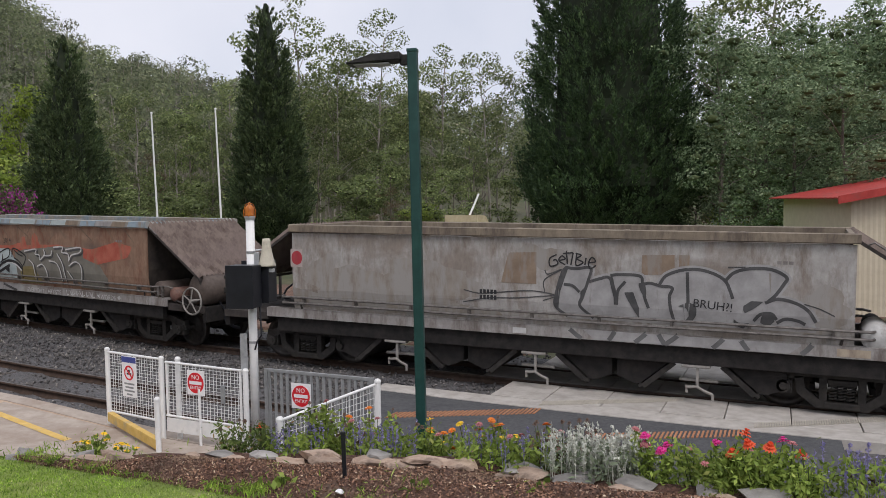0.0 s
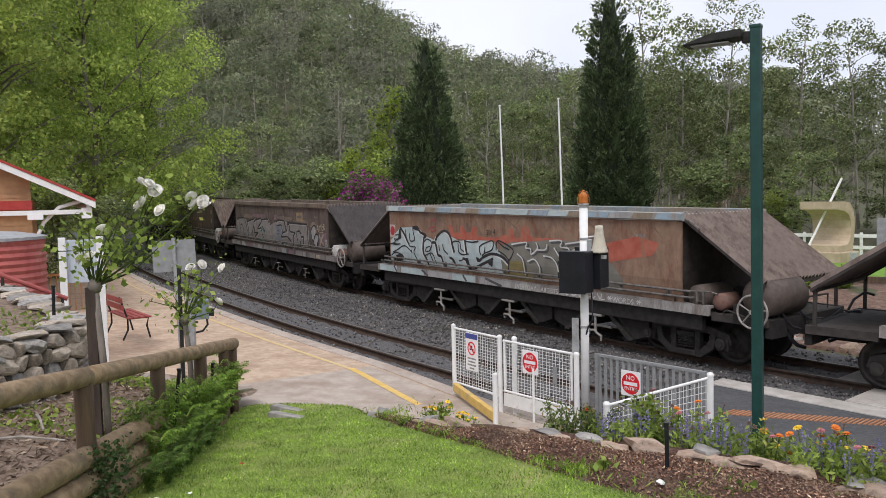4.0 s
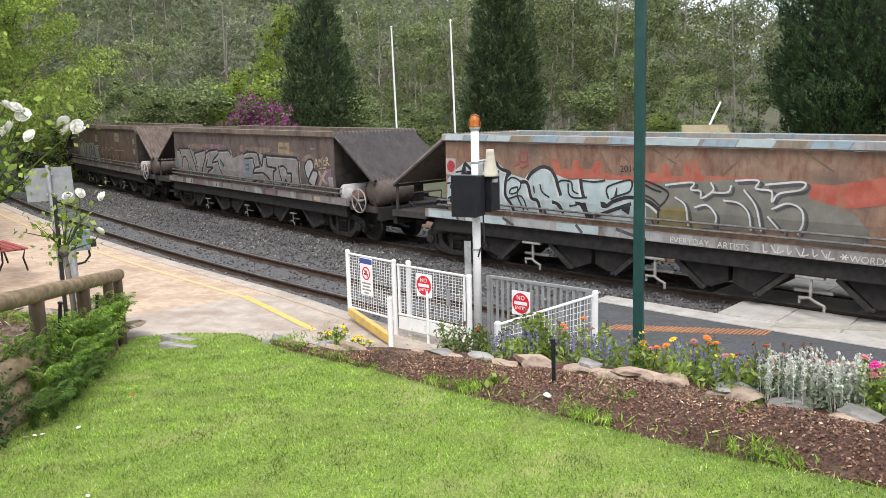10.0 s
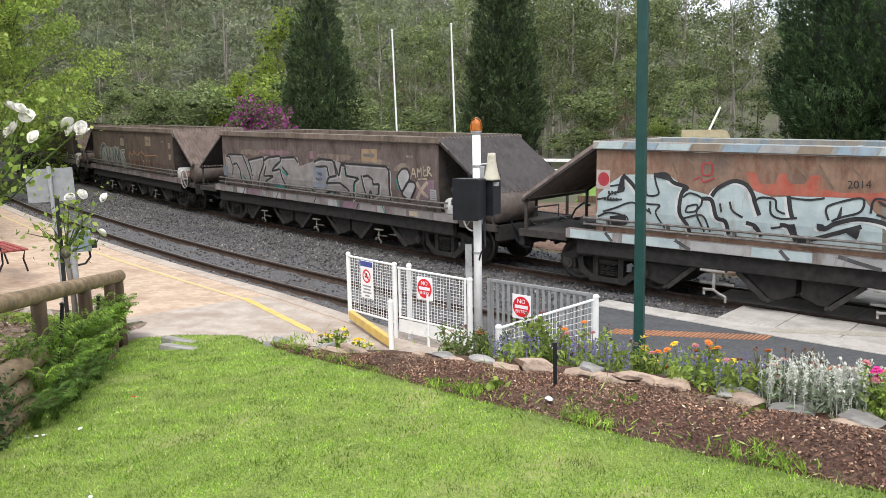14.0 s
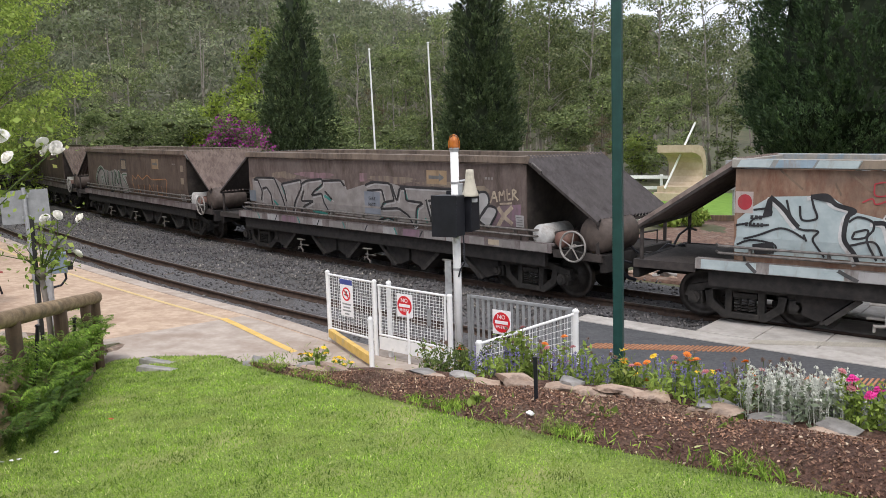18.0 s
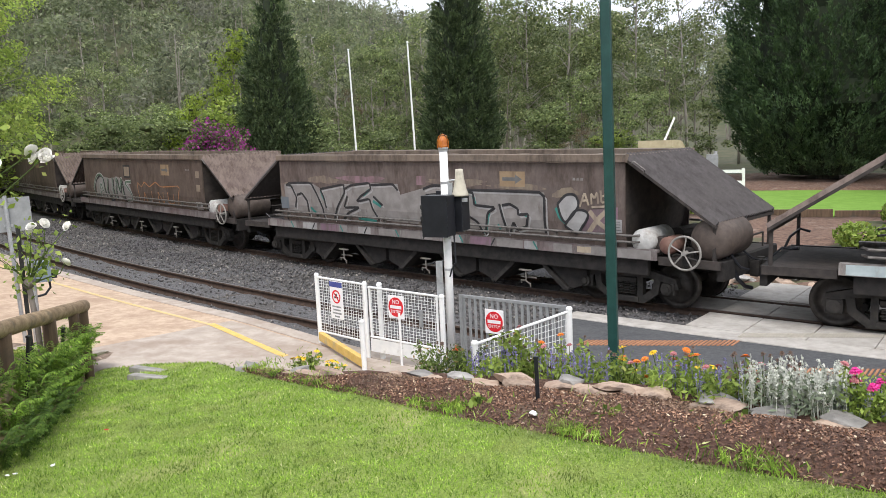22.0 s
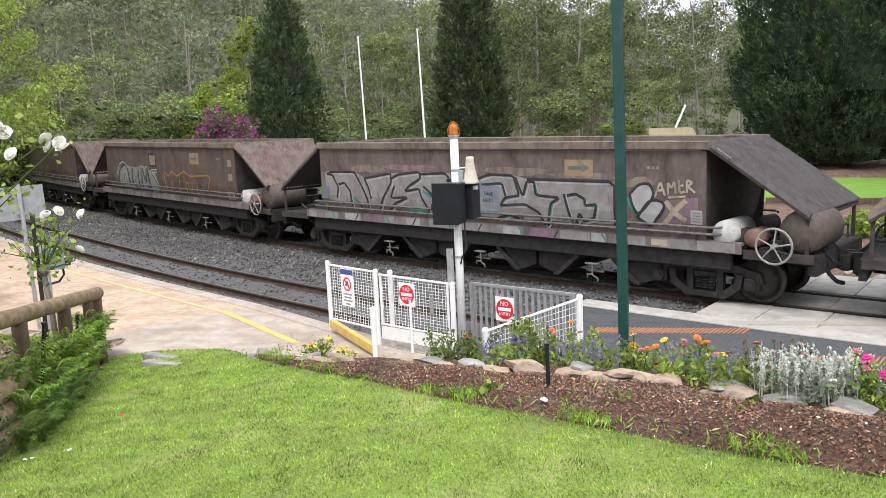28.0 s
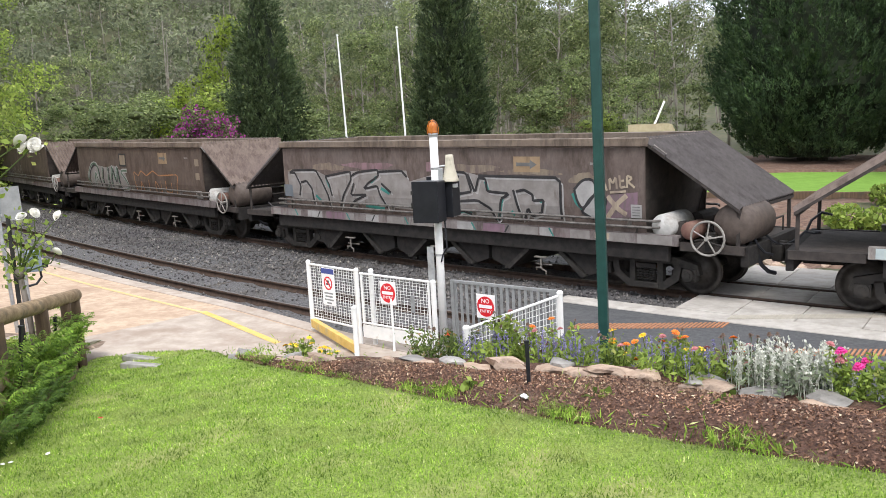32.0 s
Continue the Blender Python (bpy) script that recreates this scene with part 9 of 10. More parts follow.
# left to right along the bank
for k, (x, back, kind) in enumerate((
        (-1.58, 0.45, "sal"), (-1.4, 0.4, "sal"), (-1.3, 0.7, "mix"), (-1.15, 0.95, "mix"), (-1.02, 0.9, "spent"), (-0.9, 0.8, "spent"), (-0.82, 0.95, "mix"), (-0.88, 0.4, "sal"), (-0.68, 0.42, "sal"), (-0.48, 0.38, "sal"), (-0.3, 0.6, "low"),
        (-0.25, 0.45, "zin"), (-0.05, 0.65, "zin"), (0.12, 0.45, "zin"), (0.3, 0.65, "zin"), (0.45, 0.5, "zin"), (0.62, 0.6, "zin"), (0.2, 0.24, "sal"), (0.38, 0.22, "sal"), (0.54, 0.25, "sal"),
        (0.8, 0.6, "spent"), (0.95, 0.7, "spent"), (1.12, 0.6, "spent"), (0.82, 0.25, "sil"), (0.97, 0.32, "sil"), (1.1, 0.25, "sil"), (1.22, 0.42, "sil"), (1.04, 0.5, "sil"),
        (1.38, 0.3, "pink"), (1.5, 0.42, "pink"), (1.42, 0.6, "sal"), (1.62, 0.3, "low"), (1.66, 0.42, "red"), (1.84, 0.45, "red"), (1.8, 0.22, "low"), (2.0, 0.3, "low"), (2.02, 0.48, "red"), (2.16, 0.4, "red"), (2.2, 0.2, "low"),
        (2.38, 0.4, "sal"), (2.54, 0.32, "sal"), (2.75, 0.35, "low"))):
    px, py = at_row(x, back)
    px, py = px + rs.uniform(-0.05, 0.05), py + rs.uniform(-0.05, 0.05)
    if kind == "sal":
        spikes("salvia", px, py, 0.18, 0.27 if back < 0.3 else 0.33, 11 if back < 0.3 else 15, M["salvia"], "blue-violet salvia in flower", 300 + k, G)
    elif kind == "sil":
        spikes("dusty_miller", px, py, 0.18, 0.35, 38, M["silver"], "silver-white leaved dusty miller", 300 + k, M["silver_leaf"], 240)
    elif kind == "zin":
        plant_clump("zinnia", px, py, 0.22, 0.46, G, 520, [P_ORANGE if q % 3 else P_YELLOW for q in range(3 + k % 2)] + [P_BROWN, P_DUSK, P_BROWN], "orange zinnia in full flower", 300 + k, 0.055)
    elif kind == "mix":
        plant_clump("zinnia", px, py, 0.2, 0.72, G, 760, [P_ORANGE, P_BROWN, P_BROWN, P_DUSK, P_BROWN], "leafy zinnia with a few orange flowers", 300 + k, 0.07)
    elif kind == "pink":
        plant_clump("zinnia", px, py, 0.18, 0.36, G, 340, [P_PINK] * 2 + [P_DUSK], "magenta zinnia in flower", 300 + k, 0.05)
    elif kind == "red":
        plant_clump("zinnia", px, py, 0.2, 0.38, G, 480, [P_RED, P_RED if k % 2 else P_PINK, P_DUSK], "scarlet zinnia in full flower", 300 + k, 0.055)
    elif kind == "spent":
        plant_clump("spent_zinnia", px, py, 0.2, 0.52, M["spent"], 260, [P_BROWN] * 8 + [P_DUSK], "withered zinnia with brown seed heads", 300 + k, 0.05)
    else:
        plant_clump("garden_plant", px, py, 0.17, 0.26, G, 420, [], "low green garden plant", 300 + k, 0.045, 6)
# seedlings and pale stones on the mulch
for x, y in ((1.33, 4.62), (-1.4, 6.4), (0.55, 5.6), (-0.3, 5.9), (1.9, 4.4)):
    plant_clump("seedling", x, y, 0.06, 0.10, G, 26, [], "small green seedling in the mulch", int(x * 90) + 700, 0.08, 5, lawn_z(x, y), 1.6)
for k, (x, y) in enumerate(((1.05, 4.95), (-0.89, 5.95), (0.6, 5.5), (1.45, 5.15))):
    ob = part("white_stone", rock_mesh(400 + k, 0.06, 0.045, 0.025), M["white"])
    ob.matrix_basis = pose(x, y, lawn_z(x, y) + 0.05, 0, 8, k * 50)
    tagged(ob, "small white stone lying on the mulch", "stone")

# two grey slabs set in the grass at the foot of the lawn, fallen petals and a red leaf on it
for k, (x, y) in enumerate(((-5.86, 8.5), (-5.57, 8.06))):
    bm = bmesh.new()
    bx(bm, -0.24, 0.24, -0.07, 0.07, -0.05, 0.02, 0.012)
    ob = tagged(part("stepping_slab", bm, M["slate"]), "grey stone slab set in the grass", "slab", "slabs in the lawn")
    ob.matrix_basis = pose(x, y, lawn_z(x, y) + 0.012, -4, 3, -8 + 6 * k)
for k, (x, y) in enumerate(((-4.52, 4.71), (-4.48, 4.75), (-4.33, 4.95), (-3.2, 3.7), (-4.6, 4.3), (-4.56, 4.66))):
    ob = part("fallen_petal", rock_mesh(500 + k, 0.024, 0.015, 0.005), M["white"])
    ob.matrix_basis = pose(x, y, lawn_z(x, y) + wobble(x, y, 0.03) + 0.022, 8 * k, 5, 40 * k)
    tagged(ob, "white fallen rose petal on the grass", "petal", "fallen petals")
ob = part("fallen_leaf", rock_mesh(520, 0.03, 0.012, 0.005), M["sign_red"])
ob.matrix_basis = pose(-4.5, 5.81, lawn_z(-4.5, 5.81) + 0.03, 5, 5, 20)
tagged(ob, "red fallen leaf lying on the grass", "leaf")

# ---- grass blades ----
rng = np.random.RandomState(33)
n = 640000
gx = rng.uniform(-6.7, 4.2, n)
gy = rng.uniform(0.8, 9.3, n)
lo = np.maximum(0.8, 3.4 + (-4.33 - gx) / 0.452)
hi = np.array([lawn_end(q) for q in np.linspace(-6.75, 4.3, 300)])
hi = np.interp(gx, np.linspace(-6.75, 4.3, 300), hi)
keep = (gy > lo) & (gy < hi + 0.03) & (rng.uniform(0, 1, n) < np.clip(1.35 - 0.11 * gy, 0.25, 1))
gx, gy = gx[keep], gy[keep]
n = len(gx)
gz = lawn_z(gx, gy) + np.array([wobble(a, b, 0.03) for a, b in zip(gx, gy)])
hgt = rng.uniform(0.006, 0.024, n) * (1 + 0.8 * (rng.uniform(0, 1, n) < 0.04))
a_ = rng.uniform(0, math.tau, n)
w = rng.uniform(0.0026, 0.0058, n) * (0.8 + 0.16 * gy)
dx, dy = np.cos(a_) * w, np.sin(a_) * w
lx, ly = rng.normal(0, 0.02, n), rng.normal(0, 0.02, n)
v = np.stack([np.stack([gx - dx, gy - dy, gz - 0.02], 1), np.stack([gx + dx, gy + dy, gz - 0.02], 1), np.stack([gx + lx, gy + ly, gz + hgt], 1)], 1).reshape(-1, 3)
tagged(raw("grass", v, np.arange(n * 3).reshape(n, 3), M["grass"]), "short blades of the mown lawn", "grass", kind="stuff")

# ---- loose ballast stones ----
rng = np.random.RandomState(44)
n = 15000
ss = rng.uniform(-26, 13, n)
oo = np.concatenate([rng.uniform(0.6, 3.9, n // 2), rng.uniform(-2.4, 5.9, n - n // 2)])
ok = ~((ss > 2.85) & (ss < 10.2) & (oo > 1.8)) & ~((ss > 4.8) & (ss < 11.4) & (oo > -2.4) & (oo < 3.2)) & (np.abs(np.abs(oo) - 0.565) > 0.09) & (np.abs(np.abs(oo - NEAR) - 0.565) > 0.09)
ss, oo = ss[ok], oo[ok]
n = len(ss)
c = np.array([TP(a, b, -0.115)[:] for a, b in zip(ss, oo)])
octa = np.array([(1, 0, 0), (-1, 0, 0), (0, 1, 0), (0, -1, 0), (0, 0, 1), (0, 0, -1)], float)
v = octa[None] * rng.uniform(0.018, 0.042, (n, 6, 1)) + rng.normal(0, 0.007, (n, 6, 3))
th = rng.uniform(0, math.tau, n)
rot = np.stack([np.stack([np.cos(th), -np.sin(th), 0 * th], 1), np.stack([np.sin(th), np.cos(th), 0 * th], 1), np.stack([0 * th, 0 * th, 1 + 0 * th], 1)], 1)
v = np.einsum('nij,nkj->nki', rot, v) + c[:, None]
of = np.array([(0, 2, 4), (2, 1, 4), (1, 3, 4), (3, 0, 4), (2, 0, 5), (1, 2, 5), (3, 1, 5), (0, 3, 5)])
f = (of[None] + 6 * np.arange(n)[:, None, None]).reshape(-1, 3)
M["stone_mix"] = foliage("ballast_stones", (0.055, 0.055, 0.058), (0.19, 0.185, 0.185), c=(0.34, 0.33, 0.31), through_light=0.0, rough=0.9)
tagged(raw("ballast_stones", v.reshape(-1, 3), f, M["stone_mix"]), "loose crushed grey ballast stones", "ballast", kind="stuff")

# ---- the garden beyond the line ----
def far_sheet(name, x0, x1, lo, hi, lift, material, label, category, n=26, m=12, bumps=0.03):
    def zf(x, y, v):
        return float(land(x, y)[0]) + lift + wobble(x, y, bumps)
    return sheet(name, np.linspace(x0, x1, n), lo, hi, m, zf, material, label, category, 0.5)


def trackside(x, off):
    e = [TP(s, off) for s in np.linspace(-40, 28, 160)]
    return float(np.interp(x, [p.x for p in e], [p.y for p in e]))


far_sheet("far_lawn", -3.5, 18.0, lambda x: 28.3 - 0.12 * x, lambda x: 39.5, 0.05, M["far_lawn"], "bright mown lawn beyond the line", "lawn")
M["red_mulch"] = surface("red_brown_mulch", (0.10, 0.06, 0.045), (0.20, 0.125, 0.09), 7, 0.95, bump=0.8, dist=0.03, fine=20, stain=(0.25, 0.2, 0.16), stain_at=(0.55, 0.7), stain_scale=2.5)
far_sheet("mulch_bed", -8.0, 14.0, lambda x: trackside(x, -3.0), lambda x: 28.2 - 0.12 * x, 0.03, M["red_mulch"], "red-brown mulched bed with rubble beyond the track", "garden bed", 40, 16, 0.10)
far_sheet("mulch_mound", 3.6, 22.0, lambda x: 37.6 - 0.1 * (x - 3), lambda x: 47.0, 0.12, M["red_mulch"], "brown mulch mound under the cypress", "garden bed", 20, 10, 0.12)
ed = tagged(empty("lawn_edging"), "dark timber edging of the far lawn", "edging", kind="structure")
for k in range(7):
    bm = bmesh.new()
    bx(bm, 0, 2.3, -0.06, 0.06, -0.1, 0.24, 0.015)
    x = -3.4 + k * 2.34
    part("timber", bm, M["post_wood"], ed).matrix_basis = pose(x, 28.25 - 0.12 * x, float(land(x, 28.25 - 0.12 * x)[0]), 0, 0, -6.8)
rng = np.random.RandomState(55)
for k in range(64):
    x = rng.uniform(-2.5, 9.5)
    y = trackside(x, -3.2) + abs(rng.normal(0, 1.1))
    sz = rng.uniform(0.12, 0.34)
    ob = part("rubble_stone", rock_mesh(500 + k, sz, sz * rng.uniform(0.6, 0.9), sz * rng.uniform(0.4, 0.65)), M["rock"] if rng.uniform() < 0.65 else M["slate"])
    ob.matrix_basis = pose(x, y, float(land(x, y)[0]) + sz * 0.25, rng.uniform(-15, 15), rng.uniform(-15, 15), rng.uniform(0, 360))
    tagged(ob, "broken tan stone heaped beside the track", "stone", "rubble stones")
# white two-rail fence
wf = tagged(empty("rail_fence"), "white painted two-rail timber fence", "fence")
for k in range(7):
    x = -8.2 + k * 2.1
    y = 37.0 - 0.02 * x
    z = float(land(x, y)[0])
    bm = bmesh.new()
    bx(bm, x - 0.06, x + 0.06, y - 0.05, y + 0.05, z - 0.3, z + 1.05, 0.01)
    part("fence_post", bm, M["white"], wf)
    if k < 6:
        z2 = float(land(x + 2.1, y)[0])
        for h in (0.45, 0.92):
            bm = bmesh.new()
            bx(bm, 0, 2.1, -0.02, 0.02, -0.07, 0.07, 0.006)
            part("fence_rail", bm, M["white"], wf).matrix_basis = pose(x, y - 0.07, z + h, 0, -math.degrees(math.atan2(z2 - z, 2.1)), 0)
# sundial: a cream curved shell with a white rod
sx_, sy_ = 0.95, 35.2
sdz = float(land(sx_, sy_)[0])
sd = tagged(empty("sundial", pose(sx_, sy_, sdz, 0, 0, 12)), "large cream concrete sundial with a slanting white rod", "sundial")
M["sundial"] = surface("cream_concrete", (0.46, 0.36, 0.25), (0.55, 0.45, 0.33), 4, 0.85, stain=(0.40, 0.31, 0.22), stain_scale=1.5)
# a band bent into a C, open to the front, with thick edges
C_OUT = ((0.0, 2.36), (0.45, 2.35), (0.82, 2.30), (1.06, 2.08), (1.18, 1.7), (1.2, 1.3), (1.14, 0.85), (1.05, 0.42), (0.0, 0.42))
C_IN = ((0.0, 0.66), (0.62, 0.68), (0.82, 0.82), (0.93, 1.05), (0.95, 1.3), (0.9, 1.62), (0.72, 1.86), (0.4, 2.0), (0.0, 2.06))
for nm, prof in (("shell", C_OUT + C_IN),):
    bm = bmesh.new()
    ends = [[bm.verts.new((w, u - 0.5, z)) for u, z in prof] for w in (-0.78, 0.78)]
    m = len(prof)
    for k in range(m):
        bm.faces.new((ends[0][k], ends[0][(k + 1) % m], ends[1][(k + 1) % m], ends[1][k]))
    h = len(C_OUT)
    for e in ends:
        for k in range(h - 1):
            bm.faces.new((e[k], e[k + 1], e[m - 2 - k], e[m - 1 - k]))
    bmesh.ops.recalc_face_normals(bm, faces=bm.faces)
    part(nm, bm, M["sundial"], sd).matrix_basis = pose(0, 0, 0, 0, 0, -42)
bm = bmesh.new()
bx(bm, -0.9, 0.9, -0.62, 0.85, -0.3, 0.42, 0.04)
part("plinth", bm, M["sundial"], sd).matrix_basis = pose(0, 0, 0, 0, 0, -42)
bm = bmesh.new()
rod(bm, (-0.72, -0.35, 0.6), (0.62, 0.2, 3.25), 0.045, 10)
part("gnomon_rod", bm, M["white"], sd)
bm = bmesh.new()
bx(bm, 0.75, 1.05, -0.52, -0.46, 0.05, 0.4, 0.01)
part("plaque", bm, M["galv"], sd)
# flagpoles
for x, y, top in ((-11.10, 31.84, 6.75), (-8.30, 30.63, 6.73)):
    z = float(land(x, y)[0])
    fp = tagged(empty("flagpole", pose(x, y, z, 0, -1.3, 0)), "slim white flagpole with a small cap", "flagpole", "flagpoles")
    bm = bmesh.new()
    rod(bm, (0, 0, -0.3), (0, 0, top - z), 0.045, 10, 0.03)
    part("pole", bm, M["white"], fp)
    bm = bmesh.new()
    lathe(bm, [(0.03, top - z), (0.055, top - z + 0.01), (0.05, top - z + 0.05), (0, top - z + 0.07)], 12)
    part("cap", bm, M["white"], fp)
# grey post with a box, seen in the gaps between wagons
x, y = az_at(-5.0, 29.0)
z = float(land(x, y)[0])
gp = tagged(empty("box_post", pose(x, y, z)), "grey steel post with a tall grey box", "post")
bm = bmesh.new()
rod(bm, (0, 0, -0.2), (0, 0, 2.1), 0.06, 12)
part("post", bm, M["galv"], gp)
bm = bmesh.new()
bx(bm, -0.3, 0.08, -0.12, -0.04, 1.0, 2.0, 0.02)
part("box", bm, M["grey_paint"], gp)
# pale-leaved plants in the far bed
for k, (x, y) in enumerate(((5.2, 21.8), (5.9, 21.3), (0.4, 26.6), (1.1, 26.9), (-0.6, 27.0), (7.4, 26.0))):
    rng = np.random.RandomState(600 + k)
    base = tagged(empty("leafy_plant", pose(x, y, float(land(x, y)[0]))), "broad-leaved plant with pale green leaves", "garden plant", "far bed plants")
    n = 420
    pts = ball_points(rng, n, 0.5) * (0.55, 0.5, 0.32) + (0, 0, 0.32)
    v, f = quads_of(rng, pts, 0.16, 1.7)
    raw("leaves", v, f, M["leaf_garden"] if k % 2 else M["silver"] if k > 3 else M["leaf_garden"], base)
    bm = bmesh.new()
    for q in range(5):
        a = q * 1.26
        tube(bm, [(0, 0, -0.05), (0.2 * math.cos(a), 0.2 * math.sin(a), 0.3)], 0.012, 5)
    part("stems", bm, M["stem"], base)
# cream shed with a red roof
sh_ = tagged(empty("shed", pose(10.75, 21.7, float(land(10.8, 22)[0]), 0, 0, -9)), "cream corrugated steel shed with a red roof", "shed")
n = 60
bm = bmesh.new()
W, Hs = 8.0, 3.2 - float(land(10.8, 22)[0])
Hr = Hs + 0.7
bot, top = [], []
for k in range(n * 2 + 1):
    x = W * k / (n * 2)
    y = -0.018 if k % 2 else 0.0
    h = Hs + (Hr - Hs) * (1 - abs(x - W / 2) / (W / 2))
    bot.append(bm.verts.new((x, y, -0.3)))
    top.append(bm.verts.new((x, y, h - 0.04)))
for k in range(n * 2):
    bm.faces.new((bot[k], bot[k + 1], top[k + 1], top[k]))
part("front_wall", bm, M["cream_wall"], sh_)
for x in (0.0, W - 0.06):
    bm = bmesh.new()
    bx(bm, x, x + 0.06, 0.02, 7.0, -0.3, Hs - 0.02)
    part("side_wall", bm, M["cream_wall"], sh_)
bm = bmesh.new()
bx(bm, 0.06, W - 0.06, 6.9, 7.0, -0.3, Hs)
part("back_wall", bm, M["cream_wall"], sh_)
for q in (0, 1):
    bm = bmesh.new()
    m = 36
    rows = []
    for k in range(m + 1):
        y = -0.35 + 7.5 * k / m
        d = 0.02 if k % 2 else 0.0
        x0, x1 = (-0.45, W / 2) if q == 0 else (W + 0.45, W / 2)
        z0 = Hs - 0.45 * (Hr - Hs) / (W / 2)
        rows.append([bm.verts.new((x0, y, z0 + d)), bm.verts.new((x1, y, Hr + d)), bm.verts.new((x1, y, Hr + d - 0.03)), bm.verts.new((x0, y, z0 + d - 0.03))])
    for a, b in zip(rows, rows[1:]):
        for k in range(4):
            bm.faces.new((a[k], a[(k + 1) % 4], b[(k + 1) % 4], b[k]))
    part("roof_sheet", bm, M["roof_red"], sh_)
    bm = bmesh.new()
    extrude(bm, [(x0, z0 - 0.16), (x1, Hr - 0.14), (x1, Hr + 0.06), (x0, z0 + 0.05)], 'y', -0.42, -0.36)
    part("barge_board", bm, M["roof_red"], sh_)
bm = bmesh.new()
rod(bm, (2.3, -0.8, -0.3), (2.3, -0.8, 2.9), 0.05, 10)
part("vent_pipe", bm, M["galv"], sh_)

# ---- beside the lawn: rail, logs, roses, stone wall, station ----
def line_at(k):
    return -4.33 - 0.452 * k, 3.4 + k


LINE_ANG = math.degrees(math.atan2(1.0, -0.452))
rf = tagged(empty("log_rail"), "round treated timber rail on posts beside the lawn", "fence")


def wavy_log(bm, a, b, r, seed, n=14, ring=12):
    a, b = Vector(a), Vector(b)
    d = (b - a).normalized()
    u = d.orthogonal().normalized()
    w = d.cross(u)
    rows = []
    for i in range(n + 1):
        p = a.lerp(b, i / n)
        rows.append([bm.verts.new(p + (u * math.cos(k * math.tau / ring) + w * math.sin(k * math.tau / ring)) * r * (1 + 0.09 * noise.noise(Vector((i * 0.5 + seed, k * 0.9, seed * 3.1))))) for k in range(ring)])
    for p, q in zip(rows, rows[1:]):
        for k in range(ring):
            bm.faces.new((p[k], p[(k + 1) % ring], q[(k + 1) % ring], q[k]))
    bm.faces.new(list(reversed(rows[0])))
    bm.faces.new(rows[-1])


def rail_top(k):
    return 2.10 - 0.138 * k


for k0, k1 in ((-4.0, 1.0), (1.0, 5.0)):
    bm = bmesh.new()
    (xa, ya), (xb, yb) = line_at(k0), line_at(k1)
    wavy_log(bm, (xa, ya, rail_top(k0) - 0.06), (xb, yb, rail_top(k1) - 0.06), 0.075, k0)
    part("rail", bm, M["log"], rf, smooth=True)
for k in (-2.6, -0.7, 0.97, 2.41, 3.65, 4.53, 4.94):
    x, y = line_at(k)
    bm = bmesh.new()
    wavy_log(bm, (x, y, lawn_z(x, y) - 0.3), (x, y, rail_top(k) - 0.1), 0.068 if k < 4 else 0.055, k, 8)
    part("post", bm, M["post_wood"], rf, smooth=True)
for k0, k1, rows in ((-3.0, -0.75, 3), (-0.65, 0.92, 3), (1.02, 2.36, 3), (2.46, 3.6, 2), (3.7, 4.15, 1)):
    for r in range(rows):
        (xa, ya), (xb, yb) = line_at(k0), line_at(k1)
        off = 0.06 - 0.02 * r
        bm = bmesh.new()
        wavy_log(bm, (xa + off, ya, lawn_z(xa, ya) + 0.07 + 0.172 * r), (xb + off, yb, lawn_z(xb, yb) + 0.07 + 0.172 * r), 0.09 - 0.006 * (r % 2), k0 + r * 3)
        ob = tagged(part("edging_log", bm, M["log"], smooth=True), "lichened log stacked as garden edging", "log", "edging logs")


def garden_z(x, y):
    return float(np.interp(y, (0, 4, 6.2, 7.5, 8.6, 9.6), (1.42, 1.30, 1.20, 0.95, 0.62, 0.36))) + 0.04 * max(0, -6 - x)


M["dry_mulch"] = surface("dry_leaf_mulch", (0.12, 0.082, 0.058), (0.30, 0.225, 0.17), 14, 0.95, bump=0.9, dist=0.03, fine=32, stain=(0.12, 0.13, 0.05), stain_at=(0.56, 0.75), stain_scale=1.6)
_ys = np.linspace(-1.5, 9.7, 50)
_v, _f = [], []
for y in _ys:
    x1 = log_x(y) - 0.02
    for q in range(16):
        x = x1 - (x1 + 12.5) * q / 15 * 1.0
        x = x1 + (-12.5 - x1) * q / 15
        _v.append((x, y, garden_z(x, y) + wobble(x, y, 0.08)))
for i in range(len(_ys) - 1):
    for q in range(15):
        _f.append((i * 16 + q, i * 16 + q + 1, (i + 1) * 16 + q + 1, (i + 1) * 16 + q))
tagged(raw("garden_slope", _v, _f, M["dry_mulch"], smooth=True), "sloping garden strewn with dry leaf mulch", "garden bed", kind="structure")
# strewn mulch and twigs
rng = np.random.RandomState(71)
n = 9000
yy = rng.uniform(2.5, 9.2, n)
xx = np.array([log_x(q) for q in yy]) - rng.uniform(0.05, 3.6, n)
pts = np.stack([xx, yy, np.array([garden_z(a, b) + wobble(a, b, 0.08) for a, b in zip(xx, yy)]) + 0.012], 1)
a_ = rng.uniform(0, math.tau, n)
nz = np.stack([np.cos(a_), np.sin(a_), 0 * a_], 1)
v, f = quads_of(rng, pts, 0.075, 4.0, nz, 0.4)
M["dry_mix"] = foliage("dry_litter", (0.09, 0.06, 0.042), (0.34, 0.265, 0.20), c=(0.52, 0.45, 0.35), through_light=0.0)
tagged(raw("leaf_litter", v, f, M["dry_mix"]), "dry leaves, bark and twigs on the slope", "leaf litter", kind="stuff")
n = 1500
yy = rng.uniform(4.8, 8.8, n)
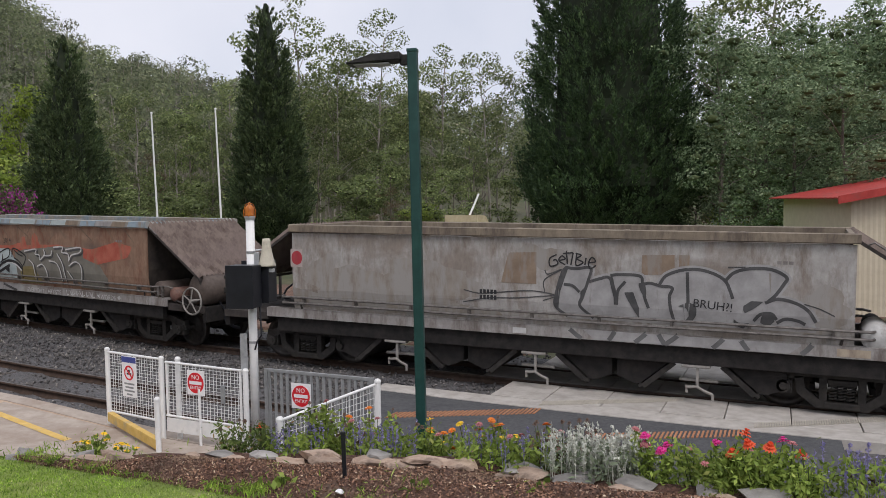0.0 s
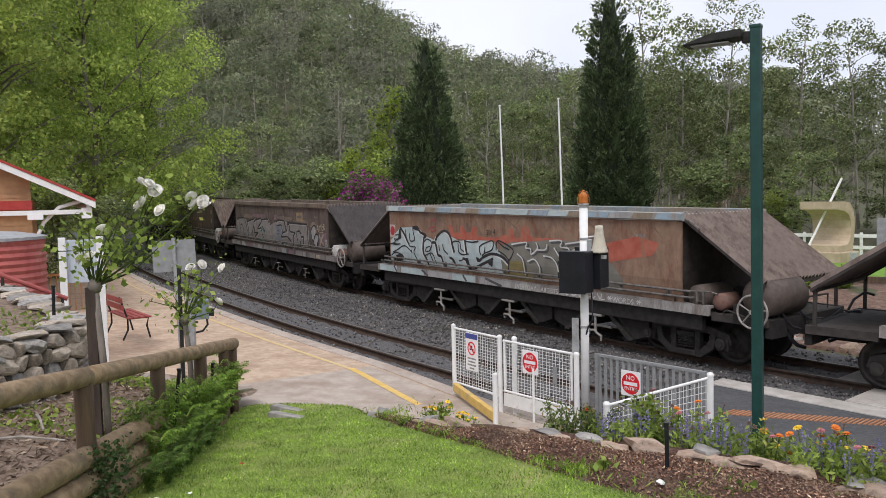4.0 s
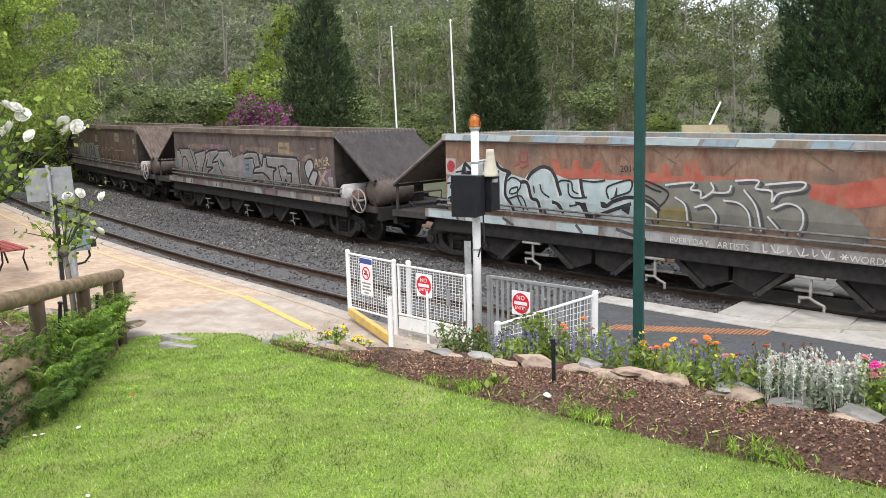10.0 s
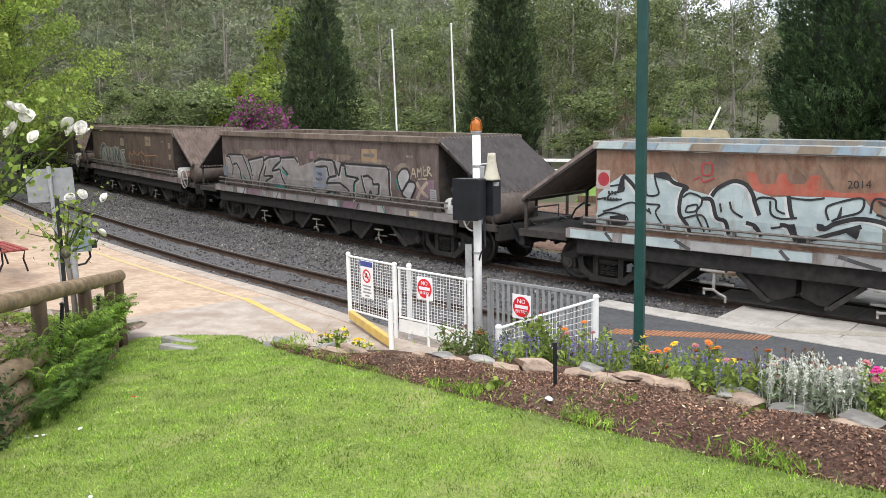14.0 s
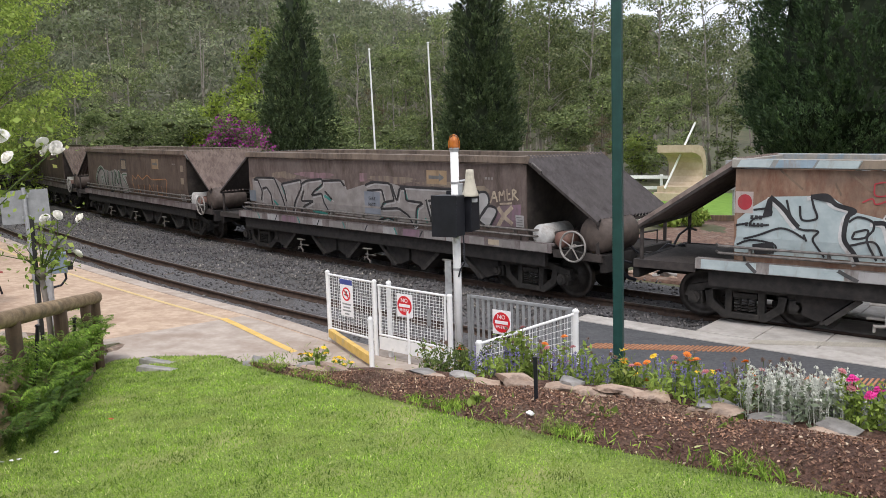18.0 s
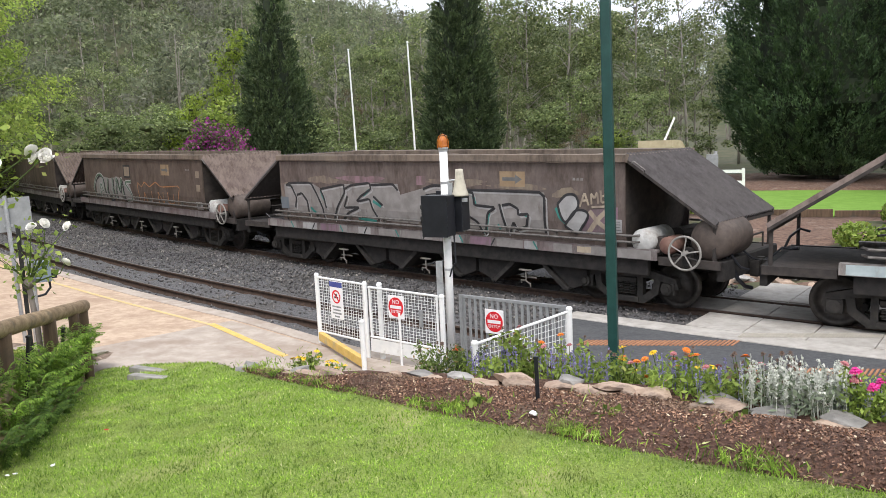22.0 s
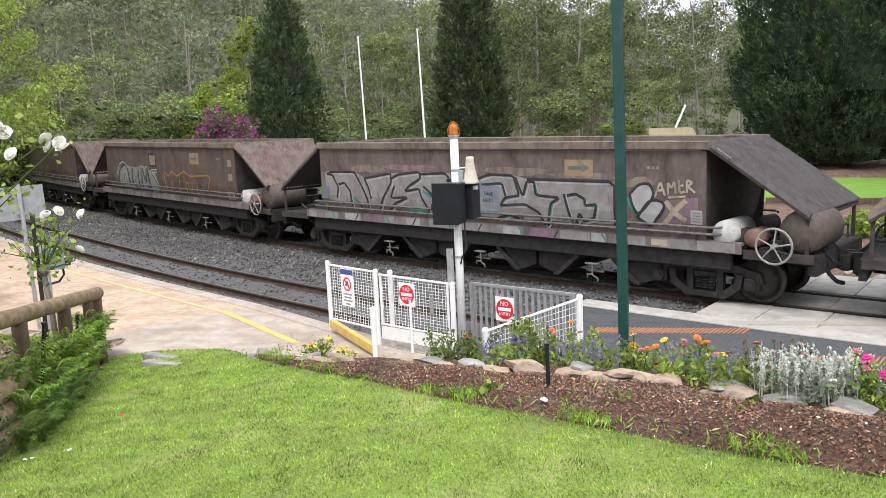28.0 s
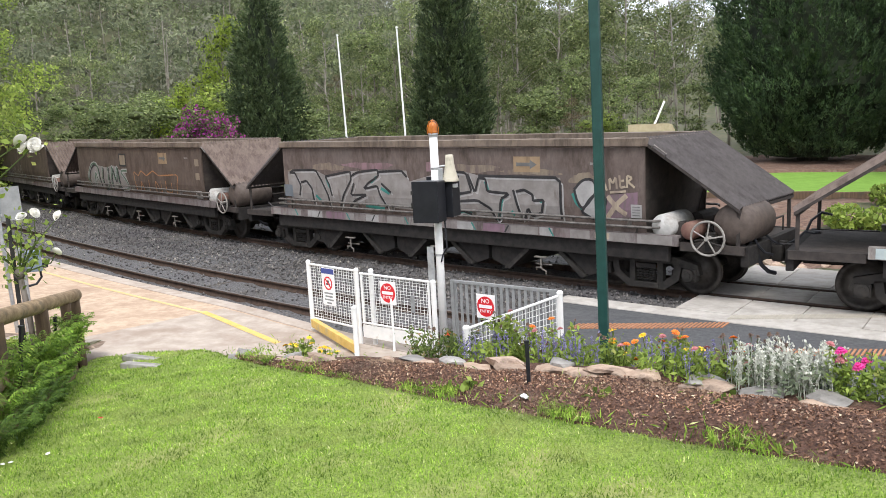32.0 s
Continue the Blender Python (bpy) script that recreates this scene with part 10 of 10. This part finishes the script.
xx = np.array([log_x(q) for q in yy]) - rng.uniform(0.0, 1.6, n)
pts = np.stack([xx, yy, np.array([garden_z(a, b) for a, b in zip(xx, yy)]) + 0.03], 1)
v, f = quads_of(rng, pts, 0.06, 1.6)
tagged(raw("low_weeds", v, f, M["leaf_garden"]), "low yellow-green weeds on the slope", "weeds", kind="stuff")


def frond(rng, length, lift):
    """A fern frond: an arching stalk with paired leaflets."""
    a = rng.uniform(0, math.tau)
    d, u = np.array((math.cos(a), math.sin(a), 0)), np.array((0, 0, 1.0))
    c = []
    side = np.cross(d, u)
    vs, fs = [], []
    m = 16
    for k in range(1, m + 1):
        t = k / m
        p = d * length * t * (0.25 + 0.35 * t) + u * (lift * math.sin(t * 1.75) * length)
        w = length * 0.17 * math.sin(math.pi * min(1, 0.12 + t * 0.88)) + 0.01
        for q in (-1, 1):
            tip = p + side * q * w + d * w * 0.35 + u * (-0.06 * length)
            b = len(vs)
            vs += [p, p + d * length * 0.028 + side * q * w * 0.5, tip, p - d * length * 0.018 + side * q * w * 0.5]
            fs.append((b, b + 1, b + 2, b + 3))
    return np.array(vs), np.array(fs)


rng = np.random.RandomState(81)
for k in (1.95, 2.3, 2.65, 2.95, 3.2, 3.5, 3.8, 4.1, 4.35, 4.6, 4.85):
    for side_off in (0.06, 0.22) if k < 3.9 else (0.02,):
        x, y = line_at(k)
        x += side_off + rng.uniform(-0.06, 0.06)
        z = lawn_z(x, y) + (0.30 if side_off < 0.2 else 0.1)
        fn = tagged(empty("fern", pose(x, y, z)), "bright green fern growing from the log edging", "fern", "ferns")
        v, f = join_np([frond(rng, rng.uniform(0.24, 0.46), rng.uniform(0.65, 1.05)) for _ in range(20)])
        raw("fronds", v, f, M["fern"], fn)
for k in (1.5, 1.75, 2.05, 2.35, 2.7, 3.05):
    x, y = line_at(k)
    x += 0.3 + rng.uniform(-0.05, 0.08)
    fn = tagged(empty("fern", pose(x, y, lawn_z(x, y))), "dark green fern at the foot of the logs", "fern", "ferns")
    v, f = join_np([frond(rng, rng.uniform(0.22, 0.4), rng.uniform(0.6, 1.0)) for _ in range(18)])
    raw("fronds", v, f, M["fern_dark"], fn)
# ivy at the foot of a post
x, y = line_at(0.99)
n = 700
pts = np.stack([x + 0.15 + rng.normal(0, 0.06, n), y + rng.normal(0, 0.14, n), lawn_z(x, y) + rng.uniform(0.0, 0.52, n)], 1)
v, f = quads_of(rng, pts, 0.035, 1.3)
M["ivy"] = foliage("ivy_leaves", (0.03, 0.065, 0.02), (0.10, 0.17, 0.06))
tagged(raw("ivy", v, f, M["ivy"]), "small-leaved ivy climbing the log edging", "ivy", kind="stuff")


M["rose_stake"] = surface("dark_timber_stake", (0.035, 0.025, 0.02), (0.07, 0.05, 0.04), 6, 0.9, stretch=(3, 3, 0.4))


def standard_rose(x, y, base_z, stake_top, graft, head, spread, blooms, seed, n_leaf, label, thick):
    """A grafted rose on a bare stem tied to a dark stake."""
    rng = np.random.RandomState(seed)
    r = tagged(empty("standard_rose", pose(x, y, base_z)), label, "rose")
    bm = bmesh.new()
    bx(bm, -thick, thick, -thick * 0.6, thick * 0.6, -0.2, stake_top - base_z, 0.004)
    part("stake", bm, M["dark_metal"] if thick < 0.03 else M["rose_stake"], r).matrix_basis = pose(0, 0, 0, 0, 0, 30)
    bm = bmesh.new()
    g = (head[0] * 0.25, head[1] * 0.25, graft - base_z)
    tube(bm, [(0.09, 0.03, -0.1), (0.08, 0.02, (graft - base_z) * 0.5), g], 0.028, 8)
    lathe(bm, [(0.03, -0.05), (0.06, 0.0), (0.05, 0.04), (0.02, 0.07)], 9, pose(*g))
    part("stem", bm, M["bark"], r, smooth=True)
    tips = []
    for b in blooms:
        bm = bmesh.new()
        t = Vector((b[0], b[1], b[2] - base_z))
        m_ = Vector(g).lerp(t, 0.5) + Vector(rng.normal(0, 0.06, 3))
        tube(bm, [g, m_, t], 0.010, 5, 0.004)
        part("branch", bm, M["stem"], r)
        tips += [t, m_]
    for _ in range(9):
        bm = bmesh.new()
        t = Vector((head[0] + rng.uniform(-spread, spread), head[1] + rng.uniform(-spread, spread), graft - base_z + rng.uniform(0.05, 0.6)))
        m_ = Vector(g).lerp(t, 0.5) + Vector(rng.normal(0, 0.05, 3))
        tube(bm, [g, m_, t], 0.009, 5, 0.003)
        part("branch", bm, M["stem"], r)
        tips += [t, m_, Vector(g).lerp(t, 0.75)]
    T = np.array([t[:] for t in tips])
    k = rng.randint(0, len(T), n_leaf)
    v, f = quads_of(rng, T[k] + rng.normal(0, 0.085, (n_leaf, 3)), 0.06, 1.5)
    raw("leaves", v, f, M["leaf_garden"], r)
    for b in blooms:
        if b[3]:
            for q in range(b[3]):
                ob = new("bloom", P_WHITE)
                ob.parent = r
                ob.matrix_basis = pose(b[0] + rng.normal(0, 0.045) * (q > 0), b[1] + rng.normal(0, 0.045) * (q > 0), b[2] - base_z + rng.normal(0, 0.045) * (q > 0), rng.uniform(20, 75), rng.uniform(-30, 30), rng.uniform(0, 360))
    return r


standard_rose(-5.22, 4.90, 1.24, 2.50, 2.50, (0.08, 0.1, 0), 0.32,
              [(0.30, 0.28, 3.33, 2), (0.38, 0.36, 3.26, 2), (0.33, 0.30, 3.18, 2), (0.42, 0.38, 3.10, 1), (0.60, 0.55, 3.20, 2), (0.66, 0.62, 3.17, 2), (0.02, 0.0, 2.74, 2), (0.08, 0.08, 2.95, 1), (-0.12, -0.1, 2.98, 0), (-0.2, -0.15, 2.8, 0), (0.25, 0.2, 2.95, 0), (0.4, 0.35, 2.8, 0)],
              91, 330, "standard rose with white blooms on a dark stake", 0.04)
standard_rose(-6.22, 7.05, 1.05, 2.45, 1.86, (0.12, 0.1, 0), 0.24,
              [(0.10, 0.08, 2.44, 2), (0.19, 0.15, 2.47, 1), (0.36, 0.30, 2.42, 1), (0.30, 0.26, 2.04, 1), (-0.2, -0.15, 2.2, 0), (-0.25, -0.2, 2.1, 0), (0.2, 0.2, 2.25, 0)],
              93, 260, "small standard rose with white blooms and bronze leaves", 0.02)
for k, (x, y, z, ln, lean) in enumerate(((-5.35, 5.95, 1.2, 0.42, 9), (-6.35, 7.65, 0.85, 0.42, 6), (-7.4, 6.4, 1.9, 0.4, 2))):
    bm = bmesh.new()
    bx(bm, -0.014, 0.014, -0.012, 0.012, -0.15, ln, 0.003)
    bx(bm, -0.02, 0.02, -0.016, 0.016, ln - 0.02, ln, 0.003)
    tagged(part("garden_stake", bm, M["black"]), "short black garden stake in the slope", "stake").matrix_basis = pose(x, y, z, 0, lean, 0)
# fallen sticks
for k, (x, y, an, ln) in enumerate(((-5.6, 4.5, 20, 0.7), (-5.9, 4.1, 75, 0.45), (-6.0, 5.0, -35, 0.6), (-5.5, 3.9, 120, 0.35))):
    bm = bmesh.new()
    d = Vector((math.cos(math.radians(an)), math.sin(math.radians(an)), 0)) * ln / 2
    c = Vector((x, y, garden_z(x, y) + 0.04))
    tube(bm, [c - d, c + Vector((0, 0, 0.03)), c + d], 0.016, 6, 0.009)
    tagged(part("fallen_stick", bm, M["pale_bark"]), "grey fallen stick lying on the mulch", "stick")

# dry-stone retaining wall and its raised bed
wall = tagged(empty("stone_wall"), "dry-stone retaining wall with a flagged top", "wall", kind="structure")
CORNERS = ((-6.35, 2.2), (-6.62, 5.0), (-6.68, 6.0), (-7.0, 6.45), (-9.1, 7.65), (-11.3, 8.8))
WALL_TOP = 1.94
bm = bmesh.new()
low = [bm.verts.new((x - 0.1, y - 0.08, 0.4)) for x, y in CORNERS] + [bm.verts.new((-12.4, 6.0, 0.4)), bm.verts.new((-11.0, 1.5, 0.4))]
top = [bm.verts.new((v.co.x, v.co.y, WALL_TOP - 0.06)) for v in low]
bm.faces.new(top)
for k in range(len(low)):
    j = (k + 1) % len(low)
    bm.faces.new((low[k], low[j], top[j], top[k]))
bmesh.ops.recalc_face_normals(bm, faces=bm.faces)
part("bed_core", bm, M["dry_mulch"], wall)
rng = np.random.RandomState(101)
shapes = []
for k in range(14):
    b_ = rock_mesh(700 + k, 0.5, 0.5, 0.5)
    me = bpy.data.meshes.new("stone")
    b_.to_mesh(me)
    b_.free()
    me.materials.append(M["dry"] if k % 3 else M["slate"])
    shapes.append(me)
for (xa, ya), (xb, yb) in zip(CORNERS, CORNERS[1:]):
    L = math.hypot(xb - xa, yb - ya)
    ang = math.degrees(math.atan2(yb - ya, xb - xa))
    z = 0.75 if ya > 6 else 1.12
    while z < WALL_TOP - 0.08:
        h = rng.uniform(0.09, 0.19)
        q = rng.uniform(-0.1, 0.05)
        while q < L:
            w = rng.uniform(0.10, 0.30)
            m = pose(xa + (xb - xa) * (q + w / 2) / L, ya + (yb - ya) * (q + w / 2) / L, z + h / 2, rng.uniform(-8, 8), rng.uniform(-22, 22), ang) @ Matrix.Diagonal((w * 1.35, 0.24, h * 1.75, 1))
            ob = new("stone", shapes[int(rng.randint(0, 14))])
            ob.parent = wall
            ob.matrix_basis = m
            q += w
        z += h
    q = 0
    while q < L:
        w = rng.uniform(0.25, 0.5)
        ob = new("flagstone", shapes[int(rng.randint(0, 14))])
        ob.parent = wall
        ob.matrix_basis = pose(xa + (xb - xa) * (q + w / 2) / L - 0.12, ya + (yb - ya) * (q + w / 2) / L - 0.04, WALL_TOP + rng.uniform(-0.02, 0.02), rng.uniform(-5, 5), rng.uniform(-5, 5), ang) @ Matrix.Diagonal((w * 1.25, 0.5, 0.11, 1))
        q += w
# low stones where the slope meets the platform
for k in range(16):
    t = k / 15
    x, y = -6.8 - 3.6 * t + rng.uniform(-0.1, 0.1), 8.75 + 0.55 * t + rng.uniform(-0.12, 0.12)
    sz = rng.uniform(0.16, 0.3)
    ob = part("border_stone", rock_mesh(800 + k, sz, sz * 0.7, sz * 0.35), M["dry"])
    ob.matrix_basis = pose(x, y, garden_z(x, y) + 0.02, 0, 0, rng.uniform(0, 360))
    tagged(ob, "flat grey stone edging the platform garden", "stone", "border stones")
bm = bmesh.new()
n = 420
v, f = quads_of(rng, np.stack([rng.uniform(-8.8, -6.9, n), rng.uniform(5.2, 6.5, n), rng.uniform(1.9, 2.02, n)], 1), 0.05, 1.5)
bm.free()
tagged(raw("creeping_plants", v, f, M["leaf_garden"]), "low green plants in the raised bed", "plants", kind="stuff")

# back of a grey sign, and the junction box on its own post
sp = tagged(empty("platform_sign", pose(-9.42, 10.62, 0.42, 0, -1.5, 42)), "grey sign plate on a steel pole, seen from behind", "sign")
bm = bmesh.new()
rod(bm, (0, 0, -0.2), (0, 0, 2.16), 0.032, 12)
part("pole", bm, M["galv"], sp)
bm = bmesh.new()
bx(bm, -0.34, 0.34, 0.034, 0.040, 1.60, 2.12, 0.003)
bmesh.ops.bevel(bm, geom=[e for e in bm.edges if abs(e.verts[0].co.y - e.verts[1].co.y) > 0.003], offset=0.01, segments=1, affect='EDGES')
part("plate", bm, M["grey_paint"], sp)
for z in (1.7, 2.02):
    bm = bmesh.new()
    bx(bm, -0.06, 0.06, 0.012, 0.034, z - 0.02, z + 0.02)
    part("bracket", bm, M["galv"], sp)
jb = tagged(empty("junction_box", pose(-9.02, 10.62, 0.42, 0, 0, 40)), "blue-grey electrical box on a grey post", "electrical box")
bm = bmesh.new()
rod(bm, (-0.12, 0, -0.2), (-0.12, 0, 1.2), 0.06, 14)
part("post", bm, M["galv"], jb)
bm = bmesh.new()
bx(bm, -0.06, 0.16, -0.09, 0.09, 0.82, 1.14, 0.012)
part("box", bm, surface("blue_grey_box", (0.16, 0.20, 0.24), (0.20, 0.25, 0.29), 8, 0.5), jb)
bm = bmesh.new()
bx(bm, 0.16, 0.24, -0.05, 0.05, 0.86, 0.98, 0.01)
part("switch", bm, M["dark_metal"], jb)
bm = bmesh.new()
tube(bm, [(0.12, 0, 0.84), (0.13, 0.0, 0.72), (0.05, 0, 0.62), (-0.06, 0, 0.6)], 0.018, 6)
part("cable", bm, M["black"], jb)
# tall white two-post notice with its board
nb = tagged(empty("notice_board", pose(-11.42, 10.48, 0.5, 0, 0, 48)), "white notice board on two white posts", "notice board")
for x in (-0.3, 0.3):
    bm = bmesh.new()
    bx(bm, x - 0.06, x + 0.06, -0.05, 0.05, -0.2, 2.1, 0.01)
    part("post", bm, M["white"], nb)
bm = bmesh.new()
bx(bm, -0.34, 0.34, 0.052, 0.08, 1.3, 2.05, 0.01)
part("board", bm, surface("pale_blue_board", (0.42, 0.47, 0.52), (0.5, 0.55, 0.6), 6, 0.6), nb)
# red bench
bn = tagged(empty("bench", pose(-12.4, 12.5, 0.50, 0, 0, 150)), "red slatted platform bench with black iron ends", "bench")
M["bench_red"] = surface("bench_red", (0.26, 0.05, 0.045), (0.33, 0.075, 0.065), 6, 0.6)
for k in range(4):
    bm = bmesh.new()
    bx(bm, -0.75, 0.75, -0.22 + k * 0.12, -0.13 + k * 0.12, 0.42, 0.45, 0.006)
    part("seat_slat", bm, M["bench_red"], bn)
for k in range(2):
    bm = bmesh.new()
    bx(bm, -0.75, 0.75, 0.30 + 0.02 * k, 0.33 + 0.02 * k, 0.60 + 0.14 * k, 0.70 + 0.14 * k, 0.006)
    part("back_slat", bm, M["bench_red"], bn)
for x in (-0.6, 0.6):
    bm = bmesh.new()
    tube(bm, [(x, -0.22, 0.0), (x, -0.16, 0.25), (x, -0.2, 0.41), (x, 0.2, 0.41), (x, 0.34, 0.85)], 0.02, 6)
    tube(bm, [(x, 0.3, 0.0), (x, 0.2, 0.2), (x, 0.2, 0.41)], 0.02, 6)
    part("iron_end", bm, M["black"], bn)
# red corrugated water tank and handrail
tk = tagged(empty("water_tank", pose(-13.0, 9.75, 0.45)), "red corrugated steel water tank", "water tank")
prof = [(1.02 + (0.025 if k % 2 else 0.0), 0.06 * k) for k in range(36)]
bm = bmesh.new()
lathe(bm, prof + [(1.04, 2.14)], 44)
part("drum", bm, surface("red_tank_steel", (0.36, 0.075, 0.065), (0.45, 0.12, 0.10), 5, 0.5, stain=(0.5, 0.28, 0.25), stain_at=(0.55, 0.8), stain_scale=2), tk)
bm = bmesh.new()
lathe(bm, [(1.07, 2.13), (1.07, 2.18), (0.6, 2.26), (0, 2.3)], 44)
part("lid", bm, M["galv"], tk)
hr = tagged(empty("handrail"), "red pipe handrail beside the raised bed", "handrail")
bm = bmesh.new()
rod(bm, (-11.4, 8.3, 2.35), (-10.3, 9.15, 1.72), 0.035, 10)
part("rail", bm, M["bench_red"], hr)
for a, b in (((-11.0, 8.6, 0.5), (-11.0, 8.6, 2.1)), ((-10.35, 9.1, 0.5), (-10.35, 9.1, 1.74))):
    bm = bmesh.new()
    rod(bm, a, b, 0.025, 8)
    part("post", bm, M["dark_metal"], hr)
bm = bmesh.new()
bx(bm, -0.28, 0.28, -0.03, 0.03, 0, 0.75, 0.01)
tagged(part("meter_box", bm, M["white"]), "small white meter box by the tank", "box").matrix_basis = pose(-11.6, 10.0, 0.5, 0, 0, 50)

# the station building
st = tagged(empty("station_building", pose(-16.04, 15.04, 0.0, 0, 0, math.degrees(math.atan2(-0.76, -0.65)))), "orange weatherboard station with a red gabled roof", "station building")
# local x runs along the gable from the platform eave, local y away from the line's near end (negative is along the platform)
RISE = 0.485
zE, ridge = 3.27, 3.6


def roof_z(x):
    return zE + RISE * (ridge - abs(x - ridge)) if x <= 2 * ridge else zE


part_h = 0.13
for k in range(34):
    z = 0.35 + k * part_h
    x0, x1 = 1.3, 2 * ridge - 1.0
    lim = (z + part_h - zE) / RISE + 0.02
    x0, x1 = max(x0, lim), min(x1, 2 * ridge - lim)
    if x1 - x0 < 0.2:
        break
    b_ = bmesh.new()
    extrude(b_, [(0.0, z), (0.022, z), (0.006, z + part_h), (0.0, z + part_h)], 'x', x0, x1)
    part("weatherboard", b_, M["orange_w"], st)
bm = bmesh.new()
bx(bm, 1.3, 2 * ridge - 1.0, -9.0, -0.004, 0.3, zE)
extrude(bm, [(1.3, zE), (ridge, zE + RISE * ridge - 0.65), (2 * ridge - 1.0, zE)], 'y', -9.0, -0.004)
part("walls", bm, M["orange_w"], st)
for sgn in (0, 1):
    bm = bmesh.new()
    xa, xb = (0.0 - 0.1, ridge) if sgn == 0 else (2 * ridge + 0.1, ridge)
    za = zE - 0.1 * RISE
    zb = zE + RISE * ridge
    extrude(bm, [(xa, za), (xb, zb), (xb, zb + 0.06), (xa, za + 0.06)], 'y', -9.4, 0.55)
    part("roof_slope", bm, M["roof_red"], st)
    bm = bmesh.new()
    extrude(bm, [(xa, za - 0.16), (xb, zb - 0.16), (xb, zb - 0.004), (xa, za - 0.004)], 'y', 0.47, 0.53)
    part("barge_board", bm, M["white"], st)
bm = bmesh.new()
bx(bm, 0.0, 2.4, 0.25, 0.36, 2.93, 3.04, 0.01)
part("awning_beam", bm, M["white"], st)
bm = bmesh.new()
tube(bm, [(1.3, 0.2, 1.95), (1.25, 0.2, 2.3), (1.05, 0.2, 2.75), (0.7, 0.2, 3.1), (0.2, 0.2, 3.25)], 0.045, 8)
part("awning_bracket", bm, M["white"], st)
for z, x0, x1 in ((3.02, 1.28, 3.0),):
    bm = bmesh.new()
    bx(bm, x0, x1, 0.03, 0.22, z + 0.04, z + 0.26, 0.01)
    part("red_ledge", bm, M["roof_red"], st)
for x, w in ((1.05, 0.34), (-0.02, 0.24)):
    bm = bmesh.new()
    bx(bm, x, x + w, 0.37, 0.40, 2.82, 2.96 if w > 0.3 else 3.08, 0.004)
    part("small_sign", bm, M["sign_white"], st)
bm = bmesh.new()
bx(bm, 0.0, 0.1, -9.0, 0.2, 3.06, 3.16, 0.01)
part("gutter", bm, M["white"], st)
bm = bmesh.new()
for k in range(8):
    bx(bm, 0.25 + 0.14 * k, 0.28 + 0.14 * k, -1.3, -1.27, 0.35, 1.35)
bx(bm, 0.2, 1.3, -1.31, -1.26, 1.33, 1.39)
part("veranda_rail", bm, surface("orange_rail", (0.42, 0.2, 0.08), (0.5, 0.25, 0.1), 6, 0.6), st)

motions()
